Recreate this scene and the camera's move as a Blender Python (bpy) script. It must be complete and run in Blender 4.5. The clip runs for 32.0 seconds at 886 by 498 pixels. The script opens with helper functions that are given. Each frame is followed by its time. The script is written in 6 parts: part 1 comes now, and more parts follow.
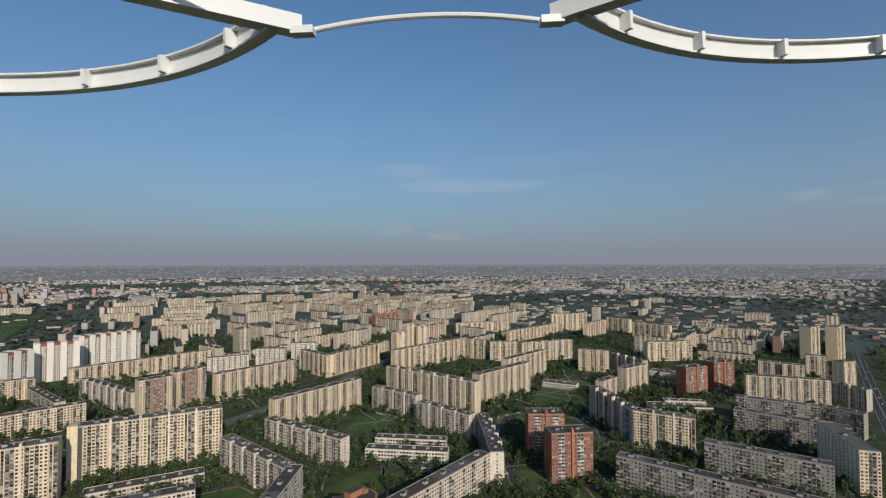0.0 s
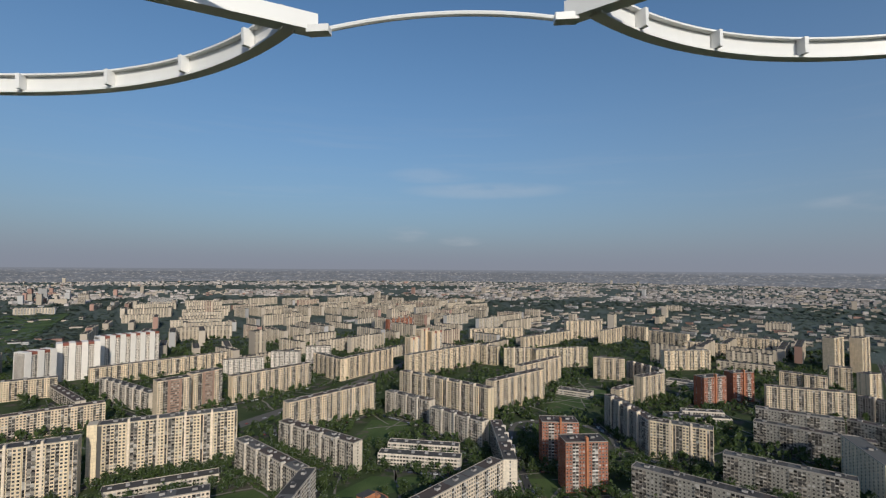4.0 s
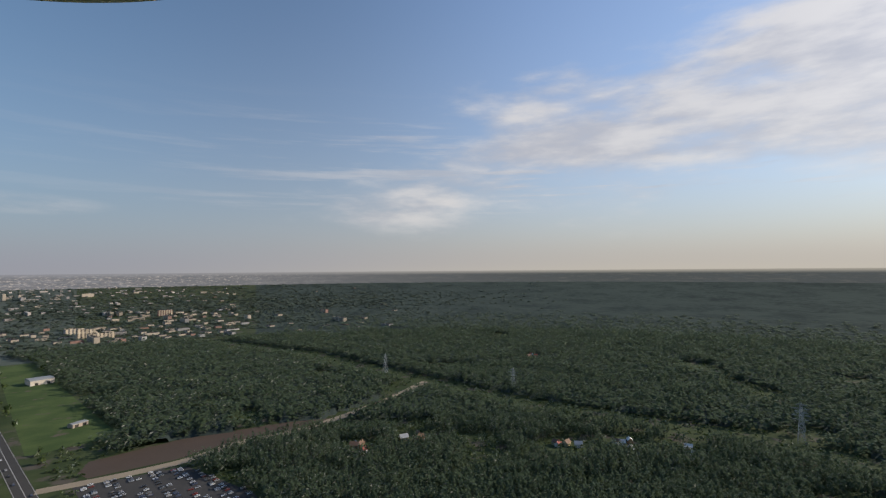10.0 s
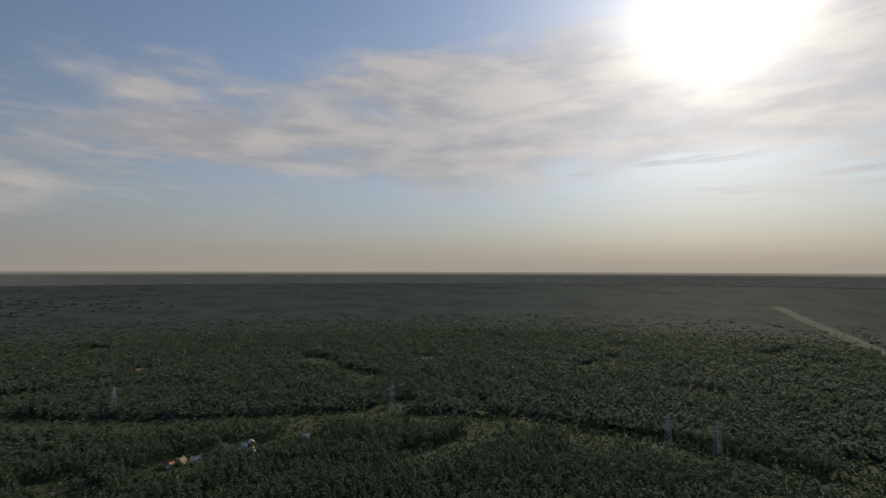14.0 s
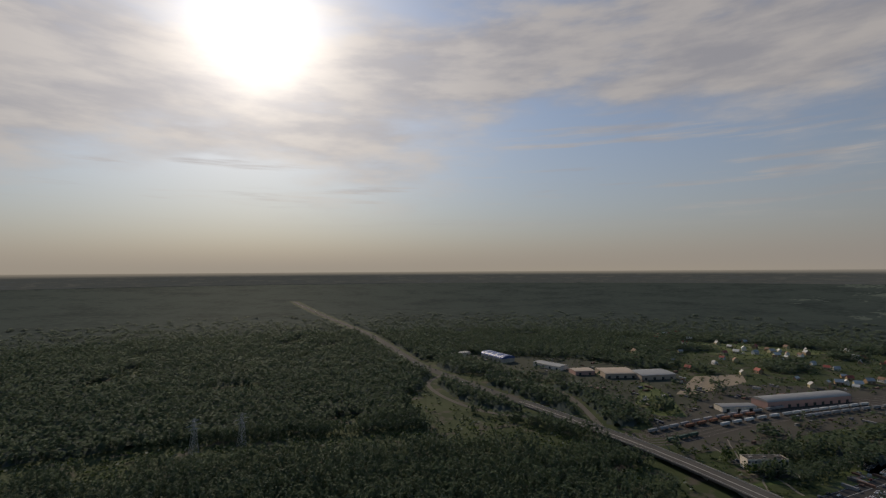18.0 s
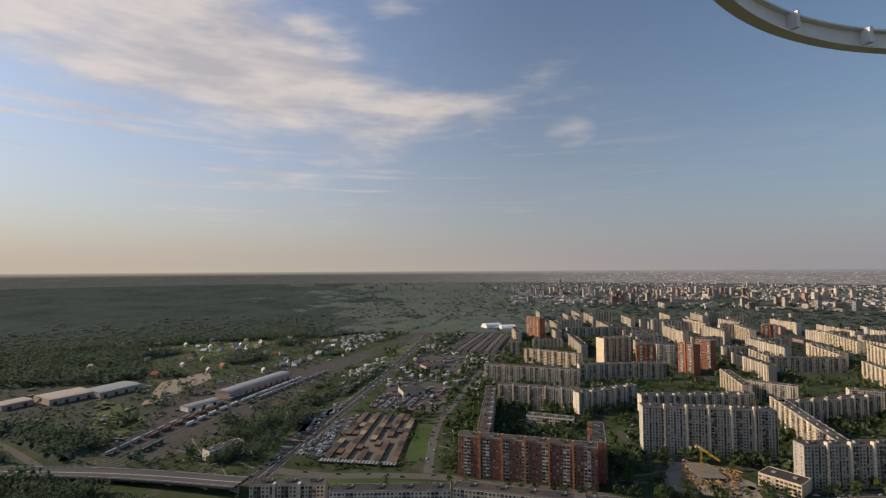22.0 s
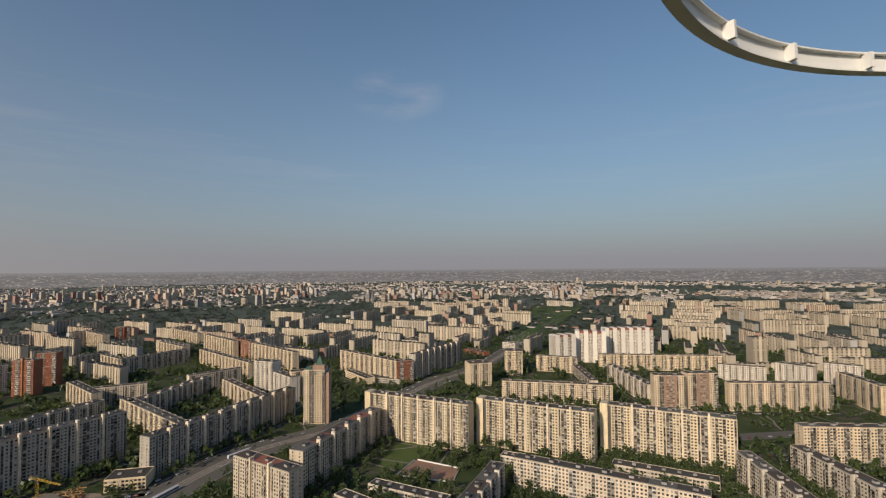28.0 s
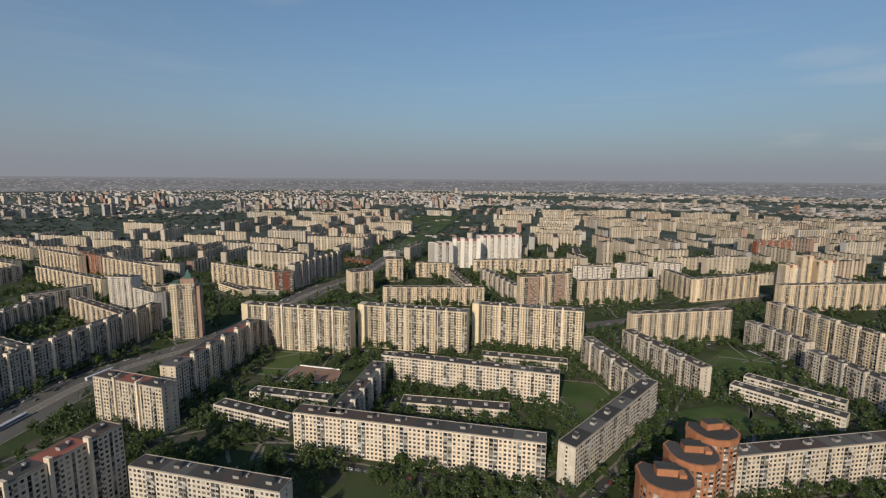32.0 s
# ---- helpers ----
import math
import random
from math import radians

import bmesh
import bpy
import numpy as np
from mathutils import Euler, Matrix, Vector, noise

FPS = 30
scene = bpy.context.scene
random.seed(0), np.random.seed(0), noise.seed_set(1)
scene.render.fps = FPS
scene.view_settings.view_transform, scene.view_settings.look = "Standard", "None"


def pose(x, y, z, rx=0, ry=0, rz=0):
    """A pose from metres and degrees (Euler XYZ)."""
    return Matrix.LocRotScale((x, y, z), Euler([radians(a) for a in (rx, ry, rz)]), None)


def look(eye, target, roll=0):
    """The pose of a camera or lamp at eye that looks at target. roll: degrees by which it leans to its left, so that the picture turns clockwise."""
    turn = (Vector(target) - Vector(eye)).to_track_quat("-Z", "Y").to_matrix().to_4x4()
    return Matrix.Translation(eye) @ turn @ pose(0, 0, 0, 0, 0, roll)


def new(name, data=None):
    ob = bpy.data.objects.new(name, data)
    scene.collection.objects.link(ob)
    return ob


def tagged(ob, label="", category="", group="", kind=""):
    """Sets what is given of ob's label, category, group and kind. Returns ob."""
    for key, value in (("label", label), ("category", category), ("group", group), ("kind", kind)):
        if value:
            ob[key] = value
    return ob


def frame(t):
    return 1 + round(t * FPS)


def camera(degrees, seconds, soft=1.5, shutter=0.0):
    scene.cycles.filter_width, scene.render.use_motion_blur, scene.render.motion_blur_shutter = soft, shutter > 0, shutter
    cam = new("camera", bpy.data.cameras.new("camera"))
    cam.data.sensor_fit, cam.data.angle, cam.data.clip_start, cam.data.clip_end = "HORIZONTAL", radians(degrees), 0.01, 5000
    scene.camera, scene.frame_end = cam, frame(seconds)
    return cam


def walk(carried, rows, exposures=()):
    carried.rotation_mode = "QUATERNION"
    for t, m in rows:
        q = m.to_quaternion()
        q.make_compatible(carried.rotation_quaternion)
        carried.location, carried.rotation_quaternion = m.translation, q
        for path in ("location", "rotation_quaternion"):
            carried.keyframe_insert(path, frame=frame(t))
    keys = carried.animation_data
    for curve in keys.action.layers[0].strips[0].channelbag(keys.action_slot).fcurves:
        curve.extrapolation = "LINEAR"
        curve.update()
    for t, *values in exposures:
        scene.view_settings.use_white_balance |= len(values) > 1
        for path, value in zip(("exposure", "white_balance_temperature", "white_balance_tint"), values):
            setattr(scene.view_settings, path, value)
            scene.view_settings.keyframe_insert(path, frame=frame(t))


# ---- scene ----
# ---------- camera ----------
cam = camera(85.4, 32.0, soft=1.25)
# seconds, place, tilt, lean, heading
PATH = [
    (0.0, 0.004, -0.000, 188.674, 1.71, 0.14, -0.00),
    (0.5, 0.004, 0.000, 188.674, 1.81, -0.01, 0.34),
    (1.0, 0.004, 0.000, 188.673, 1.86, -0.11, 0.67),
    (1.5, 0.005, 0.000, 188.673, 1.95, -0.24, 1.04),
    (2.0, 0.005, 0.000, 188.672, 2.05, -0.33, 1.39),
    (2.5, 0.005, 0.000, 188.672, 2.07, -0.40, 1.77),
    (4.5, 0.004, 0.000, 188.672, 2.38, -0.47, 1.63),
    (5.0, -0.008, 0.000, 188.671, 2.43, -0.33, -3.01),
    (5.5, 0.220, -0.024, 188.673, 2.51, -0.21, -11.78),
    (6.0, 0.207, -0.039, 188.673, 2.60, -0.02, -21.23),
    (6.5, 0.197, -0.052, 188.672, 2.63, -0.12, -29.83),
    (7.0, 0.191, -0.058, 188.672, 2.71, -0.11, -34.04),
    (7.5, 0.189, -0.060, 188.671, 2.73, -0.16, -35.48),
    (8.0, 0.180, -0.067, 188.671, 2.67, -0.01, -41.22),
    (8.5, 0.159, -0.077, 188.671, 2.66, 0.23, -53.62),
    (9.0, 0.137, -0.083, 188.666, 2.56, 0.31, -65.26),
    (9.5, 0.118, -0.084, 188.659, 2.50, 0.28, -75.40),
    (10.0, 0.100, -0.082, 188.655, 2.45, 0.46, -85.28),
    (10.5, 0.000, 0.000, 188.180, 2.41, 0.36, -94.62),
    (11.0, 0.000, 0.000, 188.180, 2.41, 0.20, -97.36),
    (11.5, 0.000, 0.000, 188.180, 2.43, -0.04, -97.41),
    (12.0, 0.000, 0.000, 188.180, 2.41, -0.12, -99.09),
    (12.5, 0.000, 0.000, 188.180, 2.49, -0.50, -108.77),
    (13.0, 0.000, 0.000, 188.180, 2.40, -0.08, -119.78),
    (13.5, 0.000, 0.000, 188.180, 2.43, -0.12, -123.51),
    (15.5, 0.000, 0.000, 188.180, 2.89, 0.62, -147.48),
    (16.0, 0.000, 0.000, 188.180, 2.86, 0.79, -154.11),
    (16.5, 0.000, 0.000, 188.180, 2.68, 0.48, -160.28),
    (17.0, 0.000, 0.000, 188.180, 2.67, 0.40, -166.15),
    (17.5, 0.000, 0.000, 188.180, 2.58, 0.40, -172.69),
    (18.0, 0.000, 0.000, 188.180, 2.54, 0.36, -179.41),
    (18.5, 0.000, 0.000, 188.180, 2.56, 0.44, -186.19),
    (19.0, 0.000, 0.000, 188.180, 2.58, 0.34, -193.39),
    (19.5, 0.000, 0.000, 188.180, 2.57, 0.40, -200.28),
    (20.0, 0.000, 0.000, 188.180, 2.56, 0.47, -207.24),
    (20.5, 0.000, 0.000, 188.180, 2.57, 0.22, -214.35),
    (21.0, 0.000, 0.000, 188.180, 2.55, 0.29, -222.15),
    (21.5, -0.004, -0.070, 188.656, 2.49, 0.31, -229.37),
    (22.0, -0.020, -0.081, 188.658, 2.48, 0.32, -236.89),
    (22.5, -0.033, -0.090, 188.659, 2.44, 0.14, -243.18),
    (23.0, -0.044, -0.096, 188.660, 2.46, 0.11, -248.34),
    (23.5, -0.046, -0.097, 188.660, 2.46, -0.03, -249.27),
    (24.0, -0.051, -0.099, 188.661, 2.49, -0.10, -251.35),
    (24.5, -0.067, -0.106, 188.661, 2.62, -0.02, -258.32),
    (25.0, -0.096, -0.113, 188.661, 2.68, -0.34, -270.54),
    (25.5, -0.118, -0.113, 188.663, 2.75, -0.36, -279.83),
    (27.5, -0.157, -0.111, 188.663, 2.42, 0.89, -295.30),
    (28.0, -0.178, -0.103, 188.665, 2.31, 0.42, -304.45),
    (28.5, -0.192, -0.095, 188.666, 2.26, 0.34, -310.70),
    (29.0, -0.193, -0.094, 188.666, 2.32, 0.18, -311.64),
    (29.5, -0.198, -0.089, 188.666, 2.32, 0.05, -314.41),
    (30.0, -0.203, -0.085, 188.666, 2.37, -0.04, -317.00),
    (30.5, -0.204, -0.084, 188.665, 2.42, -0.14, -317.71),
    (31.0, -0.200, -0.079, 188.666, 0.49, -0.19, -317.98),
    (31.5, -0.200, -0.079, 188.662, -2.49, -0.32, -318.19),
    (32.0, 0.000, 0.000, 188.180, -8.42, -0.48, -318.45),
]
EXPOSURES = [(0.0, -0.22, 6130, 7), (6.0, -0.16, 6050, 8), (9.0, 0.1, 6400, 9), (11.8, 0.0, 6900, 10), (13.2, -0.32, 7000, 10), (16.0, -0.72, 7200, 11), (19.0, -0.7, 7250, 12), (21.0, -0.2, 7350, 13), (23.0, 0.1, 7350, 14), (25.0, 0.13, 7250, 14), (28.0, -0.15, 7200, 11), (30.0, -0.18, 6850, 10), (32.0, -0.17, 6600, 8)]
walk(cam, [(t, pose(x, y, z, 90 + tilt, lean, turn)) for t, x, y, z, tilt, lean, turn in PATH], EXPOSURES)

# ---------- world, sun ----------
EYE_HEIGHT = 188.7
SUN_AZ, SUN_EL = radians(157.7), radians(26.0)
SUN_DIR = Vector((math.sin(SUN_AZ) * math.cos(SUN_EL), math.cos(SUN_AZ) * math.cos(SUN_EL), math.sin(SUN_EL)))


class Graph:
    """Short hand for node trees."""

    def __init__(self, tree):
        self.tree = tree
        tree.nodes.clear()

    def node(self, kind, operation="", use_clamp=False, blend_type="", data_type="", rotation_type="", interpolation_type="", noise_dimensions=""):
        n = self.tree.nodes.new(kind)
        if operation:
            n.operation = operation
        if use_clamp:
            n.use_clamp = True
        if data_type:
            n.data_type = data_type
        if blend_type:
            n.blend_type = blend_type
        if rotation_type:
            n.rotation_type = rotation_type
        if interpolation_type:
            n.interpolation_type = interpolation_type
        if noise_dimensions:
            n.noise_dimensions = noise_dimensions
        return n

    def link(self, a, b):
        self.tree.links.new(a, b)

    def put(self, value, socket):
        if hasattr(value, "is_output"):
            self.link(value, socket)
        else:
            socket.default_value = value

    def math(self, op, a, b=0.0, c=0.0, clamp=False):
        n = self.node("ShaderNodeMath", operation=op, use_clamp=clamp)
        for v, s in zip((a, b, c), n.inputs):
            self.put(v, s)
        return n.outputs[0]

    def vec(self, op, a, b=(0, 0, 0)):
        n = self.node("ShaderNodeVectorMath", operation=op)
        self.put(a, n.inputs[0])
        self.put(b, n.inputs[1])
        return n.outputs["Value"] if op in ("DOT_PRODUCT", "LENGTH") else n.outputs[0]

    def mix(self, fac, a, b, blend="MIX"):
        n = self.node("ShaderNodeMix", data_type="RGBA", blend_type=blend)
        self.put(fac, n.inputs[0])
        self.put(a, n.inputs[6])
        self.put(b, n.inputs[7])
        return n.outputs[2]

    def noise(self, vector, scale, detail=3.0, rough=0.55):
        n = self.node("ShaderNodeTexNoise")
        self.put(vector, n.inputs["Vector"])
        n.inputs["Scale"].default_value = scale
        n.inputs["Detail"].default_value = detail
        n.inputs["Roughness"].default_value = rough
        return n.outputs[0]

    def step(self, value, low, high, to_low=0.0, to_high=1.0):
        n = self.node("ShaderNodeMapRange", interpolation_type="SMOOTHSTEP")
        for v, s in zip((value, low, high, to_low, to_high), n.inputs):
            self.put(v, s)
        return n.outputs[0]


def make_world():
    world = bpy.data.worlds.new("sky")
    world.use_nodes = True
    scene.world = world
    g = Graph(world.node_tree)
    sky = g.node("ShaderNodeTexSky")
    sky.sky_type, sky.sun_disc, sky.sun_elevation, sky.sun_rotation, sky.altitude = "NISHITA", False, SUN_EL, SUN_AZ, 150.0
    sky.air_density, sky.dust_density, sky.ozone_density = 1.1, 0.7, 2.2
    way = g.node("ShaderNodeTexCoord").outputs["Generated"]
    sep = g.node("ShaderNodeSeparateXYZ")
    g.link(way, sep.inputs[0])
    x, y, z = sep.outputs
    up = g.math("MAXIMUM", z, 0.0)
    flat_len = g.math("SQRT", g.math("ADD", g.math("MULTIPLY", x, x), g.math("MULTIPLY", y, y)))
    toward = g.vec("DOT_PRODUCT", way, tuple(SUN_DIR))
    facing = g.math("DIVIDE", g.math("ADD", g.math("MULTIPLY", x, math.sin(SUN_AZ)), g.math("MULTIPLY", y, math.cos(SUN_AZ))), g.math("MAXIMUM", flat_len, 0.05))
    # a bank of high cloud climbs to the sun and thins out away from it
    side = g.math("SUBTRACT", g.math("MULTIPLY", x, math.cos(SUN_AZ)), g.math("MULTIPLY", y, math.sin(SUN_AZ)))
    middle = g.math("ADD", 0.12, g.math("MULTIPLY", g.math("MAXIMUM", facing, 0.0), 0.23))
    middle = g.math("ADD", middle, g.step(side, 0.05, 0.95, 0.0, 0.15))
    off = g.math("DIVIDE", g.math("SUBTRACT", z, middle), g.math("ADD", 0.06, g.math("MULTIPLY", g.math("MAXIMUM", facing, 0.0), 0.09)))
    bank = g.math("POWER", 2.718, g.math("MULTIPLY", g.math("MULTIPLY", off, off), -0.8))
    bank = g.math("MULTIPLY", bank, g.step(facing, -0.4, 0.7))
    big = g.noise(g.vec("MULTIPLY", way, (2.0, 2.0, 6.5)), 1.2, 7.0, 0.55)
    fine = g.noise(g.vec("MULTIPLY", way, (3.0, 3.0, 12.0)), 2.2, 6.0, 0.55)
    body = g.math("ADD", g.math("MULTIPLY", big, 0.72), g.math("MULTIPLY", fine, 0.28))
    thresh = g.math("SUBTRACT", 0.60, g.math("MULTIPLY", bank, 0.37))
    cover = g.step(body, thresh, g.math("ADD", thresh, 0.24))
    cover = g.math("MULTIPLY", cover, g.step(up, 0.03, 0.12))
    cover = g.math("MULTIPLY", cover, g.math("ADD", 0.16, g.math("MULTIPLY", g.step(facing, -0.75, 0.4), 0.66)))
    # thin streaks lower down
    thin = g.noise(g.vec("MULTIPLY", way, (1.6, 1.6, 26.0)), 1.7, 5.0, 0.6)
    low = g.math("MULTIPLY", g.step(up, 0.07, 0.15), g.step(up, 0.22, 0.36, 1.0, 0.0))
    wisp = g.math("MULTIPLY", g.math("MULTIPLY", g.step(thin, 0.5, 0.72), low), g.step(facing, -0.4, 0.6, 0.06, 0.75))
    cover = g.math("MAXIMUM", cover, wisp)
    # small single clouds: bearing, height, half width and half height in degrees, thickness
    for az, el, wide, high, thick_ in ((3.5, 9.2, 9.0, 0.9, 0.20), (-6.0, 4.1, 2.4, 0.9, 0.30), (0.5, 3.3, 2.6, 0.6, 0.24), (43.0, 6.3, 7.0, 0.9, 0.28), (252.0, 15.6, 2.6, 1.6, 0.34), (299.0, 20.0, 5.0, 2.4, 0.17), (357.0, 11.0, 5.0, 0.9, 0.14)):
        mid = Vector((math.sin(radians(az)) * math.cos(radians(el)), math.cos(radians(az)) * math.cos(radians(el)), math.sin(radians(el))))
        across = Vector((math.cos(radians(az)), -math.sin(radians(az)), 0))
        u = g.math("DIVIDE", g.vec("DOT_PRODUCT", way, tuple(across)), radians(wide))
        v = g.math("DIVIDE", g.math("SUBTRACT", z, mid.z), radians(high))
        near = g.math("ADD", g.math("MULTIPLY", u, u), g.math("MULTIPLY", v, v))
        puff = g.math("MULTIPLY", g.step(near, 0.0, 1.6, 1.0, 0.0), g.step(fine, 0.32, 0.62))
        puff = g.math("MULTIPLY", puff, g.math("GREATER_THAN", g.vec("DOT_PRODUCT", way, tuple(mid)), 0.8))
        cover = g.math("MAXIMUM", cover, g.math("MULTIPLY", puff, thick_))
    glow = g.math("POWER", g.math("MAXIMUM", toward, 0.0), 15.0)
    core = g.math("POWER", g.math("MAXIMUM", toward, 0.0), 170.0)
    bright = g.math("ADD", 6.7, g.math("ADD", g.math("MULTIPLY", glow, 4.5), g.math("MULTIPLY", core, 10.0)))
    cloud_col = g.mix(g.step(fine, 0.32, 0.68), (0.76, 0.76, 0.83, 1), (1.12, 1.08, 1.07, 1))
    cloud = g.node("ShaderNodeVectorMath", operation="SCALE")
    g.link(cloud_col, cloud.inputs[0])
    g.link(bright, cloud.inputs["Scale"])
    # dusty air along the horizon, paler towards the sun
    haze_col = g.mix(g.step(facing, -0.6, 0.9), (3.1, 3.3, 4.1, 1), (4.5, 4.35, 4.5, 1))
    thick = g.math("POWER", 2.718, g.math("MULTIPLY", up, -3.7))
    blue = g.mix(1.0, sky.outputs[0], g.mix(g.step(facing, -0.6, 0.6), (0.72, 1.10, 1.30, 1), (0.92, 1.03, 1.18, 1)), "MULTIPLY")
    paler = g.node("ShaderNodeVectorMath", operation="SCALE")
    g.link(blue, paler.inputs[0])
    g.link(g.math("ADD", 1.0, g.math("MULTIPLY", g.step(facing, -0.1, 0.6), 0.4)), paler.inputs["Scale"])
    blue = paler.outputs[0]
    hazy = g.mix(g.math("MULTIPLY", thick, 0.97), blue, haze_col)
    dust = g.mix(g.step(facing, -0.6, 0.9), (3.2, 3.3, 3.8, 1), (5.5, 5.1, 4.5, 1))
    hazy = g.mix(g.math("POWER", 2.718, g.math("MULTIPLY", up, -24.0)), hazy, dust)
    halo = g.node("ShaderNodeVectorMath", operation="SCALE")
    halo.inputs[0].default_value = (1.0, 0.95, 0.87)
    g.link(g.math("ADD", g.math("MULTIPLY", core, 9.0), g.math("MULTIPLY", glow, 1.3)), halo.inputs["Scale"])
    col = g.mix(cover, hazy, cloud.outputs[0])
    back = g.node("ShaderNodeBackground")
    g.link(g.vec("ADD", col, halo.outputs[0]), back.inputs[0])
    back.inputs[1].default_value = 0.09
    g.link(back.outputs[0], g.node("ShaderNodeOutputWorld").inputs[0])


make_world()
sun = new("sun", bpy.data.lights.new("sun", "SUN"))
sun.data.energy, sun.data.angle, sun.data.color = 4.0, radians(0.6), (1.0, 0.89, 0.74)
sun.matrix_world = look(SUN_DIR * 900, (0, 0, 0))


# ---------- materials ----------
def plain(name, colour, rough=0.8, metal=0.0, vary=0.18, scale=0.3, fine=4.0, island=0.0, bump=0.0, own=0.0, spec=0.3):
    """A surface with stains at two scales; island, own: how far single pieces or objects differ."""
    m = bpy.data.materials.new(name)
    m.use_nodes = True
    g = Graph(m.node_tree)
    at = g.node("ShaderNodeTexCoord").outputs["Object"]
    n1 = g.noise(at, scale, 4.0)
    n2 = g.noise(at, fine, 3.0)
    tone = g.math("ADD", 1.0 - vary, g.math("MULTIPLY", g.math("ADD", n1, n2), vary))
    if island:
        tone = g.math("MULTIPLY", tone, g.math("ADD", 1 - island, g.math("MULTIPLY", g.node("ShaderNodeNewGeometry").outputs["Random Per Island"], 2 * island)))
    if own:
        tone = g.math("MULTIPLY", tone, g.math("ADD", 1 - own, g.math("MULTIPLY", g.node("ShaderNodeObjectInfo").outputs["Random"], 2 * own)))
    col = g.node("ShaderNodeVectorMath", operation="SCALE")
    col.inputs[0].default_value = colour
    g.link(tone, col.inputs["Scale"])
    b = g.node("ShaderNodeBsdfPrincipled")
    g.link(col.outputs[0], b.inputs["Base Color"])
    b.inputs["Roughness"].default_value, b.inputs["Metallic"].default_value = rough, metal
    b.inputs["Specular IOR Level"].default_value = spec
    if bump:
        k = g.node("ShaderNodeBump")
        k.inputs["Strength"].default_value = bump
        g.link(n2, k.inputs["Height"])
        g.link(k.outputs[0], b.inputs["Normal"])
    g.link(b.outputs[0], g.node("ShaderNodeOutputMaterial").inputs[0])
    return m


def panels(name, colour, seam, wide=3.3, high=2.92, vary=0.42):
    """Factory-made wall panels with grey seams, weather streaks and small differences from panel to panel."""
    m = bpy.data.materials.new(name)
    m.use_nodes = True
    g = Graph(m.node_tree)
    at = g.node("ShaderNodeTexCoord").outputs["Object"]
    sep = g.node("ShaderNodeSeparateXYZ")
    g.link(at, sep.inputs[0])
    along = g.math("ADD", sep.outputs[0], sep.outputs[1])
    u, v = g.math("DIVIDE", along, wide), g.math("DIVIDE", sep.outputs[2], high)
    fu, fv = g.math("FRACT", u), g.math("FRACT", v)
    line = g.math("MAXIMUM", g.math("LESS_THAN", fu, 0.045), g.math("LESS_THAN", fv, 0.05))
    cell = g.node("ShaderNodeCombineXYZ")
    g.link(g.math("FLOOR", u), cell.inputs[0])
    g.link(g.math("FLOOR", v), cell.inputs[1])
    # no two blocks weather alike
    g.link(g.math("MULTIPLY", g.node("ShaderNodeObjectInfo").outputs["Random"], 71.0), cell.inputs[2])
    column = g.node("ShaderNodeTexWhiteNoise", noise_dimensions="1D")
    g.link(g.math("FLOOR", g.math("MULTIPLY", u, 0.5)), column.inputs["W"])
    white = g.node("ShaderNodeTexWhiteNoise", noise_dimensions="3D")
    g.link(cell.outputs[0], white.inputs["Vector"])
    streak = g.noise(g.vec("MULTIPLY", at, (0.7, 0.7, 0.09)), 1.0, 4.0)
    grain = g.noise(at, 3.0, 3.0)
    tone = g.math("ADD", 1.0 - vary, g.math("ADD", g.math("MULTIPLY", streak, vary * 1.3), g.math("ADD", g.math("MULTIPLY", grain, vary * 0.4), g.math("MULTIPLY", g.math("ADD", g.math("MULTIPLY", white.outputs[0], 0.6), g.math("MULTIPLY", column.outputs[0], 0.5)), vary * 0.7))))
    tone = g.math("MULTIPLY", tone, g.math("ADD", 0.9, g.math("MULTIPLY", g.node("ShaderNodeObjectInfo").outputs["Random"], 0.2)))
    col = g.node("ShaderNodeVectorMath", operation="SCALE")
    col.inputs[0].default_value = colour
    g.link(tone, col.inputs["Scale"])
    b = g.node("ShaderNodeBsdfPrincipled")
    g.link(g.mix(g.math("MULTIPLY", line, 0.6), col.outputs[0], (*seam, 1)), b.inputs["Base Color"])
    b.inputs["Roughness"].default_value = 0.85
    b.inputs["Specular IOR Level"].default_value = 0.2
    g.link(b.outputs[0], g.node("ShaderNodeOutputMaterial").inputs[0])
    return m


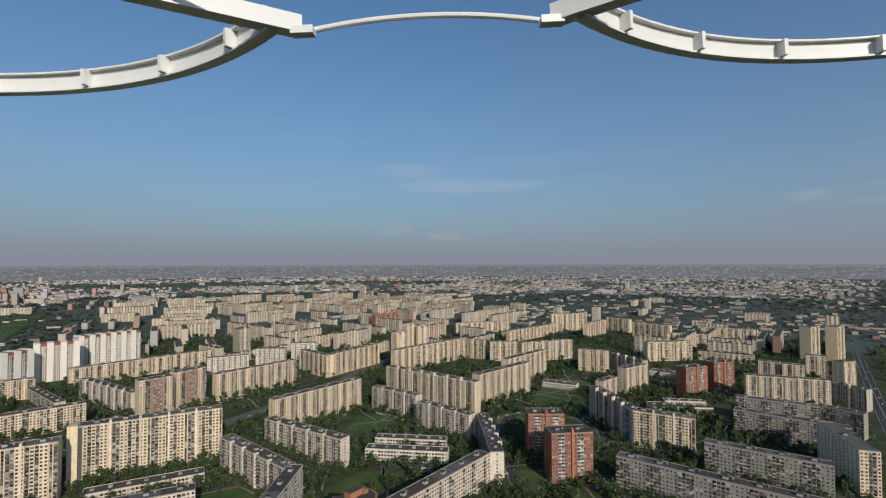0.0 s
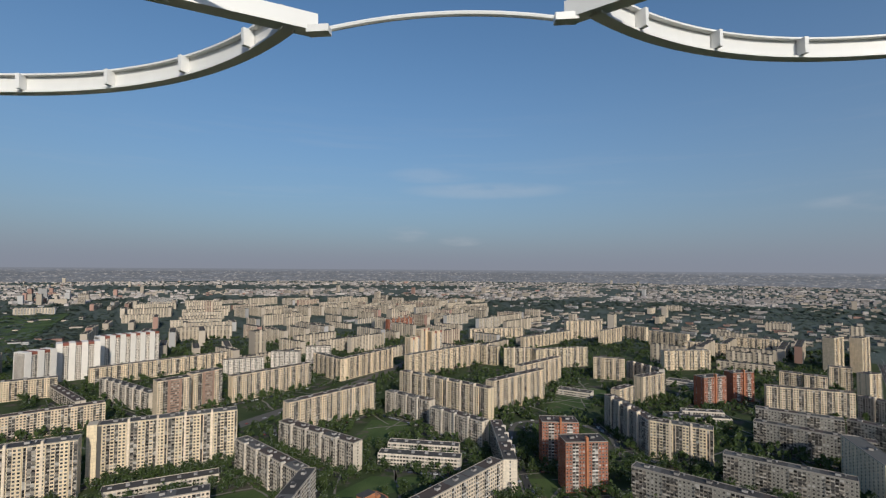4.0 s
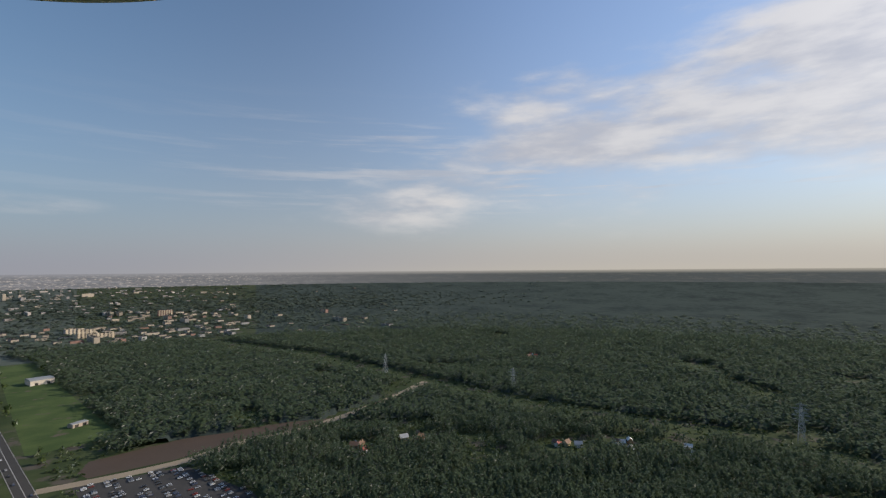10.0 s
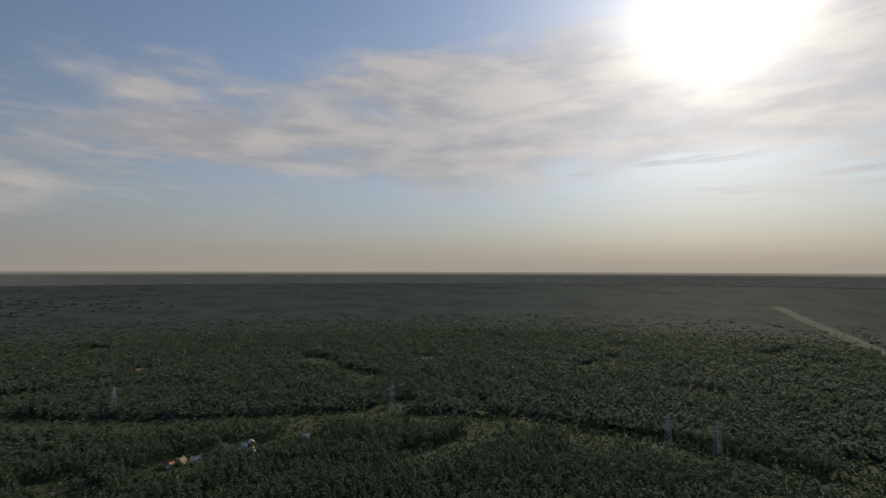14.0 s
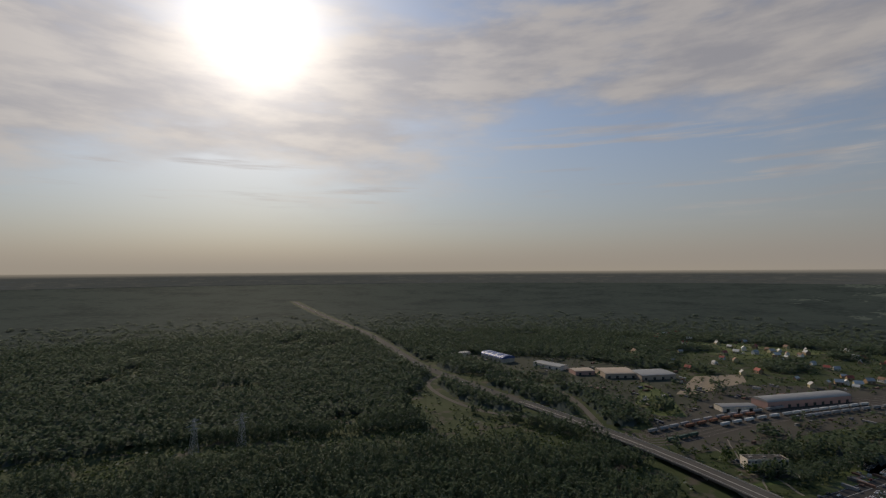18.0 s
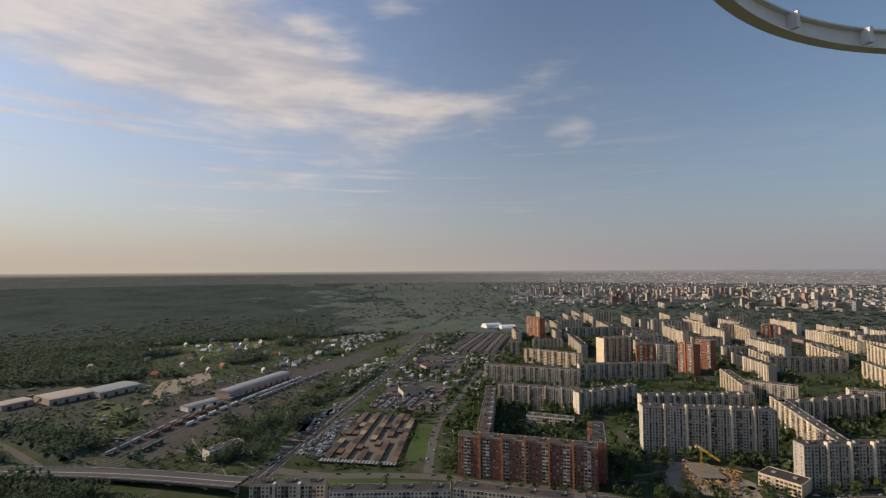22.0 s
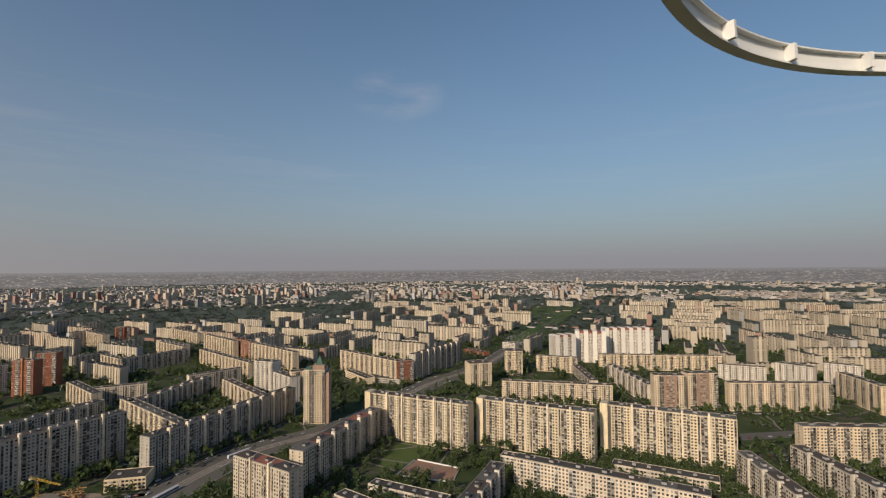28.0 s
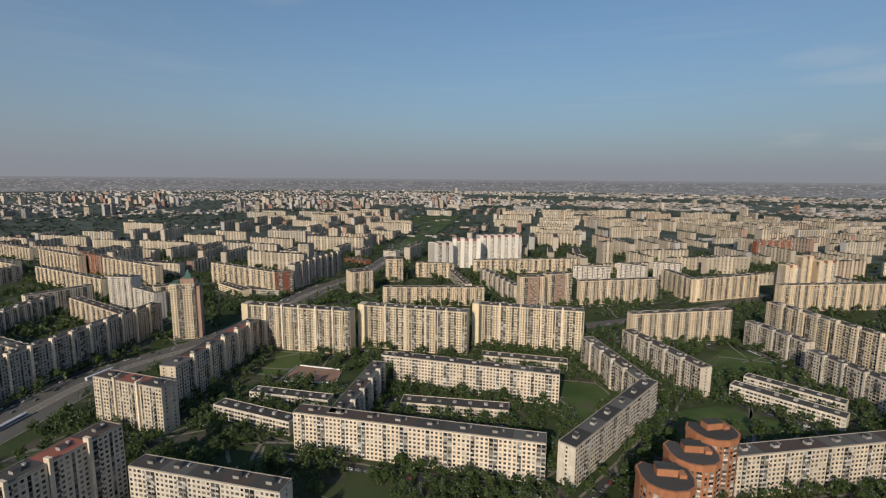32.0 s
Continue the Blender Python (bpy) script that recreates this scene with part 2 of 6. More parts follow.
def leafy(name, dark, light, scale=0.05, through_leaf=0.25, shine=0.12, even=0.6, low=0.3, high=0.8, mid=0.6):
    """Leaves; even: how far a clump takes its light from the open sky above rather than from its own tilt."""
    m = bpy.data.materials.new(name)
    m.use_nodes = True
    g = Graph(m.node_tree)
    geo = g.node("ShaderNodeNewGeometry")
    n1 = g.noise(geo.outputs["Position"], scale, 4.0)
    n2 = g.noise(geo.outputs["Position"], mid, 3.0)
    f = g.math("ADD", g.math("MULTIPLY", n1, 0.5), g.math("ADD", g.math("MULTIPLY", n2, 0.25), g.math("MULTIPLY", geo.outputs["Random Per Island"], 0.35)))
    col = g.mix(g.step(f, low, high), (*dark, 1), (*light, 1))
    d = g.node("ShaderNodeBsdfDiffuse")
    s = g.node("ShaderNodeBsdfTranslucent")
    g.link(col, d.inputs[0])
    g.link(col, s.inputs[0])
    tilt = g.vec("NORMALIZE", g.vec("ADD", g.vec("MULTIPLY", geo.outputs["Normal"], (1 - even, 1 - even, 1 - even)), (0, 0, even)))
    g.link(tilt, d.inputs["Normal"])
    mix = g.node("ShaderNodeMixShader")
    mix.inputs[0].default_value = through_leaf
    g.link(d.outputs[0], mix.inputs[1])
    g.link(s.outputs[0], mix.inputs[2])
    # soft gloss at a flat angle: waxy leaves, and a stand-in for haze far off
    leaf_haze_gloss = g.node("ShaderNodeBsdfGlossy")
    leaf_haze_gloss.inputs["Roughness"].default_value = 0.8
    leaf_haze_gloss.inputs[0].default_value = (0.97, 1.0, 0.97, 1)
    g.link(tilt, leaf_haze_gloss.inputs["Normal"])
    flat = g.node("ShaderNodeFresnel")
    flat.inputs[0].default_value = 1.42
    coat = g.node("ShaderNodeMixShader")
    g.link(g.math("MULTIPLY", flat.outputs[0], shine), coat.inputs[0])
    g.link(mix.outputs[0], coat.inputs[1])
    g.link(leaf_haze_gloss.outputs[0], coat.inputs[2])
    g.link(coat.outputs[0], g.node("ShaderNodeOutputMaterial").inputs[0])
    return m


STOREY_HEIGHT = 2.92


def balcony(name, dark, mid, light):
    """Balcony fronts as each tenant closed them: bare, boarded or glazed."""
    m = bpy.data.materials.new(name)
    m.use_nodes = True
    g = Graph(m.node_tree)
    at = g.node("ShaderNodeTexCoord").outputs["Object"]
    sep = g.node("ShaderNodeSeparateXYZ")
    g.link(at, sep.inputs[0])
    cell = g.node("ShaderNodeCombineXYZ")
    g.link(g.math("FLOOR", g.math("DIVIDE", sep.outputs[0], 2.3)), cell.inputs[0])
    g.link(g.math("FLOOR", g.math("DIVIDE", g.math("SUBTRACT", sep.outputs[2], 0.3), STOREY_HEIGHT)), cell.inputs[1])
    g.link(g.math("MULTIPLY", g.node("ShaderNodeObjectInfo").outputs["Random"], 93.0), cell.inputs[2])
    white = g.node("ShaderNodeTexWhiteNoise", noise_dimensions="3D")
    g.link(cell.outputs[0], white.inputs["Vector"])
    low = g.mix(g.step(white.outputs[0], 0.25, 0.65), (*dark, 1), (*mid, 1))
    col = g.mix(g.step(white.outputs[0], 0.76, 0.94), low, (*light, 1))
    stain = g.noise(at, 1.2, 4.0)
    bars = g.math("LESS_THAN", g.math("FRACT", g.math("DIVIDE", sep.outputs[0], 0.76)), 0.1)
    col = g.mix(g.math("MULTIPLY", g.math("ADD", g.math("MULTIPLY", bars, 0.5), g.step(stain, 0.45, 0.75)), 0.45), col, (*dark, 1))
    b = g.node("ShaderNodeBsdfPrincipled")
    g.link(col, b.inputs["Base Color"])
    b.inputs["Roughness"].default_value = 0.75
    b.inputs["Specular IOR Level"].default_value = 0.25
    g.link(b.outputs[0], g.node("ShaderNodeOutputMaterial").inputs[0])
    return m


WALLS = {
    "cream": panels("cream_panel", (0.64, 0.53, 0.40), (0.36, 0.30, 0.24)),
    "beige": panels("beige_panel", (0.65, 0.515, 0.35), (0.36, 0.30, 0.22)),
    "panel": panels("tall_panel", (0.62, 0.50, 0.33), (0.30, 0.26, 0.22)),
    "grey": panels("grey_panel", (0.56, 0.48, 0.375), (0.27, 0.245, 0.215)),
    "pale": panels("pale_panel", (0.58, 0.505, 0.41), (0.33, 0.31, 0.29)),
    "slab": panels("pebble_panel", (0.255, 0.235, 0.20), (0.17, 0.165, 0.15)),
    "dark": panels("weathered_panel", (0.42, 0.375, 0.315), (0.22, 0.21, 0.2)),
    "white": panels("white_panel", (0.62, 0.545, 0.455), (0.42, 0.40, 0.38)),
    "brown": panels("brown_panel", (0.34, 0.22, 0.16), (0.22, 0.16, 0.13)),
    "orange": panels("orange_brick_wall", (0.37, 0.155, 0.078), (0.36, 0.18, 0.10), 6.6, 2.92),
    "red": panels("red_brick_wall", (0.28, 0.100, 0.056), (0.25, 0.115, 0.075), 6.6, 2.95),
    "redroof": panels("tan_panel", (0.53, 0.44, 0.33), (0.33, 0.28, 0.22)),
}
WHITE_BAY = plain("white_bay_render", (0.74, 0.68, 0.60), 0.85, vary=0.22, scale=0.12, fine=0.8)
BITUMEN = plain("roof_felt", (0.062, 0.057, 0.052), 0.95, vary=0.45, scale=0.15, fine=1.5, own=0.2)
RED_ROOF = plain("red_roof_sheet", (0.26, 0.09, 0.06), 0.7, vary=0.35, scale=0.2, own=0.1)
COPING = plain("roof_coping", (0.30, 0.265, 0.225), 0.85, vary=0.35, scale=0.3)
BRICK = plain("shaft_render", (0.30, 0.28, 0.26), 0.85, vary=0.3, own=0.3)
FRAME = plain("window_frame_paint", (0.46, 0.42, 0.37), 0.6, vary=0.15)
LOGGIA = balcony("balcony_front", (0.10, 0.09, 0.08), (0.33, 0.285, 0.23), (0.56, 0.50, 0.42))
LOGGIA_W = balcony("white_balcony_front", (0.22, 0.20, 0.18), (0.56, 0.52, 0.46), (0.70, 0.67, 0.62))
# dark glazing colour; beside the stair towers it stands for shade in a gap
SHADE_GAP = plain("glazing_and_gap_shade", (0.09, 0.085, 0.08), 0.35, vary=0.3, island=0.5, spec=0.5)
def panes_material():
    """Dark panes, with pale curtains or frosted glazing behind one in four."""
    m = bpy.data.materials.new("window_glass")
    m.use_nodes = True
    g = Graph(m.node_tree)
    pick = g.node("ShaderNodeNewGeometry").outputs["Random Per Island"]
    dark = g.mix(g.step(pick, 0.0, 0.7), (0.016, 0.016, 0.016, 1), (0.105, 0.098, 0.090, 1))
    col = g.mix(g.step(pick, 0.74, 0.80), dark, g.mix(g.step(pick, 0.8, 1.0), (0.20, 0.175, 0.145, 1), (0.44, 0.41, 0.37, 1)))
    b = g.node("ShaderNodeBsdfPrincipled")
    g.link(col, b.inputs["Base Color"])
    b.inputs["Roughness"].default_value = 0.14
    b.inputs["Specular IOR Level"].default_value = 0.35
    g.link(b.outputs[0], g.node("ShaderNodeOutputMaterial").inputs[0])
    return m


GLASS = panes_material()


# ---------- helpers for meshes ----------
def ground_z(r):
    """The plain is flat; past 1.5 km distance is drawn together, so that the horizon lies inside the world."""
    if r <= 1500:
        return 0.0
    u = (r - 1500) / 3400
    return EYE_HEIGHT * (1 - r / (1500 + 3400 * u * (1 + 5 * u * u)))


def gz(x, y):
    return ground_z(math.hypot(x, y))


def quads_object(name, corners, material, parent=None):
    """One mesh of loose four-sided faces: corners is an array (n, 4, 3)."""
    n = len(corners)
    me = bpy.data.meshes.new(name)
    me.vertices.add(n * 4)
    me.vertices.foreach_set("co", np.ascontiguousarray(corners, dtype=np.float32).ravel())
    me.loops.add(n * 4)
    me.loops.foreach_set("vertex_index", np.arange(n * 4, dtype=np.int32))
    me.polygons.add(n)
    me.polygons.foreach_set("loop_start", np.arange(0, n * 4, 4, dtype=np.int32))
    me.materials.append(material)
    me.update(calc_edges=True)
    ob = new(name, me)
    ob.parent = parent
    return ob


def boxes_object(name, boxes, material, parent=None):
    """One mesh of many upright boxes (x, y, z, length, width, height, turn), without undersides."""
    b = np.array(boxes, dtype=float)
    c, s = np.cos(b[:, 6]), np.sin(b[:, 6])
    corner = np.array([(-.5, -.5, 0), (.5, -.5, 0), (.5, .5, 0), (-.5, .5, 0), (-.5, -.5, 1), (.5, -.5, 1), (.5, .5, 1), (-.5, .5, 1)])
    lx, ly, lz = corner[:, 0] * b[:, 3:4], corner[:, 1] * b[:, 4:5], corner[:, 2] * b[:, 5:6]
    v = np.stack([b[:, :1] + lx * c[:, None] - ly * s[:, None], b[:, 1:2] + lx * s[:, None] + ly * c[:, None], b[:, 2:3] + lz], -1)
    n = len(b)
    faces = np.array([(0, 1, 5, 4), (1, 2, 6, 5), (2, 3, 7, 6), (3, 0, 4, 7), (4, 5, 6, 7)])
    idx = (np.arange(n)[:, None, None] * 8 + faces[None]).reshape(-1)
    me = bpy.data.meshes.new(name)
    me.vertices.add(n * 8)
    me.vertices.foreach_set("co", v.astype(np.float32).ravel())
    me.loops.add(len(idx))
    me.loops.foreach_set("vertex_index", idx.astype(np.int32))
    me.polygons.add(n * 5)
    me.polygons.foreach_set("loop_start", np.arange(0, n * 20, 4, dtype=np.int32))
    me.polygons.foreach_set("use_smooth", np.zeros(n * 5, dtype=bool))
    me.materials.append(material)
    me.update(calc_edges=True)
    ob = new(name, me)
    ob.parent = parent
    return ob


def mesh_of(name, verts, faces, materials, slots=None):
    me = bpy.data.meshes.new(name)
    me.from_pydata(verts, [], faces)
    for m in materials:
        me.materials.append(m)
    if slots:
        me.polygons.foreach_set("material_index", slots)
    me.update()
    return me


class Pile:
    """Collects boxes and faces for one mesh."""

    def __init__(self):
        self.verts, self.faces, self.slots = [], [], []

    def box(self, x0, x1, y0, y1, z0, z1, slot=0, bottom=True):
        n = len(self.verts)
        self.verts += [(x0, y0, z0), (x1, y0, z0), (x1, y1, z0), (x0, y1, z0), (x0, y0, z1), (x1, y0, z1), (x1, y1, z1), (x0, y1, z1)]
        f = [(0, 1, 5, 4), (1, 2, 6, 5), (2, 3, 7, 6), (3, 0, 4, 7), (4, 5, 6, 7)] + ([(3, 2, 1, 0)] if bottom else [])
        self.faces += [tuple(n + i for i in q) for q in f]
        self.slots += [slot] * len(f)
        return self

    def face(self, points, slot=0):
        n = len(self.verts)
        self.verts += points
        self.faces.append(tuple(range(n, n + len(points))))
        self.slots.append(slot)
        return self

    def mesh(self, name, *materials):
        return mesh_of(name, self.verts, self.faces, materials, self.slots)


def part(name, mesh, parent, at=None, label=""):
    ob = new(name, mesh)
    ob.parent = parent
    if at:
        ob.location = at
    return tagged(ob, label)


def thing(name, x, y, turn=0.0, z=None):
    ob = new(name)
    ob.empty_display_size = 1
    ob.matrix_basis = pose(x, y, gz(x, y) if z is None else z, 0, 0, turn)
    return ob


def near_line(x, y, line, wide):
    """Is (x, y) within wide of the broken line?"""
    for (ax, ay), (bx, by) in zip(line, line[1:]):
        dx, dy = bx - ax, by - ay
        k = max(0.0, min(1.0, ((x - ax) * dx + (y - ay) * dy) / (dx * dx + dy * dy)))
        if math.hypot(x - ax - k * dx, y - ay - k * dy) < wide:
            return True
    return False


def inside(x, y, ring):
    hit = False
    for (ax, ay), (bx, by) in zip(ring, ring[1:] + ring[:1]):
        if (ay > y) != (by > y) and x < (bx - ax) * (y - ay) / (by - ay) + ax:
            hit = not hit
    return hit


# ---------- ground ----------
def ground_material(name, low_grass, high_grass, earth, worn_from):
    m = bpy.data.materials.new(name)
    m.use_nodes = True
    g = Graph(m.node_tree)
    at = g.node("ShaderNodeNewGeometry").outputs["Position"]
    grass = g.mix(g.step(g.noise(at, 0.02, 5.0), 0.35, 0.65), (*low_grass, 1), (*high_grass, 1))
    worn = g.step(g.noise(at, 0.035, 6.0, 0.6), worn_from, worn_from + 0.1)
    grass = g.mix(worn, grass, (*earth, 1))
    grain = g.math("ADD", 0.72, g.math("MULTIPLY", g.noise(at, 0.9, 4.0), 0.56))
    col = g.node("ShaderNodeVectorMath", operation="SCALE")
    g.link(grass, col.inputs[0])
    g.link(grain, col.inputs["Scale"])
    b = g.node("ShaderNodeBsdfPrincipled")
    g.link(col.outputs[0], b.inputs["Base Color"])
    b.inputs["Roughness"].default_value = 0.95
    b.inputs["Specular IOR Level"].default_value = 0.1
    g.link(b.outputs[0], g.node("ShaderNodeOutputMaterial").inputs[0])
    return m


RADII = [0, 60, 120, 200, 300, 420, 560, 720, 900, 1100, 1300, 1500] + [1500 + 85 * i for i in range(1, 41)]
ROUND = 240


def polar_sheet(name, radii, start, stop, steps, material, height):
    verts, faces = [], []
    for r in radii:
        for k in range(steps + 1):
            a = radians(start + (stop - start) * k / steps)
            x, y = r * math.sin(a), r * math.cos(a)
            verts.append((x, y, height(x, y, r)))
    w = steps + 1
    for i in range(len(radii) - 1):
        for k in range(steps):
            faces.append((i * w + k, i * w + k + 1, (i + 1) * w + k + 1, (i + 1) * w + k))
    ob = new(name, mesh_of(name, verts, faces, [material]))
    ob.data.flip_normals()
    return ob


ground = polar_sheet("ground", RADII, 0, 360, ROUND, ground_material("grass_and_earth", (0.036, 0.052, 0.021), (0.058, 0.074, 0.032), (0.090, 0.080, 0.064), 0.53), lambda x, y, r: ground_z(r))
tagged(ground, "plain with grass, worn earth and paths reaching the horizon", "ground", kind="structure")

ASPHALT = plain("asphalt", (0.062, 0.060, 0.058), 0.95, spec=0.06, vary=0.35, scale=0.05, fine=0.7)
PALE_ASPHALT = plain("worn_asphalt", (0.125, 0.115, 0.10), 0.95, spec=0.06, vary=0.35, scale=0.04, fine=0.6)
MOTORWAY = plain("motorway_asphalt", (0.095, 0.09, 0.083), 0.95, spec=0.06, vary=0.3, scale=0.04, fine=0.6)
SAND = plain("sandy_earth", (0.27, 0.22, 0.16), 0.95, vary=0.4, scale=0.05, fine=0.5)
MUD = plain("dark_water", (0.072, 0.050, 0.036), 0.8, vary=0.3, scale=0.04, fine=0.4)
LAWN = ground_material("mown_grass", (0.050, 0.078, 0.026), (0.080, 0.110, 0.038), (0.105, 0.090, 0.066), 0.58)
PAINT = plain("road_paint", (0.40, 0.40, 0.38), 0.7, vary=0.3, scale=0.5)
CLAY = plain("clay_pitch", (0.27, 0.16, 0.11), 0.95, vary=0.25, scale=0.05)


def smooth_line(points, n=8):
    """A soft curve through a few points."""
    out = []
    p = [Vector(q) for q in points]
    for i in range(len(p) - 1):
        a, b, c, d = p[max(i - 1, 0)], p[i], p[i + 1], p[min(i + 2, len(p) - 1)]
        for k in range(n):
            s = k / n
            out.append(0.5 * (2 * b + (c - a) * s + (2 * a - 5 * b + 4 * c - d) * s * s + (3 * b - a - 3 * c + d) * s ** 3))
    return out + [p[-1]]


def ribbon_mesh(name, points, wide, material, lift=0.05, side=0.0, dashes=None, thick=0.0, rise=None):
    """A strip along a line; side moves it across, dashes (on, off) cuts it, rise gives its height along the way."""
    line = smooth_line(points)
    verts, faces = [], []
    run = 0.0
    n = len(line)
    for i, q in enumerate(line):
        t = (line[min(i + 1, n - 1)] - line[max(i - 1, 0)]).normalized()
        across = Vector((t.y, -t.x))
        h = gz(q.x, q.y) + lift + (rise(i / (n - 1)) if rise else 0.0)
        for s in (-wide / 2, wide / 2):
            v = q + across * (s + side)
            verts.append((v.x, v.y, h))
    for i in range(n - 1):
        run += (line[i + 1] - line[i]).length
        if dashes and run % (dashes[0] + dashes[1]) > dashes[0]:
            continue
        faces.append((2 * i, 2 * i + 1, 2 * i + 3, 2 * i + 2))
    if thick:
        m = len(verts)
        verts += [(x, y, z - thick) for x, y, z in verts]
        for i in range(n - 1):
            faces += [(2 * i, 2 * i + 2, m + 2 * i + 2, m + 2 * i), (2 * i + 1, m + 2 * i + 1, m + 2 * i + 3, 2 * i + 3), (m + 2 * i, m + 2 * i + 2, m + 2 * i + 3, m + 2 * i + 1)]
    return mesh_of(name, verts, faces, [material])


def road(name, points, wide, label, material=ASPHALT, lanes=True, lift=0.05):
    r = tagged(new(name, ribbon_mesh(name, points, wide, material, lift)), label, "road", kind="structure")
    if lanes:
        part("centre_line", ribbon_mesh("centre_line", points, 0.5, PAINT, lift + 0.03), r)
        for s in (-1, 1):
            part("edge_line", ribbon_mesh("edge_line", points, 0.3, PAINT, lift + 0.03, s * (wide / 2 - 0.6)), r)
    return r


def patch(name, ring, material, label, lift=0.04, category="ground"):
    me = mesh_of(name, [(x, y, gz(x, y) + lift) for x, y in ring], [tuple(range(len(ring)))], [material])
    ob = new(name, me)
    if me.polygons[0].normal.z < 0:
        me.flip_normals()
    return tagged(ob, label, category, kind="structure")


AVENUE_E = [(310, 292), (372, 372), (469, 500), (630, 710), (848, 989), (1073, 1284)]
AVENUE_W = [(-414, -39), (-468, 29), (-528, 116), (-558, 246), (-669, 431), (-737, 605), (-941, 905), (-1394, 1504)]
HIGHWAY = [(-255, -373), (-225, -455), (-187, -541), (-101, -696), (1, -864), (72, -1003), (232, -1421), (462, -1881), (785, -2452)]
SLIP = [(14, -870), (34, -802), (2, -713), (-52, -646), (-110, -622)]
SIDE_ROAD = [(-72, -875), (-150, -798), (-180, -709), (-182, -586)]
MARKET_ROAD = [(-274, -383), (-323, -405), (-454, -464), (-689, -571), (-923, -686), (-1317, -882), (-1758, -1058)]
LOT_ROAD = [(-296, -403), (-317, -340), (-351, -285), (-375, -237), (-373, -214), (-410, -150), (-414, -39)]
PARK_ROAD = [(-372, -261), (-487, -327), (-605, -370), (-831, -450)]
RAILS = [(-227, -559), (-235, -549), (-368, -612), (-555, -674), (-814, -738), (-1259, -865)]
CROSS_ST = [(-262, 569), (-209, 677), (-135, 864), (-97, 974)]
COURT_ST = [(50, 413), (57, 529), (82, 605), (168, 580), (167, 497)]
TRACK = [(391, 386), (427, 338), (468, 296), (520, 267), (571, 211), (689, 145), (814, 99)]
CORRIDOR = [(1362, 938), (1052, 388), (813, 103), (680, -69), (574, -264), (427, -439), (263, -505), (270, -496), (31, -549), (-77, -538)]

road("road_east", AVENUE_E, 15, "straight grey two-way avenue along the wood")
road("road_west", AVENUE_W, 46, "wide avenue with tram rails between the blocks", PALE_ASPHALT, True)
road("road_slip", SLIP, 7, "pale curved slip road in rough grass", PALE_ASPHALT, False, 0.08)
road("road_side", SIDE_ROAD, 8, "pale side road to the depots", PALE_ASPHALT, False, 0.08)
road("road_market", MARKET_ROAD, 18, "grey road beside the railway belt", ASPHALT, True, 0.07)
road("road_lots", LOT_ROAD, 12, "cross road below the blocks", PALE_ASPHALT, False, 0.06)
road("road_garages", PARK_ROAD, 9, "narrow road between garages and blocks", PALE_ASPHALT, False, 0.08)
road("road_cross", CROSS_ST, 20, "cross street with trees between blocks", PALE_ASPHALT, False, 0.06)
road("road_court", COURT_ST, 7, "courtyard drive with parked cars", PALE_ASPHALT, False, 0.06)
road("road_track", TRACK, 13, "sandy track beside the wood", SAND, False, 0.06)
for k in range(4):
    part("tram_rail", ribbon_mesh("tram_rail", AVENUE_W, 0.35, PAINT, 0.10, (-4.5, -3.0, 3.0, 4.5)[k]), bpy.data.objects["road_west"])
part("tram_bed", ribbon_mesh("tram_bed", AVENUE_W, 12, plain("ballast", (0.16, 0.13, 0.10), 0.95, vary=0.4, scale=0.3), 0.075), bpy.data.objects["road_west"])

# raised road over the railway belt, and its long approach
CONCRETE = plain("concrete", (0.36, 0.34, 0.31), 0.85, vary=0.3, scale=0.15)
flyover = tagged(new("road_flyover", ribbon_mesh("road_flyover", HIGHWAY[:4], 21, MOTORWAY, 0.2, thick=1.6, rise=lambda s: 8.5 * (1 - s) ** 0.8)), "grey concrete flyover of the motorway over the rails", "bridge", kind="structure")
part("centre_line", ribbon_mesh("centre_line", HIGHWAY[:4], 1.2, CONCRETE, 0.24, rise=lambda s: 8.5 * (1 - s) ** 0.8), flyover)
for s in (-1, 1):
    part("parapet", ribbon_mesh("parapet", HIGHWAY[:4], 0.5, CONCRETE, 1.1, s * 9.4, thick=1.0, rise=lambda q: 8.5 * (1 - q) ** 0.8), flyover)
line = smooth_line(HIGHWAY[:3])
for i in range(1, len(line), 3):
    q = line[i]
    part("pier", Pile().box(-0.8, 0.8, -6, 6, 0, 8.4 * (1 - i / len(line) * 0.66) ** 0.8 - 1.0).mesh("pier", CONCRETE), flyover, (q.x, q.y, 0))
road("road_motorway", HIGHWAY[3:], 20, "straight motorway through the wood", MOTORWAY, False, 0.25)


# ---------- apartment blocks ----------
STOREY = 2.92
# bays along a facade: w window, g wide window, b balcony, p window in a bay that stands forward
PATTERN = {"cream": "wwbwwwbbww", "beige": "ppbbwppbgb", "panel": "ppbgbpprbb", "grey": "wbbwwrb", "pale": "wwgwbbw", "slab": "bbbbwwww", "dark": "wwrwrwbb", "white": "ppbwwb", "brown": "ppbgb", "red": "wwbbww", "redroof": "wwrwwrb"}
STACKS = {}
BROWN_FELT = plain("brown_roof_felt", (0.078, 0.058, 0.048), 0.9, vary=0.4, scale=0.2)
GREY_FELT = plain("grey_roof_felt", (0.11, 0.104, 0.094), 0.9, vary=0.4, scale=0.2)


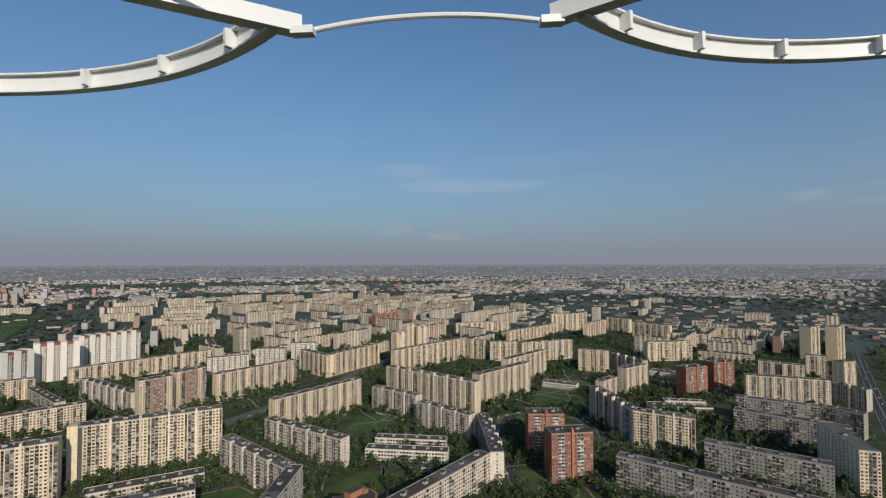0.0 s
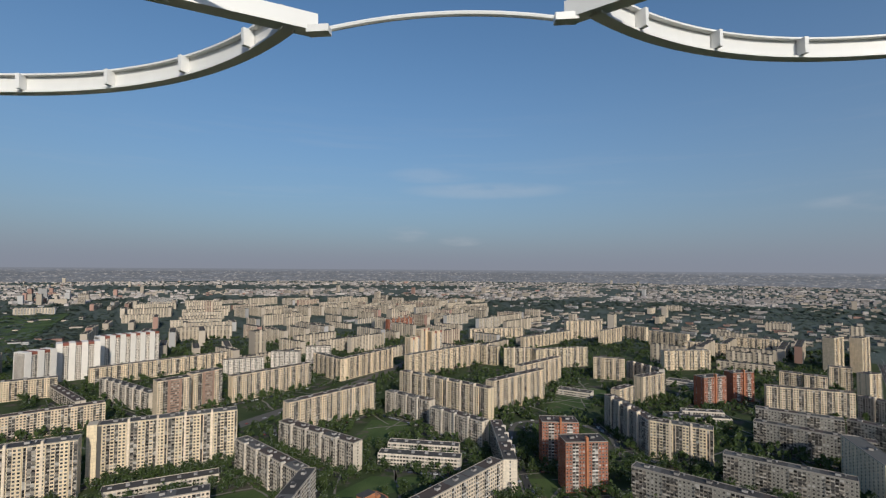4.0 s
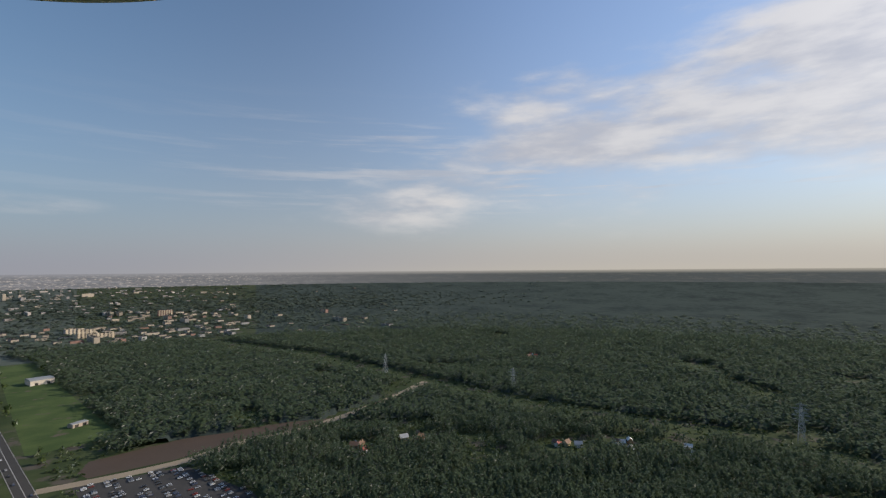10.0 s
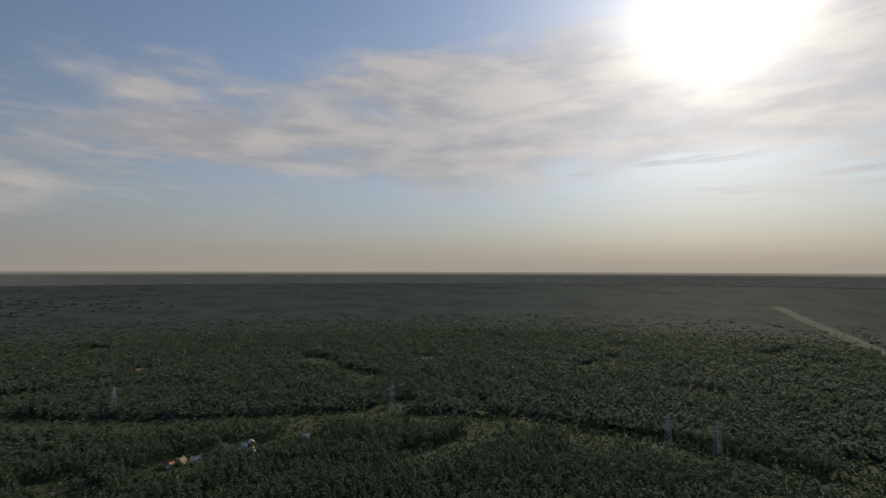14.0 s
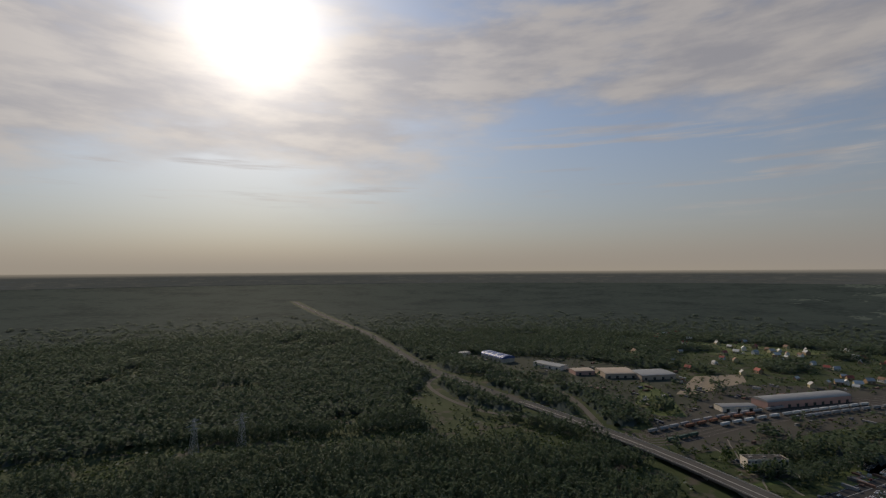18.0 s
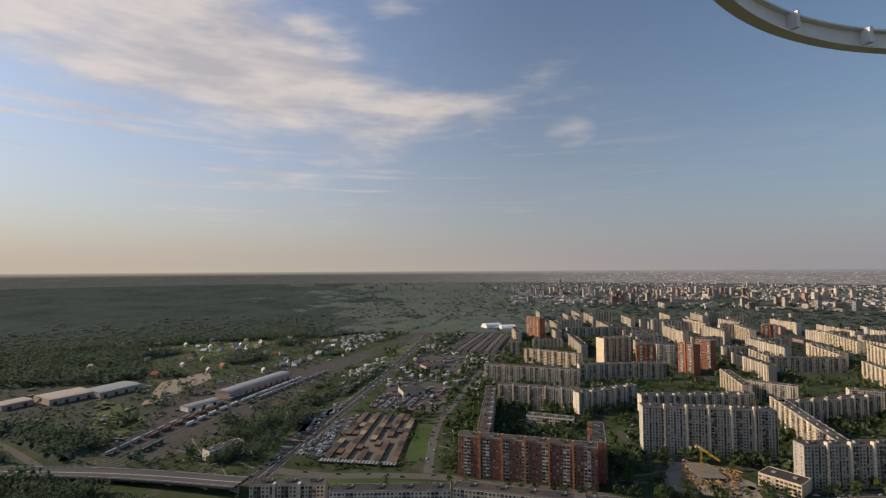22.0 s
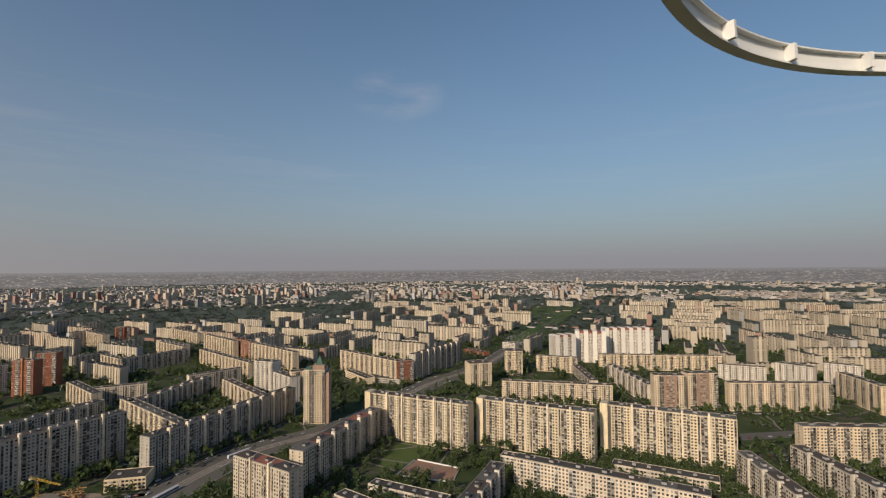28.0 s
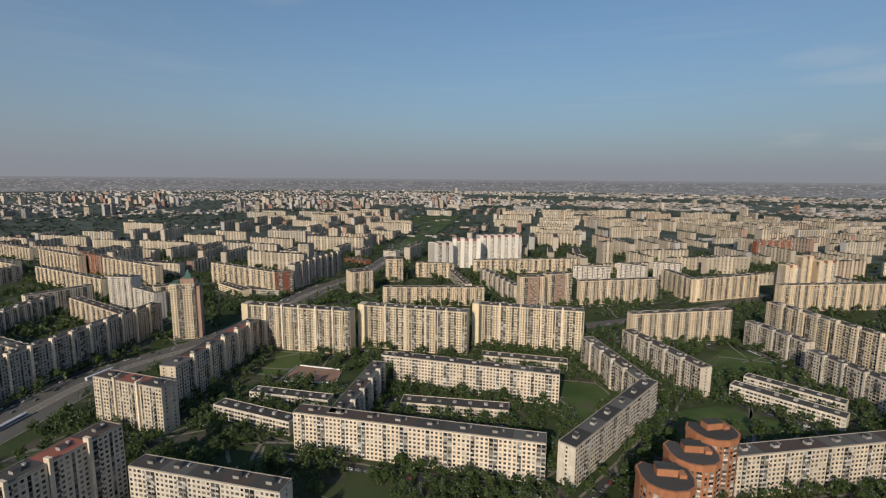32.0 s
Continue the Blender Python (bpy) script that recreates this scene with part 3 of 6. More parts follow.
def loggia(wide, storeys, style):
    """One column of balconies: slab, front and side screens at each floor."""
    key = (round(wide, 1), storeys, style in ("white", "cream", "pale", "red"))
    if key not in STACKS:
        # one folded sheet: floor, front and rim, storey after storey
        path = [(-0.02, 0.3 + STOREY)]
        for f in range(1, storeys):
            z = 0.5 + f * STOREY
            path += [(-1.15, z - 0.14), (-1.15, z + 1.05), (-1.0, z + 1.05), (-1.0, z), (-0.02, z), (-0.02, z + STOREY - 0.2)]
        verts = [(s * wide / 2, y, z) for y, z in path for s in (-1, 1)]
        faces = [(2 * i, 2 * i + 1, 2 * i + 3, 2 * i + 2) for i in range(len(path) - 1) ]
        for i in range(1, len(path) - 4, 6):
            faces += [(2 * i, 2 * i + 2, 2 * i + 4, 2 * i + 6, 2 * i + 8), (2 * i + 9, 2 * i + 7, 2 * i + 5, 2 * i + 3, 2 * i + 1)]
        p = Pile()
        p.verts, p.faces, p.slots = verts, faces, [0] * len(faces)
        STACKS[key] = p.mesh("loggia", LOGGIA_W if key[2] else LOGGIA)
    return STACKS[key]


LABELS = {
    "cream": "cream panel apartment block with flat roof and balcony columns",
    "beige": "beige panel apartment block with glazed loggia columns",
    "panel": "tall cream apartment block with dark loggia columns",
    "grey": "grey panel apartment block with flat felt roof",
    "pale": "pale grey panel apartment block with flat roof",
    "slab": "grey apartment slab with bands of white balconies",
    "dark": "weathered grey-brown apartment block with lift shafts",
    "white": "white apartment tower with pale vertical bays",
    "brown": "brown apartment tower with cream side walls",
    "red": "red brick apartment tower with pale loggia columns",
    "redroof": "tan apartment block with red sheet roof and pale shafts",
}
FOOTPRINTS = []


def rim_mesh(hl, hd, thick, z0, z1, material):
    """The low wall round a flat roof."""
    v = [(sx * (hl - t), sy * (hd - t), z) for z in (z0, z1) for t in (0, thick) for sx, sy in ((-1, -1), (1, -1), (1, 1), (-1, 1))]
    f = []
    for i in range(4):
        j = (i + 1) % 4
        f += [(i, j, 8 + j, 8 + i), (4 + j, 4 + i, 12 + i, 12 + j), (8 + i, 8 + j, 12 + j, 12 + i)]
    return mesh_of("parapet", v, f, [material])


def block(x, y, turn, length, storeys, style, depth=12.0):
    rnd = random.Random(int(x * 7 + y * 13))
    h = storeys * STOREY + 1.4
    b = thing("apartment_block", x, y, turn)
    tagged(b, LABELS[style], "apartment block", "blocks of the housing estate")
    FOOTPRINTS.append((x, y, radians(turn), length / 2 + 4, depth / 2 + 4))
    hl, hd = length / 2, depth / 2
    body = Pile().box(-hl, hl, -hd, hd, 0, h - 0.5, bottom=False)
    part("parapet", rim_mesh(hl, hd, 0.35, h - 0.5, h + 0.25, COPING), b)
    panes = Pile()
    pat = PATTERN[style]
    near = math.hypot(x, y) < 800
    bays = max(2, int(round(length / 2.95)))
    step = length / bays

    def window(c, side, lo, hi, wide, flip):
        sgn = 1 if side > 0 else -1
        for off, grow, slot in ((side + sgn * 0.05, 0.13, 0), (side + sgn * 0.07, 0.0, 1))[0 if near else 1:]:
            p = [(c - wide / 2 - grow, off, lo - grow), (c + wide / 2 + grow, off, lo - grow), (c + wide / 2 + grow, off, hi + grow), (c - wide / 2 - grow, off, hi + grow)]
            if flip:
                p = [(v, u, z) for u, v, z in p]
            if (side > 0) != flip:
                p.reverse()
            panes.face(p, slot)

    for sgn in (-1, 1):
        for i in range(bays):
            c = -hl + (i + 0.5) * step
            kind = pat[(i if sgn < 0 else i + 3) % len(pat)]
            side = sgn * hd
            for f in range(storeys):
                z = 0.5 + f * STOREY
                if kind == "w":
                    window(c, side, z + 0.85, z + 2.3, 1.55, False)
                elif kind == "p":
                    window(c, side + sgn * 1.1, z + 0.9, z + 2.35, 1.6, False)
                elif kind == "r":
                    window(c, side, z - 0.1, z + 2.6, step * 0.55, False)
                elif kind == "g":
                    window(c, side, z + 0.9, z + 2.35, 2.2, False)
                else:
                    window(c, side, z + 0.4, z + 2.6, step * 0.84, False)
        # runs of forward bays and of balconies
        i = 0
        while i < bays:
            kind = pat[(i if sgn < 0 else i + 3) % len(pat)]
            j = i
            while j + 1 < bays and pat[(j + 1 if sgn < 0 else j + 4) % len(pat)] == kind:
                j += 1
            x0, x1 = -hl + i * step, -hl + (j + 1) * step
            if kind == "p":
                y0, y1 = sorted((sgn * (hd + 0.003), sgn * (hd + 1.1)))
                part("bay", Pile().box(x0, x1, y0, y1, 0, h + 0.1, bottom=False).mesh("bay", WALLS[style]), b)
            elif kind == "b":
                ob = part("loggia", loggia(x1 - x0 - 0.25, storeys, style), b, ((x0 + x1) / 2, sgn * hd, 0))
                if sgn > 0:
                    ob.rotation_euler = (0, 0, math.pi)
            i = j + 1
    ends = max(1, int(depth / 6.5))
    if storeys < 16:
        for k in range(ends):
            c = (k + 0.5) * depth / ends - hd
            for sgn in (-1, 1):
                for f in range(storeys):
                    window(c, sgn * hl, 0.5 + f * STOREY + 0.95, 0.5 + f * STOREY + 2.3, 1.2, True)
    wall = part("wall", body.mesh("wall", WALLS[style]), b)
    tagged(part("window_grid", panes.mesh("window_grid", FRAME, GLASS), wall), "rows of small dark windows", kind="stuff")
    roof = part("roof", Pile().box(-hl + 0.36, hl - 0.36, -hd + 0.36, hd - 0.36, h - 0.49, h - 0.2, bottom=False).mesh("roof", RED_ROOF if style == "redroof" else rnd.choice((BITUMEN, BROWN_FELT))), b)
    sections = max(1, int(round(length / 21)))
    for i in range(sections):
        c = -hl + (i + 0.5) * length / sections + rnd.uniform(-1, 1)
        s = Pile().box(c - 1.8, c + 1.8, -1.5, 1.5, h - 0.21, h + 1.7, 0).box(c - 2.0, c + 2.0, -1.7, 1.7, h + 1.7, h + 1.95, 1)
        part("lift_house", s.mesh("lift_house", BRICK, BITUMEN), roof)
        for e in ((1,) if math.hypot(x, y) < 620 else ()):
            o = c + e * (4.5 + rnd.random())
            part("vent_shaft", Pile().box(o - 0.5, o + 0.5, 1.2, 3.4, h - 0.21, h + 0.9).mesh("vent_shaft", BRICK), roof)
    if style == "panel" and storeys >= 16:
        # the blank stair tower at one end stands forward and over the roof
        part("stair_tower", Pile().box(-hl - 8.0, -hl - 0.5, -hd - 3.0, hd - 4, 0, h + 1.6, bottom=False).mesh("stair_tower", WALLS["panel"]), b)
        # a dark box stands for the shade in the recess beside the tower
        part("stair_gap_shade", Pile().box(-hl - 0.5, -hl + 2.6, -hd - 1.3, -hd + 0.5, 0, h - 0.6, bottom=False).mesh("stair_gap_shade", SHADE_GAP), b)
    # roof felt laid in patches, a little higher over some sections
    for i in range(sections):
        if rnd.random() < (0.6 if math.hypot(x, y) < 700 else 0.0):
            c = -hl + (i + 0.5) * length / sections
            part("roof_patch", Pile().box(c - length / sections * 0.46, c + length / sections * 0.46, -hd + 0.5, hd - 0.5, h - 0.2, h - 0.14).mesh("roof_patch", rnd.choice((BITUMEN, BROWN_FELT, GREY_FELT))), roof)
    if style == "white" and storeys > 18:
        # white columns run over the roof edge, red caps lie between them
        caps = max(4, int(length / 8))
        for i in range(caps):
            c0, c1 = -hl + i * length / caps, -hl + (i + 1) * length / caps
            if i % 2:
                part("roof_cap", Pile().box(c0 + 0.3, c1 - 0.3, -hd - 0.9, hd + 0.9, h - 2.6, h + 1.6).mesh("roof_cap", RED_ROOF), b, label="red sheet roof cap")
            else:
                part("bay", Pile().box(c0, c1, -hd - 2.2, hd + 2.2, 0, h + 2.0, bottom=False).mesh("bay", WHITE_BAY if x < -500 else WALLS["beige"]), b)
    if style in ("dark", "redroof", "panel", "red") or (style == "grey" and math.hypot(x, y) < 800):
        # pale shaft ends between the sections, standing over the roof
        for i in range(1, sections):
            c = -hl + i * length / sections
            part("section_shaft", Pile().box(c - 0.9, c + 0.9, -hd - 1.5, -hd + 2.5, 0, h + (4.2 if style == "red" else 2.6 if style != "grey" else 1.2), bottom=False).mesh("section_shaft", WALLS["orange" if style == "red" else "cream" if style != "grey" else "pale"]), b)
    return b


def low_building(name, x, y, turn, length, width, storeys, wall, label, roof=BITUMEN, category="building"):
    """School, shop or depot: long rows of windows, parapet, roof boxes."""
    b = tagged(thing(name, x, y, turn), label, category)
    FOOTPRINTS.append((x, y, radians(turn), length / 2 + 4, width / 2 + 4))
    h, hl, hw = storeys * 3.3 + 0.6, length / 2, width / 2
    p = Pile().box(-hl, hl, -hw, hw, 0, h, bottom=False)
    part("parapet", rim_mesh(hl, hw, 0.3, h, h + 0.6, wall), b)
    walls = part("wall", p.mesh("wall", wall), b)
    deck = part("roof", Pile().box(-hl + 0.31, hl - 0.31, -hw + 0.31, hw - 0.31, h + 0.01, h + 0.2, bottom=False).mesh("roof", roof), b)
    rnd = random.Random(int(x * 3 + y))
    for k in range(max(2, int(length / 12))):
        c = -hl + (k + 0.5) * length / max(2, int(length / 12))
        part("roof_box", Pile().box(c - 1.5, c + 1.5, -1.2, 1.6, h + 0.19, h + 0.9 + rnd.random()).mesh("roof_box", BRICK), deck)
    row = Pile()
    n = max(2, int(length / 3))
    for k in range(n):
        c = -hl + (k + 0.5) * length / n
        for s in (-1, 1):
            y0, y1 = sorted((s * hw, s * (hw + 0.05)))
            row.box(c - 1.15, c + 1.15, y0, y1, 1.0, 2.7)
    me = row.mesh("window_band", GLASS)
    for f in range(storeys):
        tagged(part("window_band", me, walls, (0, 0, f * 3.3)), kind="stuff")
    return b


# the estate, block by block: place, turn, length, storeys, kind, depth
tower = block(-590, 211, 60, 25, 22, "beige", 24)
GREEN_ROOF = plain("green_roof_sheet", (0.045, 0.10, 0.075), 0.55, 0.2, 0.3, 0.3)
TOWER_H = 22 * STOREY + 1.4
part("glazed_top", Pile().box(-12.9, 12.9, -12.4, 12.4, TOWER_H - 6.2, TOWER_H - 3.2).mesh("glazed_top", SHADE_GAP), tower)
part("upper_storey", Pile().box(-2, 12.0, -11.6, 4, TOWER_H - 0.3, TOWER_H + 5.5).mesh("upper_storey", WALLS["brown"]), tower)
for x0, x1, y0, y1, z0, z1, inset in ((-12.6, -2.4, -12.1, -1, TOWER_H - 0.2, TOWER_H + 2.6, 2.0), (1, 10, -10, -1, TOWER_H + 5.4, TOWER_H + 16, 4.2)):
    v = [(x0, y0, z0), (x1, y0, z0), (x1, y1, z0), (x0, y1, z0)] + [(x0 + inset, y0 + inset, z1), (x1 - inset, y0 + inset, z1), (x1 - inset, y1 - inset, z1), (x0 + inset, y1 - inset, z1)]
    part("hipped_roof", mesh_of("hipped_roof", v, [(0, 1, 5, 4), (1, 2, 6, 5), (2, 3, 7, 6), (3, 0, 4, 7), (4, 5, 6, 7)], [GREEN_ROOF]), tower, label="green sheet-metal roof with steep sides")
part("dark_wing", Pile().box(12.6, 17.5, -10.5, 9.5, 0, TOWER_H - 4, bottom=False).mesh("dark_wing", WALLS["brown"]), tower)
block(-246, 321, 26, 147, 9, "cream", 12)
block(-453, 280, 30, 118, 16, "panel", 14)
block(-359, 364, 29, 114, 16, "panel", 14)
block(-269, 453, 28, 113, 16, "panel", 14)
block(-474, 516, 43, 150, 9, "beige", 12)
block(-620, 493, 69, 36, 12, "beige", 30)
block(-644, 594, 46, 31, 14, "beige", 30)
block(-646, 724, 75, 45, 19, "white", 20)
block(-634, 792, 42, 59, 20, "white", 20)
block(-621, 895, 57, 102, 20, "white", 20)
block(-610, 668, 35, 73, 9, "beige", 12)
block(-508, 828, 49, 215, 9, "beige", 12)
block(-449, 649, -32, 144, 9, "grey", 12)
block(-534, 648, -37, 131, 5, "grey", 12)
for twin in (block(-358, 601, 49, 39, 16, "beige", 16), block(-341, 647, 59, 41, 16, "beige", 16)):
    part("brick_band", Pile().box(-8, 8, -9.6, 9.6, 0, 16 * STOREY + 0.9, bottom=False).mesh("brick_band", WALLS["brown"]), twin, label="brown brick band up the front")
    for f in range(0, 16, 2):
        part("balcony_pair", Pile().box(-5, 5, -10.2, -9.5, 1.0 + f * STOREY, 2.2 + f * STOREY).box(-5, 5, -10.2, -9.5, 1.0 + (f + 1) * STOREY, 2.2 + (f + 1) * STOREY).mesh("balcony_pair", LOGGIA), twin)
block(-376, 845, 29, 66, 9, "white", 12)
block(-311, 873, 2, 49, 12, "white", 16)
block(-258, 897, 13, 45, 14, "white", 14)
block(-277, 721, 52, 129, 12, "beige", 12)
block(-162, 862, 59, 137, 12, "beige", 12)
block(-220, 833, -43, 85, 12, "beige", 12)
block(-153, 595, 51, 128, 12, "beige", 12)
block(-137, 480, -33, 109, 9, "grey", 12)
block(-163, 422, -40, 106, 9, "grey", 12)
block(-121, 323, 88, 135, 9, "pale", 12)
block(-82, 894, 56, 28, 20, "white", 9)
block(-69, 975, 65, 36, 22, "white", 10)
block(-45, 986, 52, 33, 20, "white", 9)
block(-22, 904, 47, 189, 13, "beige", 12)
block(-17, 647, -38, 152, 14, "panel", 12)
block(-60, 617, -36, 74, 9, "grey", 12)
block(2, 544, -41, 77, 9, "grey", 12)
block(-7, 365, 51, 132, 9, "cream", 12)
block(-211, 212, 29, 171, 9, "cream", 13)
block(-256, 97, 28, 95, 9, "pale", 12)
block(-402, 104, 24, 67, 12, "redroof", 14)
block(-447, 185, 124, 134, 12, "redroof", 14)
block(-287, 15, 115, 117, 16, "redroof", 14)
block(-285, 225, 121, 97, 9, "grey", 12)
block(-579, 110, 123, 200, 12, "dark", 13)
block(-658, 40, 17, 165, 9, "beige", 12)
block(-699, 154, 9, 157, 9, "beige", 12)
block(-775, 200, 35, 35, 16, "white", 18)
block(-714, 211, 9, 55, 12, "white", 14)
block(-701, 224, 82, 22, 14, "beige", 16)
block(-782, 377, 11, 164, 12, "beige", 12)
block(-704, 402, 79, 30, 12, "red", 14)
block(-749, 499, 115, 165, 14, "dark", 14)
block(-977, 264, 12, 169, 12, "beige", 12)
block(-988, 178, 13, 215, 9, "beige", 12)
block(-1191, 203, 12, 161, 12, "beige", 12)
block(-1117, 239, 14, 82, 12, "red", 14)
block(-1214, 111, 17, 127, 9, "beige", 12)
block(-844, 137, 100, 81, 9, "grey", 12)
block(-408, -178, 107, 123, 12, "red", 14)
block(-462, -130, 17, 58, 12, "red", 14)
block(-514, -273, -155, 190, 9, "grey", 12)
block(-633, -258, 103, 110, 9, "grey", 12)
block(-671, -176, 148, 101, 9, "grey", 12)
block(-755, -319, 103, 156, 9, "grey", 12)
block(-862, -198, 127, 152, 9, "grey", 12)
block(-918, -342, 87, 117, 9, "beige", 12)
block(-990, -240, 143, 71, 18, "beige", 22)
block(-972, -179, 105, 34, 16, "red", 18)
block(-1019, -152, 103, 32, 14, "white", 16)
block(-972, -106, 57, 32, 18, "red", 18)
block(-1039, -85, 65, 29, 18, "red", 18)
block(-987, -455, 113, 20, 10, "beige", 16)
block(-1278, -524, 52, 72, 18, "red", 18)
block(-1365, -354, 121, 215, 9, "grey", 12)
block(-561, -47, 115, 127, 16, "dark", 14)
block(-703, -70, 125, 148, 9, "grey", 12)
block(-764, 70, 135, 145, 9, "grey", 12)
block(-841, -31, 17, 110, 9, "beige", 12)
block(-822, 11, 82, 65, 9, "grey", 12)
block(-1104, 3, 20, 83, 9, "beige", 12)
block(-1093, 70, 113, 126, 9, "grey", 12)
block(-1478, -34, 17, 155, 12, "beige", 12)
block(-1451, 23, 96, 32, 16, "red", 18)
block(-1243, 113, 20, 127, 9, "beige", 12)
block(-1470, 159, 14, 215, 9, "beige", 12)
block(-249, -304, 124, 56, 9, "grey", 12)
block(-283, -232, 124, 89, 9, "pale", 12)
block(-334, -134, 109, 129, 9, "cream", 12)
block(100, 480, -1, 35, 14, "red", 20)
block(110, 428, 6, 37, 14, "red", 20)
block(210, 364, -37, 156, 9, "slab", 12)
block(275, 415, -35, 91, 9, "slab", 12)
block(355, 428, -17, 15, 12, "beige", 75)
block(361, 506, -40, 99, 9, "slab", 12)
block(389, 566, -33, 81, 9, "slab", 12)
block(440, 531, -58, 36, 9, "slab", 12)
block(456, 644, -21, 94, 12, "beige", 12)
block(532, 630, -69, 38, 9, "dark", 12)
block(353, 687, 19, 39, 14, "red", 18)
block(411, 719, 11, 34, 14, "red", 18)
block(706, 930, 30, 36, 22, "beige", 18)
block(757, 933, 33, 36, 22, "beige", 18)
block(612, 793, -31, 29, 12, "beige", 16)
block(597, 720, 16, 25, 14, "beige", 16)
block(504, 747, -41, 27, 12, "beige", 14)
block(525, 726, -30, 27, 12, "beige", 14)
block(194, 551, -82, 100, 12, "dark", 13)
block(224, 492, -29, 56, 12, "panel", 14)
block(282, 718, 34, 53, 12, "beige", 14)
block(229, 676, 41, 40, 9, "beige", 12)
block(264, 848, -19, 51, 12, "beige", 12)
block(319, 832, -68, 75, 9, "dark", 12)
block(436, 938, 7, 92, 12, "beige", 14)
block(556, 1100, -24, 83, 9, "beige", 12)
block(521, 1205, -46, 93, 12, "beige", 12)
block(705, 1182, -27, 114, 9, "beige", 12)
block(84, 680, 45, 115, 14, "beige", 13)
block(132, 781, 47, 111, 14, "beige", 13)
block(120, 940, -0, 58, 12, "panel", 13)
block(201, 945, 20, 115, 12, "panel", 13)
block(109, 1322, 16, 158, 9, "beige", 12)
block(227, 1220, 43, 196, 9, "beige", 12)
block(348, 1342, 9, 103, 16, "beige", 14)
block(395, 1258, 48, 109, 12, "beige", 12)
block(484, 1327, -46, 66, 12, "beige", 12)
block(63, 965, -28, 43, 12, "panel", 13)
block(-174, 1475, 47, 103, 12, "red", 14)
block(44, 468, 92, 106, 9, "grey", 12)
low_building("school", -35, 469, -7, 80, 13, 3, WALLS["pale"], "pale three-storey school with flat roof among lawns", category="school")
low_building("school", -33, 498, -7, 73, 12, 3, WALLS["pale"], "pale school wing with flat grey roof", category="school")
low_building("school", -337, 165, 20, 73, 12, 3, WALLS["pale"], "low white school wing with long window bands", category="school")
low_building("school", -349, 203, 29, 72, 12, 2, WALLS["pale"], "low white school wing behind the yard", category="school")
low_building("kindergarten", -249, 408, 28, 87, 14, 2, WALLS["grey"], "low grey kindergarten with stepped flat roof", category="kindergarten")
low_building("kindergarten", -236, 283, 33, 88, 14, 2, WALLS["grey"], "low grey kindergarten half hidden by trees", category="kindergarten")
low_building("pavilion", -356, 321, 28, 15, 12, 2, WALLS["pale"], "small pale pavilion with flat roof by a lawn", category="pavilion")
low_building("school", -566, -215, 103, 56, 14, 3, WALLS["white"], "blue and white school below grey blocks", category="school")
low_building("shop", -511, 15, 69, 32, 22, 3, WALLS["beige"], "low yellow shop with flat roof by the avenue", category="shop")
low_building("shop", 178, 737, -29, 51, 20, 2, WALLS["pale"], "long low grey shop with flat roof", category="shop")
low_building("shop", 376, 805, -38, 57, 22, 2, WALLS["white"], "low pale shopping hall with flat roof", category="shop")
low_building("school", 301, 619, -6, 74, 22, 2, WALLS["pale"], "low pale school with courtyard roof", category="school")
low_building("school", 312, 628, -9, 49, 12, 3, WALLS["pale"], "low pale school with raised roof box", category="school")
low_building("shop", -842, 665, 7, 64, 20, 2, WALLS["red"], "low red shop hall beside the avenue", category="shop")
low_building("shop", -849, 774, 17, 35, 20, 4, WALLS["white"], "low white hall with red roof", category="shop")
low_building("shop", -762, 349, 1, 77, 18, 3, WALLS["beige"], "low beige shop hall beside a slab", category="shop")
low_building("shop", -727, 380, 33, 66, 22, 2, WALLS["dark"], "low dark hall with flat roof by the crossing", category="shop")
low_building("depot", -296, -463, 180, 38, 12, 3, WALLS["white"], "white two-storey depot with flat roof", category="depot")


# ---------- trees and woods ----------
LEAF = leafy("broad_leaves", (0.040, 0.064, 0.021), (0.090, 0.124, 0.040), 0.05, 0.40, even=0.3)
WOOD_LEAF = leafy("forest_leaves", (0.064, 0.094, 0.054), (0.088, 0.118, 0.062), 0.012, 0.30, 0.14, even=0.86, low=0.1, high=1.0)
# far leaves are paler and bluer: haze is mixed into the colour
FAR_LEAF = leafy("distant_hazed_leaves", (0.072, 0.096, 0.076), (0.112, 0.136, 0.104), 0.006, 0.15, 0.04, mid=0.05, low=0.4, high=0.75)
# remote canopy: its flat-angle gloss stands in for haze over the wood
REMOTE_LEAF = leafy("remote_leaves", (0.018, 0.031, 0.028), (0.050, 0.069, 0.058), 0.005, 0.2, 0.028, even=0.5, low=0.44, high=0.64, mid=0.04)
BARK = plain("bark", (0.10, 0.075, 0.055), 0.95, vary=0.4, scale=2.0)
rng = np.random.default_rng(5)


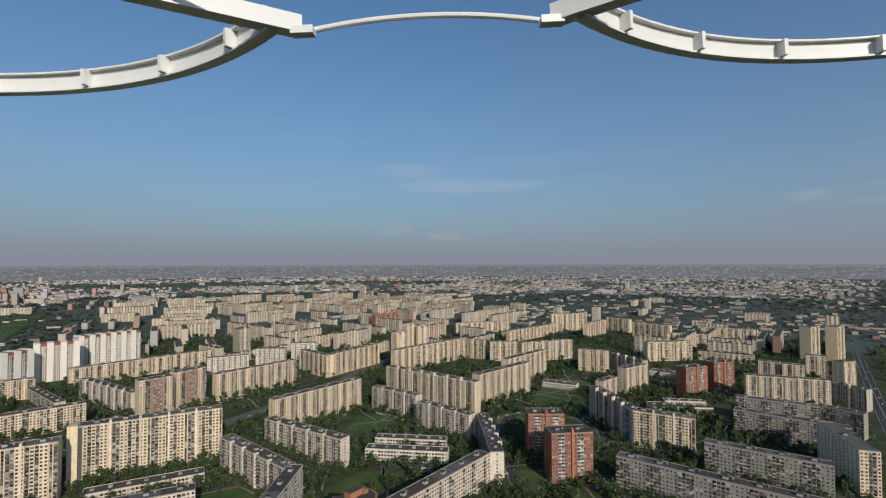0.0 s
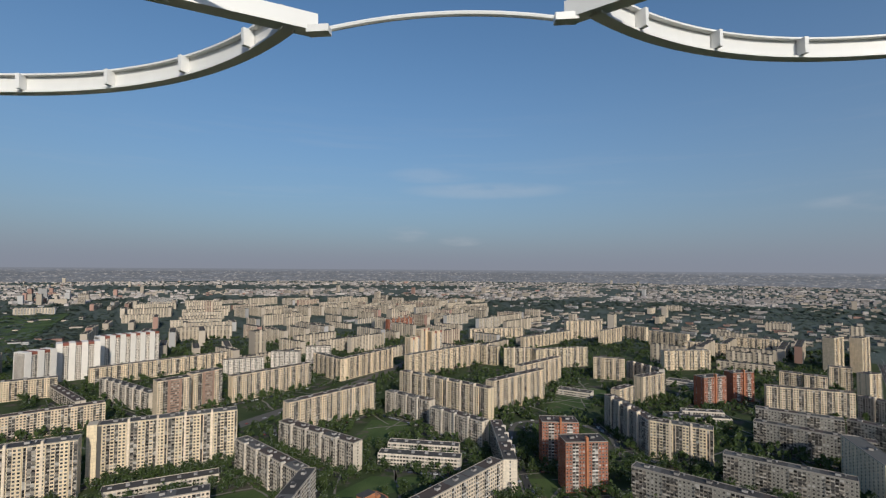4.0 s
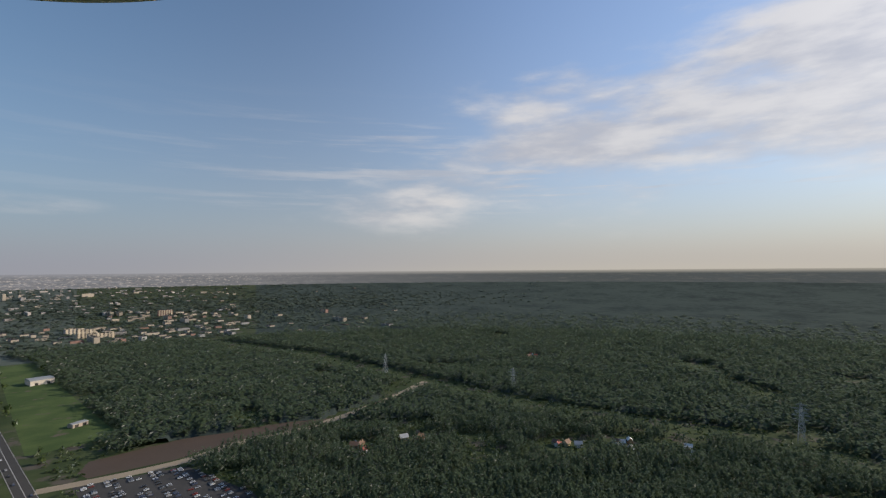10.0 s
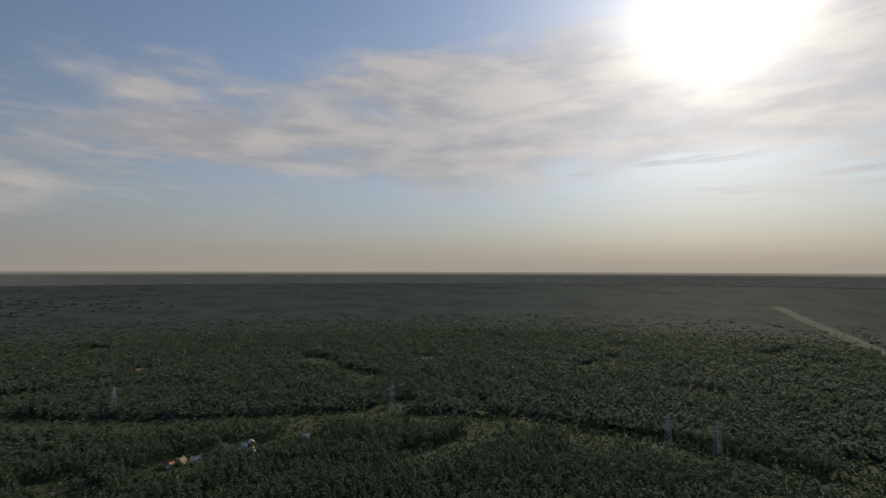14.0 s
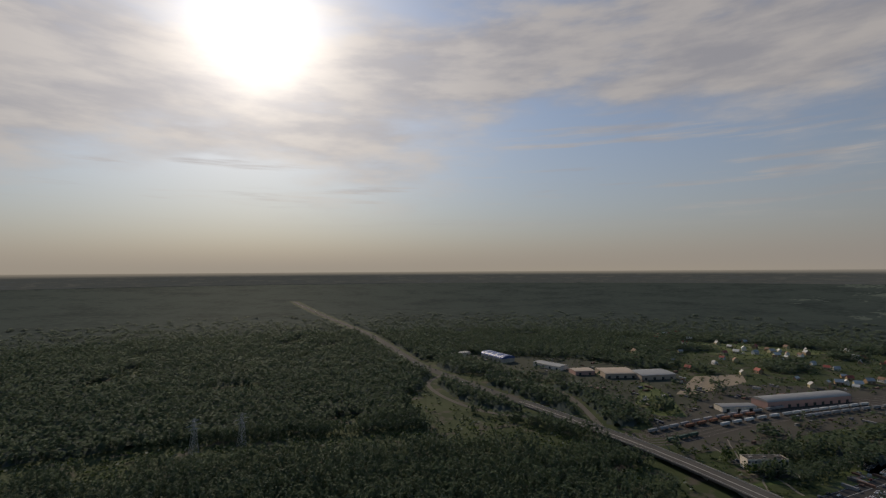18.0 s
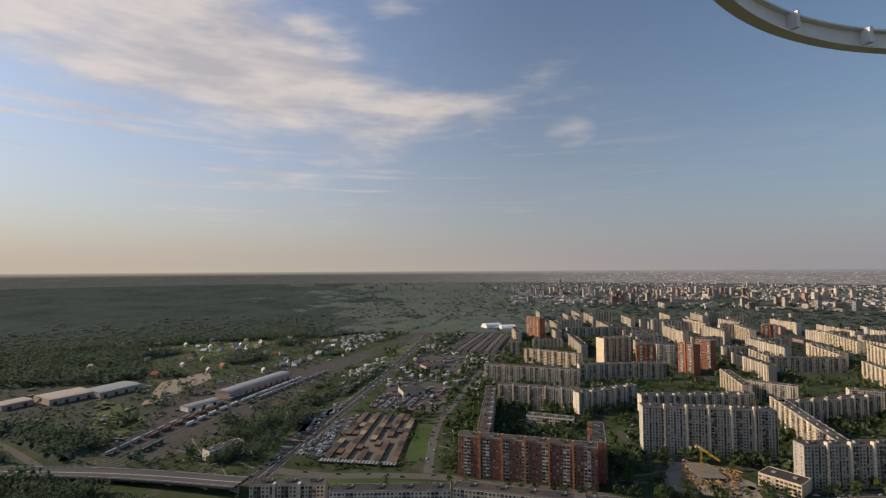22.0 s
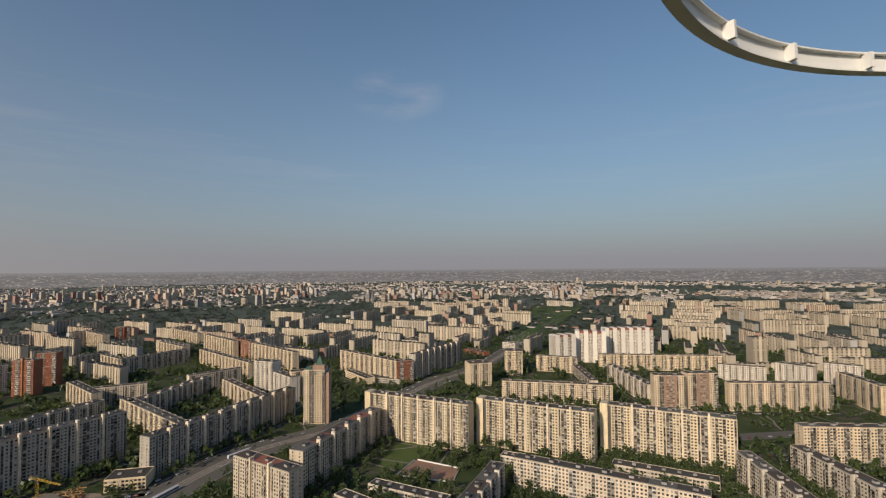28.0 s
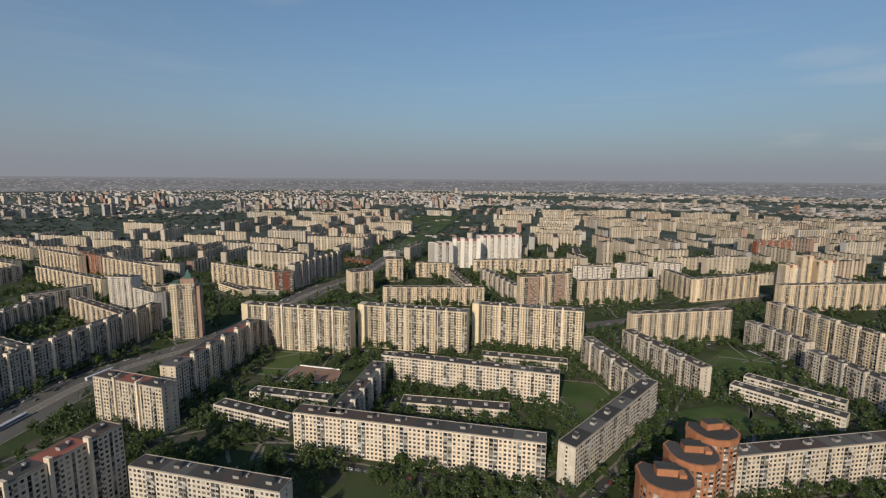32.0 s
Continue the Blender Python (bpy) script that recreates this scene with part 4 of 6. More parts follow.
def crown_quads(n, size, tall=1.0, lumps=6, cone=0.0, level=0.75, ruffle=0.4):
    """Leaf clumps spread over a few uneven lobes, in a crown about 1 wide."""
    lobes = rng.normal(0, 0.22, (lumps, 3)) * (1, 1, 0.9 * tall)
    pick = rng.integers(0, lumps, n)
    way = rng.normal(0, 1, (n, 3))
    way /= np.linalg.norm(way, axis=1)[:, None]
    far = 0.30 * rng.uniform(0.55, 1.1, n)
    c = lobes[pick] + way * far[:, None] * (1, 1, tall)
    if cone:
        c[:, :2] *= np.clip(1.15 - cone * (c[:, 2:3] / tall + 0.5), 0.15, 1.3)
    up = way * 0.75 + rng.normal(0, ruffle, (n, 3)) + (0, 0, level)
    up /= np.linalg.norm(up, axis=1)[:, None]
    a = np.cross(up, rng.normal(0, 1, (n, 3)))
    a /= np.linalg.norm(a, axis=1)[:, None]
    b = np.cross(up, a)
    s = size * rng.uniform(0.6, 1.3, (n, 1))
    return np.stack([c - a * s - b * s * 0.7, c + a * s - b * s * 0.6, c + a * s * 0.8 + b * s, c - a * s * 0.9 + b * s * 0.8], 1)


def plant(name, spots, kinds, material, label, category="tree"):
    """Many trees in one mesh: spots are (x, y, z, width, height)."""
    s = np.array(spots, dtype=float)
    out = []
    turn = rng.uniform(0, 6.28, len(s))
    which = rng.integers(0, len(kinds), len(s))
    for k, q in enumerate(kinds):
        m = which == k
        p, c, n = s[m], np.cos(turn[m])[:, None, None], np.sin(turn[m])[:, None, None]
        v = np.broadcast_to(q[None], (len(p), *q.shape))
        x = (v[..., 0] * c - v[..., 1] * n) * p[:, 3, None, None] + p[:, 0, None, None]
        y = (v[..., 0] * n + v[..., 1] * c) * p[:, 3, None, None] + p[:, 1, None, None]
        z = (v[..., 2] + 0.62) * p[:, 4, None, None] + p[:, 2, None, None]
        out.append(np.stack([x, y, z], -1).reshape(-1, 4, 3))
    return tagged(quads_object(name, np.concatenate(out), material), label, category, kind="stuff")


def built_on(x, y, grow=0.0):
    for fx, fy, a, hl, hd in FOOTPRINTS:
        dx, dy = x - fx, y - fy
        if abs(dx) + abs(dy) > 320:
            continue
        u, v = dx * math.cos(a) + dy * math.sin(a), dy * math.cos(a) - dx * math.sin(a)
        if abs(u) < hl + grow and abs(v) < hd + grow:
            return True
    return False


FIELD = [(1007, 1106), (951, 954), (737, 683), (627, 542), (530, 418), (464, 470)]
LOT = [(401, 361), (452, 287), (403, 197), (367, 163), (318, 255)]
POND = [(429, 381), (456, 393), (524, 340), (604, 223), (608, 192), (528, 271), (467, 310), (420, 363)]
MEADOW = [(69, -726), (33, -773), (-25, -646), (-97, -585), (-166, -515), (-105, -505), (3, -542)]
MARKET = [(-341, -368), (-373, -297), (-508, -372), (-479, -437)]
PITCH = [(-393, 216), (-414, 249), (-371, 272), (-351, 249)]
YARD = [(-255, -636), (-317, -774), (-387, -823), (-497, -786), (-622, -773), (-760, -764), (-869, -755), (-680, -656), (-411, -558), (-329, -524), (-253, -501), (-237, -553)]
YARDS = [
    [(-336, -400), (-419, -440), (-480, -444), (-344, -370)],
    [(-502, -449), (-641, -519), (-686, -490), (-664, -415), (-544, -357), (-515, -378)],
    [(-730, -558), (-886, -634), (-922, -536), (-743, -455)],
    [(-941, -621), (-1323, -751), (-1311, -590), (-920, -462)],
    [(-337, -435), (-450, -489), (-515, -509), (-465, -482), (-342, -418)],
    [(-738, -623), (-1294, -921), (-1283, -884), (-740, -599)],
]
SITE = [(-451, -72), (-520, -78), (-536, -46), (-508, -6), (-474, -0)]
DEPOTS = [(0, -1091), (-263, -1035), (-413, -886), (-383, -721), (-251, -602), (-229, -737), (-126, -869)]
LAWNS = [
    [(-433, 222), (-469, 260), (-429, 291), (-413, 248), (-406, 207)],
    [(-176, 347), (-197, 395), (-174, 413), (-146, 401), (-147, 327)],
    [(-112, 536), (-105, 602), (-50, 595), (-58, 553), (-96, 506)],
    [(-108, 396), (-77, 441), (-22, 442), (-51, 411), (-95, 386)],
    [(54, 412), (66, 443), (88, 444), (88, 403)],
    [(174, 777), (219, 783), (242, 747), (140, 626), (107, 636)],
    [(-496, -356), (-534, -358), (-409, -282), (-377, -286), (-402, -310)],
    [(-288, -384), (-328, -316), (-359, -249), (-323, -279), (-283, -369)],
    [(-267, -426), (-322, -437), (-294, -437), (-249, -427)],
    FIELD,
]
patch("field_far", [(-895, 817), (-907, 910), (-1169, 1343), (-1424, 1743), (-1642, 1530), (-1240, 1155)], LAWN, "open green field with car parks between estates", 1.2)
for ring in LAWNS:
    patch("lawn", ring, LAWN, "open mown lawn with worn edges", 0.03)
VERGE = ground_material("sunlit_verge", (0.085, 0.110, 0.042), (0.125, 0.145, 0.060), (0.150, 0.130, 0.095), 0.56)
for ring in ([(-313, -440), (-452, -483), (-621, -549), (-615, -526), (-423, -443), (-314, -408)], [(-325, -822), (-329, -730), (-303, -621), (-269, -629), (-261, -684)], [(-483, -1276), (-640, -1400), (-848, -1270), (-833, -1070), (-613, -1010)], [(-700, -640), (-900, -720), (-1180, -800), (-1190, -780), (-905, -690), (-705, -610)]):
    patch("verge", ring, VERGE, "open rough grass beside the railway belt", 0.055)
patch("earth_bank", [(-341, -733), (-430, -853), (-521, -866), (-493, -809), (-370, -732)], SAND, "bare sandy earth behind the freight hall", 0.06)
patch("parking_ground", LOT, ASPHALT, "large grey car park beside the wood", 0.04)
patch("pond_bed", POND, MUD, "dark muddy water strip beside the wood", 0.04, "water")
patch("market_ground", MARKET, plain("garage_earth", (0.15, 0.125, 0.095), 0.95, vary=0.45, scale=0.05, fine=0.5), "bare ground of a garage yard", 0.05)
patch("pitch", PITCH, CLAY, "reddish clay sports pitch with pale boards", 0.06)
patch("rail_yard", YARD, plain("yard_gravel", (0.085, 0.080, 0.068), 0.95, spec=0.05, vary=0.5, scale=0.03), "brown gravel rail yard", 0.03)
YARD_FLOOR = plain("yard_floor", (0.105, 0.095, 0.082), 0.95, vary=0.5, scale=0.04, spec=0.05)
for ring in YARDS:
    patch("yard_ground", ring, YARD_FLOOR, "grey-brown yard with workshops and lorries", 0.045)
patch("site_ground", SITE, SAND, "sandy ground of a building site", 0.05)
patch("depot_ground", DEPOTS, plain("yard_dirt", (0.070, 0.074, 0.056), 0.95, spec=0.05, vary=0.5, scale=0.03), "pale yard round the depots", 0.035)
AVENUES = [(AVENUE_E, 20), (AVENUE_W, 24), (HIGHWAY, 23), (SLIP, 15), (SIDE_ROAD, 15), (MARKET_ROAD, 20), (LOT_ROAD, 11), (PARK_ROAD, 9), (CROSS_ST, 14), (COURT_ST, 7), (TRACK, 15), (RAILS, 34)]
OPEN = LAWNS + [LOT, POND, MARKET, PITCH, SITE] + YARDS
HALL_PLOTS = [(-445, -672, 42), (-492, -683, 42), (-540, -694, 42), (-380, -652, 44), (-85, -1052, 50), (-115, -1000, 50), (-196, -937, 44), (-297, -866, 52), (-354, -852, 52), (-241, -882, 32), (-22, -1070, 34), (-296, -463, 30)]


def open_ground(x, y):
    return any(near_line(x, y, l, w) for l, w in AVENUES) or any(inside(x, y, q) for q in OPEN)


def bearing(x, y):
    return math.degrees(math.atan2(x, y)) % 360


rnd = random.Random(11)
BELT = [(-324, -486), (-455, -531), (-587, -566), (-755, -615)]
GLADES = [(545, -158), (515, -69), (489, -3), (560, -228), (575, -369), (308, -441), (180, -518), (124, -596), (505, 128), (543, 78), (532, -89), (528, -144), (521, -207), (1045, -100), (538, 10), (521, -100), (-114, -520), (-177, -436)]


def wooded(x, y):
    """The wood lies between the east avenue and the motorway; past the motorway it thins out."""
    a, r = bearing(x, y), math.hypot(x, y)
    if near_line(x, y, BELT, 13):
        return True
    if inside(x, y, YARD) or inside(x, y, DEPOTS):
        return noise.noise((x / 34, y / 34, 8)) > 0.36 and not any(math.hypot(x - p, y - q) < w for p, q, w in HALL_PLOTS)
    if inside(x, y, MEADOW):
        return False
    if not 40 < a < 252:
        return False
    if a < 60 and (x < AVENUE_E[0][0] + 30 or near_line(x, y, AVENUE_E, 75)):
        return False
    if a > 225 and r > 300:
        return noise.noise((x / 160, y / 160, 3)) > 0.30
    if a > 205 and r < 1400:
        return noise.noise((x / 120, y / 120, 3)) > 0.27
    if near_line(x, y, CORRIDOR, 26 if r < 800 else 32):
        return False
    if any(math.hypot(x - p, y - q) < 26 + 16 * noise.noise((x / 20, y / 20, 6)) for p, q in GLADES):
        return False
    return noise.noise((x / 90, y / 90, 7)) > -0.42


spots, bushes = [], []
r = 230.0
while r < 1480:
    gap = 5.9 if r < 600 else (8.2 if r < 900 else 10.5)
    n = int(2 * math.pi * r / gap)
    for k in range(n):
        a = 2 * math.pi * (k + rnd.uniform(-0.4, 0.4)) / n
        if not radians(38) < a < radians(254):
            continue
        rr = r + rnd.uniform(-0.45, 0.45) * gap
        x, y = rr * math.sin(a), rr * math.cos(a)
        if wooded(x, y):
            if not open_ground(x, y) and not built_on(x, y, 2):
                grow = 1 + 0.35 * noise.noise((x / 45, y / 45, 1))
                low = 0.5 if a > radians(222) else 1.0
                spots.append((x, y, 0, gap * rnd.uniform(0.95, 1.45), rnd.uniform(11, 17) * grow * low))
        elif rnd.random() < 0.42 and not open_ground(x, y) and not any(math.hypot(x - p, y - q) < w for p, q, w in HALL_PLOTS) and not built_on(x, y, 1):
            bushes.append((x, y, 0, rnd.uniform(3, 6), rnd.uniform(2, 4.5)))
    r += gap * 0.92
near_wood = [s for s in spots if math.hypot(s[0], s[1]) < 620]
far_wood = [s for s in spots if math.hypot(s[0], s[1]) >= 620]
plant("wood_trees", near_wood, [crown_quads(44, 0.105, 1.0, level=1.4, ruffle=0.25) for _ in range(3)] + [crown_quads(44, 0.10, 1.25, 5, 0.8, 1.4, 0.25) for _ in range(3)], WOOD_LEAF, "dense mixed wood of dark green trees")
plant("wood_trees_beyond", far_wood, [crown_quads(20, 0.155, 1.0, level=1.7, ruffle=0.2) for _ in range(3)] + [crown_quads(20, 0.15, 1.25, 5, 0.8, 1.7, 0.2) for _ in range(2)], WOOD_LEAF, "dense dark wood reaching into the distance")
plant("bushes", bushes, [crown_quads(12, 0.22, 0.8) for _ in range(3)], LEAF, "low green bushes in rough grass", "bush")


deep, fringe = [], []
r = 1480.0
while r < 3450:
    gap = 14 + 14 * (r - 1480) / 1270
    n = int(2 * math.pi * r * 200 / 360 / gap)
    for k in range(n):
        a = radians(46 + 198 * (k + rnd.uniform(-0.4, 0.4)) / n)
        if a < radians(64 + 16 * rnd.random() + 6 * noise.noise((r / 200, 1, 1))):
            continue
        rr = r + rnd.uniform(-0.5, 0.5) * gap
        x, y = rr * math.sin(a), rr * math.cos(a)
        if near_line(x, y, HIGHWAY, 24) or near_line(x, y, CORRIDOR, 34) or near_line(x, y, RAILS, 50) or (rr < 2000 and a > radians(226) and (rnd.random() < 0.45 or near_line(x, y, MARKET_ROAD, 30) or built_on(x, y, 3))) or noise.noise((x / 330, y / 330, 2)) > (0.58 if a < 3.5 else 0.34):
            continue
        if a < radians(224):
            if rnd.random() < 1.0 - (rr - 1480) / 620 and not near_line(x, y, HIGHWAY, 30):
                fringe.append((x, y, ground_z(rr), gap * rnd.uniform(0.7, 1.1), rnd.uniform(9, 14) * min(1.0, 1500 / rr)))
            continue
        if rnd.random() < 0.75:
            continue
        deep.append((x, y, ground_z(rr) - 2.5 * min(1.0, 1500 / rr), gap * rnd.uniform(0.4, 0.9), rnd.uniform(8, 12) * min(1.0, 1500 / rr) ** 0.8))
    r += gap * 1.5
plant("wood_trees_fringe", fringe, [crown_quads(16, 0.18, 1.0, level=1.9, ruffle=0.18) for _ in range(4)], WOOD_LEAF, "dark trees where the wood runs out of sight")
plant("wood_trees_deep", deep, [crown_quads(9, 0.28, 0.8, level=2.6, ruffle=0.13) for _ in range(4)], FAR_LEAF, "dark wood thinning into the distance, with haze in its colour")


def canopy(x, y, r):
    """The closed crown layer of the wood; it dips under the ground where there is none."""
    z = ground_z(r)
    s = min(1.0, 1500 / r) ** 1.1
    a = bearing(x, y)
    rough = 2.6 * noise.noise((x / 17, y / 17, 5)) + 4 * noise.noise((x / 60, y / 60, 9))
    if r < 1440:
        if a > 226 or not all(wooded(x + p, y + q) for p, q in ((0, 0), (15, 0), (-15, 0), (0, 15), (0, -15))) or open_ground(x, y):
            return -2.0
        return 5.0 + 0.6 * rough
    if near_line(x, y, HIGHWAY, 26) or near_line(x, y, CORRIDOR, 40):
        return z - 1
    if a > 224 and (near_line(x, y, RAILS, 55) or near_line(x, y, MARKET_ROAD, 30)):
        return z - 1
    edge = min(1, (a - 64) / 12) * max(0.0, min(1, (246 - a) / 10)) * (min(1, (r - 1440) / 160) if a > 226 else 1)
    if noise.noise((x / 330, y / 330, 2)) > (0.58 if a < 200 else 0.34):
        return z + 0.5 * edge
    return z + s * edge * (4 + rough)


def scrub(x, y, r):
    """Paler scrub, haze mixed into its leaf colour, that breaks through the wood's crown layer, more and more towards
    the railway.
    """
    share = (bearing(x, y) - 226) / 9 + 1.6 * noise.noise((x / 230, y / 230, 14)) + 0.7 * noise.noise((x / 70, y / 70, 15))
    return canopy(x, y, r) + 2.2 * min(1.0, 1500 / r) * max(-1.0, min(1.0, share))


for name, radii, start, stop, steps, leaf, label in (("wood_canopy", [1440 * 1.006 ** i for i in range(156)], 64, 250, 900, REMOTE_LEAF, "unbroken dark forest canopy towards the horizon"), ("wood_canopy_beyond", [1440 * 1.009 ** i for i in range(104)], 204, 250, 220, FAR_LEAF, "paler scrub and meadows past the motorway, with haze in their colour"), ("wood_undergrowth", [620 + 14 * i for i in range(59)], 52, 226, 480, REMOTE_LEAF, "closed dark green crown layer between the trees")):
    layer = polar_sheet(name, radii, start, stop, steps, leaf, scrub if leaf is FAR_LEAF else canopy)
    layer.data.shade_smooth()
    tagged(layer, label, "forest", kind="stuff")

# drives along the nearer blocks, with cars and trees beside them
court, drive_cars = [], []
for fx, fy, a, hl, hd in list(FOOTPRINTS):
    if math.hypot(fx, fy) > 800 or hl < 20:
        continue
    for sgn in (-1, 1):
        u, v = Vector((math.cos(a), math.sin(a))), Vector((-math.sin(a), math.cos(a))) * sgn
        c = Vector((fx, fy))
        if sgn < 0 or (fx * 7 + fy) % 10 < 6:
            e0, e1 = c + v * (hd + 7) - u * hl, c + v * (hd + 7) + u * hl
            if not open_ground(*(c + v * (hd + 7))) and not built_on(*(c + v * (hd + 8))):
                tagged(new("pavement_drive", ribbon_mesh("pavement_drive", [tuple(e0), tuple(c + v * (hd + 7.5)), tuple(e1)], 6.5, ASPHALT, 0.05)), "narrow grey drive along an apartment block", "pavement", kind="structure")
                for k in range(int(2 * hl / 6)):
                    if rnd.random() < 0.55:
                        p = e0 + u * (3 + 6 * k) + v * 2.2
                        drive_cars.append((p.x, p.y, math.degrees(a)))
        for row in (1.5, 13.0):
            for k in range(int(2 * hl / 5.5)):
                if rnd.random() < (0.52 if row < 5 else 0.6):
                    p = c - u * hl + u * (5.5 * k + rnd.uniform(-2, 2)) + v * (hd + row + rnd.uniform(0, 5 if row > 5 else 1.5))
                    if not open_ground(p.x, p.y) and not built_on(p.x, p.y, -1.5):
                        court.append((p.x, p.y, 0, rnd.uniform(4.5, 9), rnd.uniform(5.5, 12)))

# pale footpaths: along the fronts and across the courts
ways = []
for fx, fy, a, hl, hd in list(FOOTPRINTS):
    if math.hypot(fx, fy) > 900 or hl < 14:
        continue
    u, v, c = Vector((math.cos(a), math.sin(a))), Vector((-math.sin(a), math.cos(a))), Vector((fx, fy))
    for sgn in (-1, 1):
        ways.append((c + v * sgn * (hd + 2.2) - u * hl, c + v * sgn * (hd + 2.2) + u * hl, 1.9))
        for k in range(2):
            p = c + v * sgn * (hd + 3) + u * rnd.uniform(-0.9, 0.9) * hl
            ways.append((p, p + v * sgn * rnd.uniform(30, 75) + u * rnd.uniform(-45, 45), rnd.uniform(1.6, 2.6)))
verts, faces = [], []
for p, q, wide in ways:
    across = Vector((q.y - p.y, p.x - q.x)).normalized() * wide / 2
    steps = max(2, int((q - p).length / 5))
    line = [p.lerp(q, k / steps) + across * 1.6 * noise.noise((p.x / 9 + k * 0.3, p.y / 9, 3)) for k in range(steps + 1)]
    for e, f in zip(line, line[1:]):
        m = (e + f) / 2
        if built_on(m.x, m.y, -3.4) or any(near_line(m.x, m.y, l_, w_ - 4) for l_, w_ in AVENUES):
            continue
        n = len(verts)
        verts += [(*(e - across), 0.075), (*(e + across), 0.075), (*(f + across), 0.075), (*(f - across), 0.075)]
        faces.append((n, n + 1, n + 2, n + 3))
PATH_DUST = plain("trodden_path", (0.20, 0.18, 0.15), 0.95, vary=0.4, scale=0.1, fine=1.0, spec=0.05)
footpaths = new("pavement_paths", mesh_of("pavement_paths", verts, faces, [PATH_DUST]))
if footpaths.data.polygons[0].normal.z < 0:
    footpaths.data.flip_normals()
tagged(footpaths, "pale trodden footpaths along the blocks and across the courts", "pavement", kind="structure")

# trees in the courts of the estate; the nearest stand singly
tries = 0
while len(court) < 12500 and tries < 80000:
    tries += 1
    a = radians(rnd.uniform(-130, 46))
    rr = 170 + 1250 * rnd.random() ** 0.95
    x, y = rr * math.sin(a), rr * math.cos(a)
    if noise.noise((x / 45, y / 45, 4)) < -0.32 + 0.25 * rnd.random() or open_ground(x, y) or built_on(x, y, 1.5):
        continue
    court.append((x, y, 0, rnd.uniform(5, 10), rnd.uniform(6, 12.5)))
court.sort(key=lambda s: math.hypot(s[0], s[1]))
plant("court_trees", court[130:3600], [crown_quads(72, 0.096, 1.0, 8) for _ in range(5)], LEAF, "leafy green trees in the courts between blocks")
plant("court_trees_beyond", court[3600:], [crown_quads(20, 0.185, 1.0) for _ in range(4)], LEAF, "rows of green trees among distant blocks")


def tree_meshes():
    kinds = []
    for k in range(4):
        q = crown_quads(150, 0.075, 1.05, 8)
        ob = quads_object("crown", q + (0, 0, 0.62), LEAF)
        crown = ob.data
        bpy.data.objects.remove(ob)
        bm = bmesh.new()
        bmesh.ops.create_cone(bm, cap_ends=True, segments=7, radius1=0.035, radius2=0.014, depth=0.6, matrix=Matrix.Translation((0, 0, 0.3)))
        for j in range(5):
            m = Matrix.Translation((0, 0, 0.36 + 0.04 * j)) @ Euler((radians(38 + 6 * j), 0, j * 1.3 + k)).to_matrix().to_4x4() @ Matrix.Translation((0, 0, 0.13))
            bmesh.ops.create_cone(bm, cap_ends=True, segments=5, radius1=0.012, radius2=0.004, depth=0.28, matrix=m)
        me = bpy.data.meshes.new("trunk")
        bm.to_mesh(me)
        bm.free()
        me.materials.append(BARK)
        kinds.append((crown, me))
    return kinds


TREES = tree_meshes()
for k, (x, y, z, w, h) in enumerate(court[:130]):
    t = thing("tree", x, y, rnd.uniform(0, 360))
    t.scale = (w, w, h)
    tagged(t, "leafy green broad-leaved tree in a courtyard", "tree", "trees in the courts")
    part("trunk", TREES[k % 4][1], t)
    part("crown", TREES[k % 4][0], t)


# ---------- the city beyond ----------
URBAN = plain("urban_ground", (0.088, 0.104, 0.088), 0.95, vary=0.5, scale=0.006, fine=0.05, spec=0.08)
CITY_RADII = [1330, 1500] + [1500 + 85 * i for i in range(1, 27)]
tagged(polar_sheet("urban_ground", CITY_RADII, -113, 48, 120, URBAN, lambda x, y, r: ground_z(r) + 0.3), "grey built-up ground of the distant city", "ground", kind="structure")

def squeeze(d):
    """From a true distance to the one at which the far plain carries it."""
    if d <= 1500:
        return d
    lo, hi = 1500.0, 4900.0
    for _ in range(30):
        m = (lo + hi) / 2
        u = (m - 1500) / 3400
        lo, hi = (m, hi) if 1500 + 3400 * u * (1 + 5 * u * u) < d else (lo, m)
    return lo


FAR_CREAM = plain("distant_cream_wall", (0.43, 0.365, 0.29), 0.9, vary=0.15, scale=0.02, island=0.22)
FAR_BAY = plain("distant_bay_wall", (0.49, 0.41, 0.305), 0.9, vary=0.3, scale=0.02, island=0.28)
FAR_GREY = plain("distant_grey_wall", (0.36, 0.345, 0.33), 0.9, vary=0.15, scale=0.02, island=0.25)
FAR_RED = plain("distant_brick_wall", (0.31, 0.19, 0.15), 0.9, vary=0.15, scale=0.02, island=0.3)
cream, grey, red, bands, tops, bays = [], [], [], [], [], []
far_trees = []


def district(deg, d):
    """What stands there: an estate of blocks, a green belt, towers or low town."""
    if -47 < deg < -36 and 1120 < d < 2400:
        return "belt"
    if deg < -62:
        return "estate" if d < 1900 else "belt" if d < 2700 else "towers" if d < 4600 else "town"
    if deg < -38:
        return "estate" if d < 2450 else "belt" if d < 2900 else "towers" if d < 4200 else "town"
    if deg < 2:
        return "estate" if d < 2750 else "belt" if d < 3300 or 4300 < d < 5200 else "town"
    if deg > 42:
        return "suburb" if d < 2700 or 4200 < d < 5600 else "belt"
    if deg > 8:
        return "estate" if d < 1480 else "suburb" if d < 2300 else "belt" if d < 3000 else "town"
    return "estate" if d < 1950 else "belt" if d < 2900 else "town"


